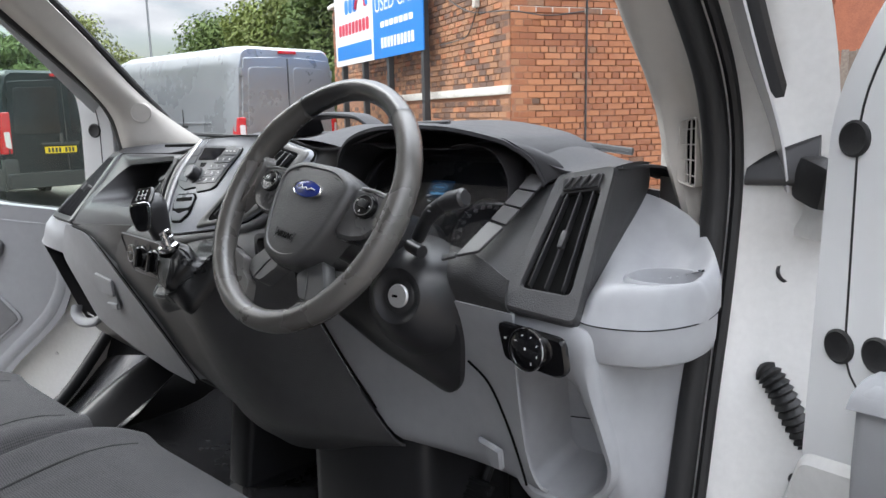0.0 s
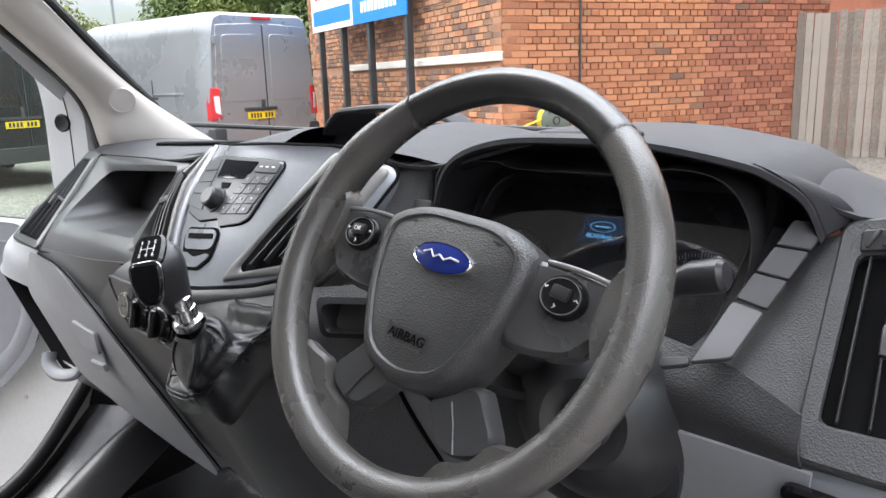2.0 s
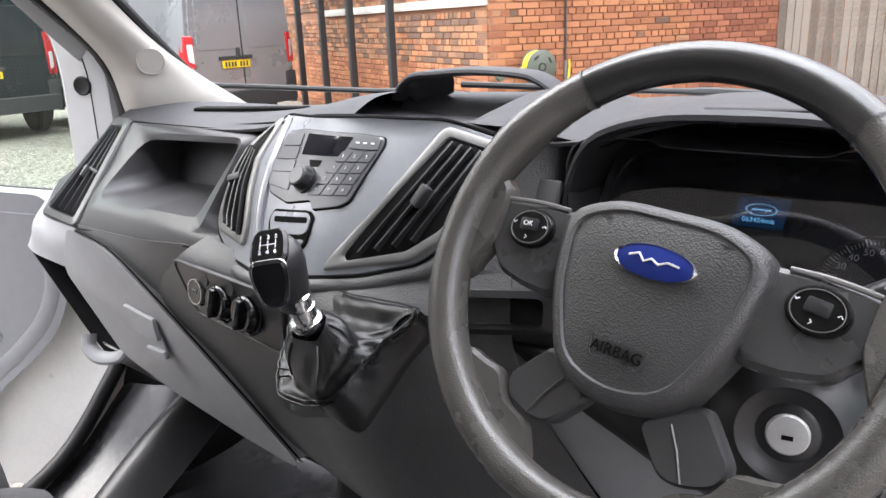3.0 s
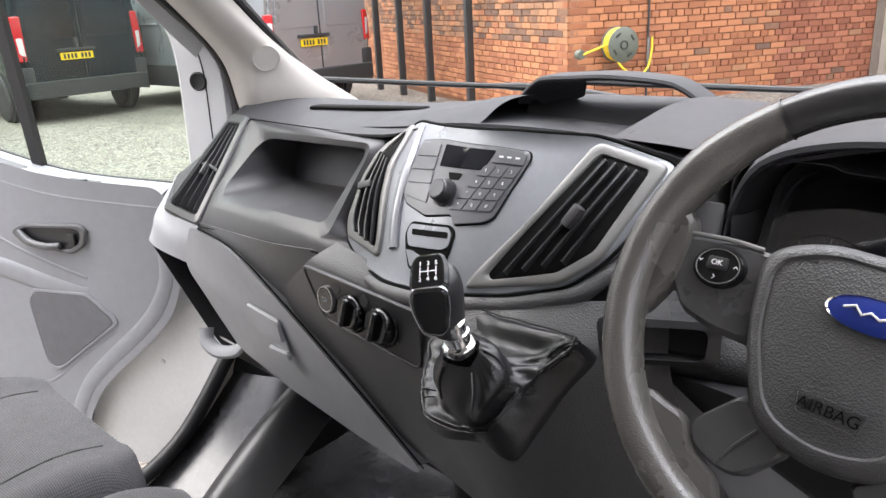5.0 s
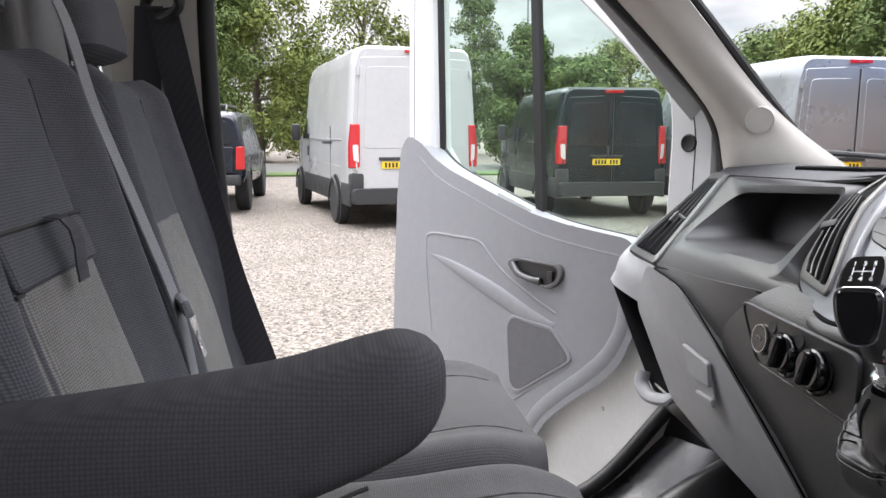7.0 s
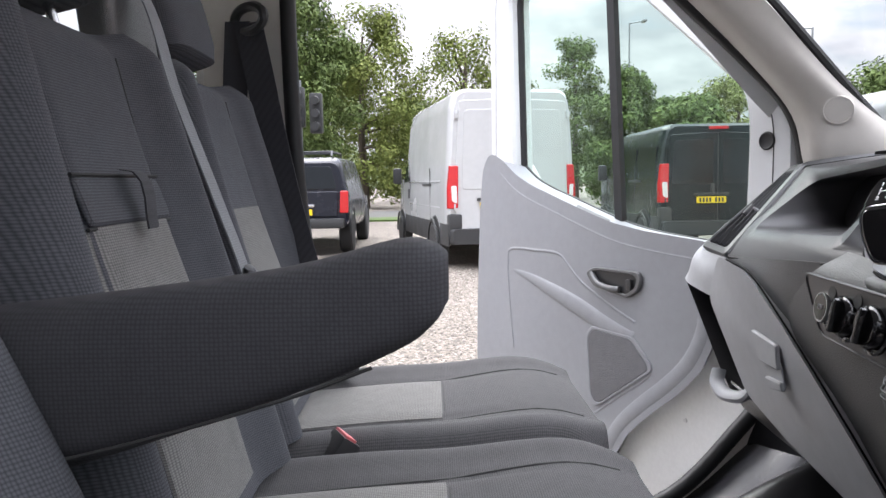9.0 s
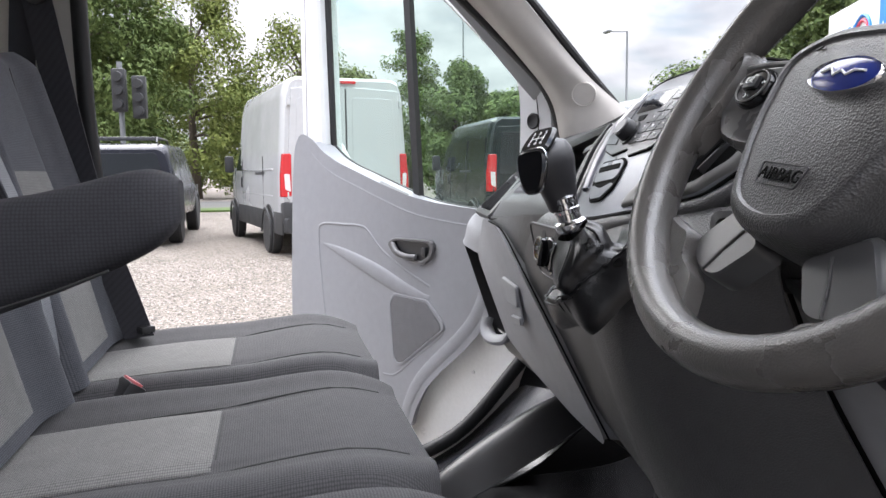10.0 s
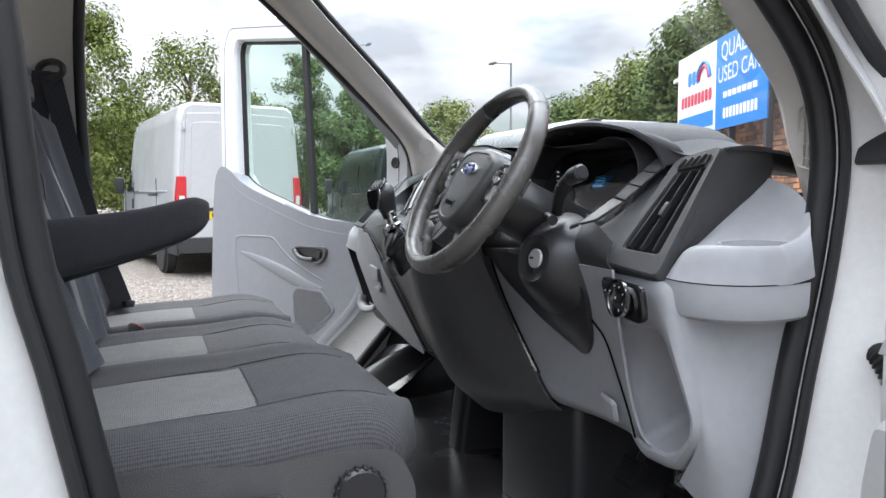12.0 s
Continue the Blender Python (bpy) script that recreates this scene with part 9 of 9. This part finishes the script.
def make_pickup(at, turn):
    v = thing("pickup_truck", (0, 0, 0), "dark navy pickup truck with a canopy and roof rails", "pickup truck")
    hw, L = 0.92, 5.2

    def sec(y, zt, zb, s=1.0, tw=0.84, belt=1.05):
        pts = [(hw * s * 0.95, zb), (hw * s, zb + 0.2), (hw * s, belt), (hw * s * (tw + 0.05), zt - 0.2), (hw * s * tw, zt - 0.06), (hw * s * (tw - 0.12), zt)]
        return rpoly([V(x, y, z) for x, z in pts] + [V(-x, y, z) for x, z in reversed(pts)], 0.06, 3)

    part("body", loft(B(), [sec(0.0, 1.68, 0.62, 0.97), sec(0.06, 1.74, 0.52), sec(0.4, 1.80, 0.50), sec(2.9, 1.82, 0.45), sec(3.3, 1.70, 0.45), sec(3.9, 1.20, 0.45, tw=0.9), sec(5.0, 1.02, 0.5, 0.95, 0.88), sec(L, 0.85, 0.55, 0.88)], True, True, True), VNAVY, v)
    part("rear_window", plate(B(), [V(x, 0.005 + 0.03 * (z - 1.2), z) for x, z in ((-0.72, 1.22), (0.72, 1.22), (0.62, 1.62), (-0.62, 1.62))], 0.02, 0.06, 0.004, (0, -1, 0)), VGLASS, v)
    part("tailgate", plate(B(), [V(x, 0.0, z) for x, z in ((-0.72, 0.72), (0.72, 0.72), (0.74, 1.17), (-0.74, 1.17))], 0.025, 0.05, 0.01, (0, -1, 0)), VNAVY, v)
    part("badge", lathe(B(), pose(0, -0.03, 1.03, 90), [(0.055, -0.006), (0.055, 0.006), (0.045, 0.008), (0.04, 0.003), (0, 0.003)], 24), CHROME, v)
    part("bumper", box(B(), pose(0, -0.06, 0.60), (1.7, 0.20, 0.18), 0.05), BUMPER, v)
    part("chrome_strip", box(B(), pose(0, -0.04, 0.92), (0.6, 0.03, 0.05), 0.01), CHROME, v)
    pl = part("number_plate", plate(B(), [V(x, -0.03, 0.80 + z) for x, z in ((-0.26, -0.055), (0.26, -0.055), (0.26, 0.055), (-0.26, 0.055))], 0.012, 0.01, 0.002, (0, -1, 0)), PLATEY, v)
    for k in range(7):
        part("bar", box(B(), pose(-0.19 + 0.06 * k, -0.0435, 0.80), (0.036, 0.002, 0.07)), BUMPER, pl)
    for s in (-1, 1):
        part("tail_lamp", plate(B(), [V(s * 0.76, -0.01, 0.78), V(s * 0.92, 0.03, 0.78), V(s * 0.92, 0.03, 1.18), V(s * 0.78, -0.01, 1.18)], 0.03, 0.03, 0.01, (0, -1, 0)), REDL, v)
        part("roof_rail", tube(B(), [(s * 0.62, 0.15, 1.80), (s * 0.62, 0.25, 1.89), (s * 0.62, 1.6, 1.90), (s * 0.62, 1.7, 1.82)], 0.018, 8), STEEL, v)
        for y in (0.85, 4.2):
            wheel_at(v, s * 0.80, y, 0.38, 0.25)
    for k in range(3):
        part("roof_bar", tube(B(), [(-0.62, 0.4 + 0.5 * k, 1.90), (0.62, 0.4 + 0.5 * k, 1.90)], 0.015, 8), STEEL, v)
    v.matrix_world = Matrix.Translation(at) @ pose(0, 0, 0, 0, 0, turn) @ Matrix.Diagonal((1.05, 1.05, 1.08, 1))


make_pickup((-13.95, -2.98, 0), 90)

# ---- street furniture ----
def lamp_post(at, h, arm=(0.8, 0)):
    p = thing("street_lamp", at, "slim grey street lamp post", "street lamp", "street lamps")
    x, y, z = at
    part("column", tube(B(), [(x, y, z), (x, y, z + 1.2), (x, y, z + 1.25), (x, y, z + h)], [0.09, 0.09, 0.06, 0.045], 10), GALV, p)
    part("arm", tube(B(), [(x, y, z + h - 0.03), (x + arm[0], y + arm[1], z + h + 0.03)], 0.03, 8), GALV, p)
    part("lantern", box(B(), pose(x + arm[0], y + arm[1], z + h + 0.02), (0.55, 0.22, 0.10), 0.03), GALV, p)


def polar(az, d, z=0.0):
    return (1.1 + d * math.sin(radians(az)), -0.45 + d * math.cos(radians(az)), z)


lamp_post(polar(-63.3, 36), 7.6, (-0.45, -0.75))
lamp_post(polar(-60.0, 60), 8.0, (-0.45, -0.75))
lamp_post(polar(-75.2, 44), 10.0, (0.4, 0.7))
lamp_post(polar(-52.0, 70), 8.0, (0.4, 0.7))
tlp = thing("traffic_light", polar(-99.3, 19), "black traffic light heads on a grey pole", "traffic light")
tx, ty_, _ = polar(-99.3, 19)
part("pole", tube(B(), [(tx, ty_, 0), (tx, ty_, 3.9)], 0.06, 10), GALV, tlp)
for k, dy in enumerate((0.0, 0.42)):
    hd_ = part("signal_head", box(B(), pose(tx + 0.12, ty_ + dy, 3.25 - 0.15 * k), (0.26, 0.30, 0.95), 0.04), BUMPER, tlp)
    for j in range(3):
        part("visor", tube(B(), [(tx + 0.20, ty_ + dy, 3.55 - 0.30 * j - 0.15 * k), (tx + 0.42, ty_ + dy, 3.53 - 0.30 * j - 0.15 * k)], [0.11, 0.10], 12), BUMPER, hd_)

# ---- trees and far distance ----
BARK = material("bark", (0.07, 0.055, 0.04), 0.9, vary=0.3, bump=0.8, bump_scale=30)
LEAF = [material("leaves_" + n_, c, 0.65, vary=0.3, vary_scale=0.5, color2=c2, per_piece=0.22, spec=0.12) for n_, c, c2 in (("deep", (0.062, 0.098, 0.030), (0.130, 0.170, 0.055)), ("olive", (0.088, 0.120, 0.030), (0.180, 0.205, 0.058)), ("light", (0.11, 0.135, 0.045), (0.22, 0.245, 0.09)))]


def make_tree(at, h, r, seed, leaf, trunk=0.3, n_leaf=9000, size=0.24, low=0.25):
    rg_ = random.Random(seed)
    x, y, z = at
    t = thing("tree", at, "leafy broad-crowned street tree", "tree", "trees")
    bm = B()
    tp = [V(x, y, z), V(x + 0.05, y, z + h * 0.18), V(x + rg_.uniform(-.2, .2), y + rg_.uniform(-.2, .2), z + h * 0.45), V(x + rg_.uniform(-.3, .3), y + rg_.uniform(-.3, .3), z + h * 0.85)]
    tube(bm, spline(tp, 4), [trunk * (1 - 0.85 * i / 12) for i in range(13)], 8)
    clumps = []
    for k in range(84):
        a, e = rg_.uniform(0, 2 * math.pi), rg_.random()
        zz = z + h * (low + (1 - low) * (0.08 + 0.85 * e))
        prof = math.sin(math.pi * (0.18 + 0.72 * e)) ** 0.8
        rad = r * prof * rg_.uniform(0.35, 0.95)
        c = V(x + rad * math.cos(a), y + rad * math.sin(a), zz)
        clumps.append((c, r * rg_.uniform(0.20, 0.36)))
        if k < 12:
            base = tp[1].lerp(tp[3], min(0.95, max(0.05, e * 0.8)))
            tube(bm, spline([base, base.lerp(c, 0.5) + V(0, 0, 0.2), c], 3), [trunk * 0.28, trunk * 0.24, trunk * 0.2, trunk * 0.15, trunk * 0.12, trunk * 0.08, trunk * 0.05], 5)
    part("trunk", bm, BARK, t)
    verts, faces = [], []
    for k in range(n_leaf):
        c, cr = clumps[k % len(clumps)]
        d = V(rg_.gauss(0, 1), rg_.gauss(0, 1), rg_.gauss(0, 0.75)).normalized() * cr * (rg_.random() ** 0.35)
        p = c + d
        nn_ = (d.normalized() + V(rg_.gauss(0, .35), rg_.gauss(0, .35), rg_.gauss(0.35, .35))).normalized()
        a_ = nn_.cross(V(rg_.gauss(0, 1), rg_.gauss(0, 1), rg_.gauss(0, 1))).normalized()
        b_ = nn_.cross(a_)
        s = size * rg_.uniform(0.5, 1.25)
        i0 = len(verts)
        verts += [tuple(p - a_ * s), tuple(p - b_ * s * 0.5 + nn_ * s * 0.15), tuple(p + a_ * s), tuple(p + b_ * s * 0.5 + nn_ * s * 0.15)]
        faces.append((i0, i0 + 1, i0 + 2, i0 + 3))
    me = bpy.data.meshes.new("crown")
    me.from_pydata(verts, [], faces)
    me.materials.append(leaf)
    ob = new("crown", me)
    ob.parent = t
    ob.matrix_parent_inverse = t.matrix_world.inverted()
    return t


TREES = [(-104, 28, 10.5, 3.3, 0), (-99.6, 32, 10.4, 2.7, 0), (-97.6, 52, 9.0, 3.4, 0), (-94.9, 44, 11.4, 3.9, 1), (-91.2, 60, 8.6, 3.4, 0), (-87.4, 50, 11.4, 3.8, 1), (-84, 52, 8.6, 2.6, 1), (-81.6, 54, 7.9, 2.0, 0), (-79.1, 60, 12.8, 2.9, 0), (-75.7, 36, 6.5, 1.9, 0), (-73.2, 38, 5.4, 1.5, 0), (-71.0, 27, 4.2, 1.4, 0), (-67.8, 56, 8.4, 3.6, 2), (-70.5, 34, 4.6, 1.8, 2), (-64.5, 70, 6.5, 3.4, 2), (-57.5, 40, 6.4, 3.6, 0), (-54.5, 34, 6.6, 3.2, 1), (-52.0, 30, 6.6, 2.8, 1), (-49.5, 26, 6.6, 2.6, 0), (-47, 24, 7.4, 2.8, 0), (-44.5, 22, 7.6, 2.4, 0), (-72.5, 70, 7.0, 3.4, 2)]
for k, (az, d, h, r, lf) in enumerate(TREES):
    make_tree(polar(az, d), h, r, 100 + k, LEAF[lf], 0.25 + 0.01 * h, (34000 if d < 34 else 24000) if d < 45 else 12000, 0.06 + d * 0.0015, 0.10 if az > -72 else 0.0)
# wooded ridge on the skyline
RIDGE = material("far_woods", (0.05, 0.075, 0.035), 0.95, vary=0.4, vary_scale=0.05, color2=(0.12, 0.15, 0.07), bump=0.8, bump_scale=0.5)
bm = B()
rows = []
for i in range(121):
    az = radians(-125 + 130 * i / 120)
    hh = 16 + 9 * math.sin(i * 0.11) + 5 * math.sin(i * 0.31 + 1) + 2.4 * math.sin(i * 1.7) + 1.5 * math.sin(i * 3.1)
    rows.append([V(dd * math.sin(az), dd * math.cos(az), zz) for dd, zz in ((300, -1), (330, hh * 0.55), (380, hh), (460, hh * 0.8))])
loft(bm, rows, False)
one("backdrop", bm, RIDGE, "low wooded ridge on the skyline", "ridge", kind="structure")

# ---- single bricks of the orange wall, nearest the yard ----
for mt, bl, m in single_list:
    ob = new("brick", brick_mesh(mt, bl))
    ob.parent = right_wall
    ob.matrix_basis = m
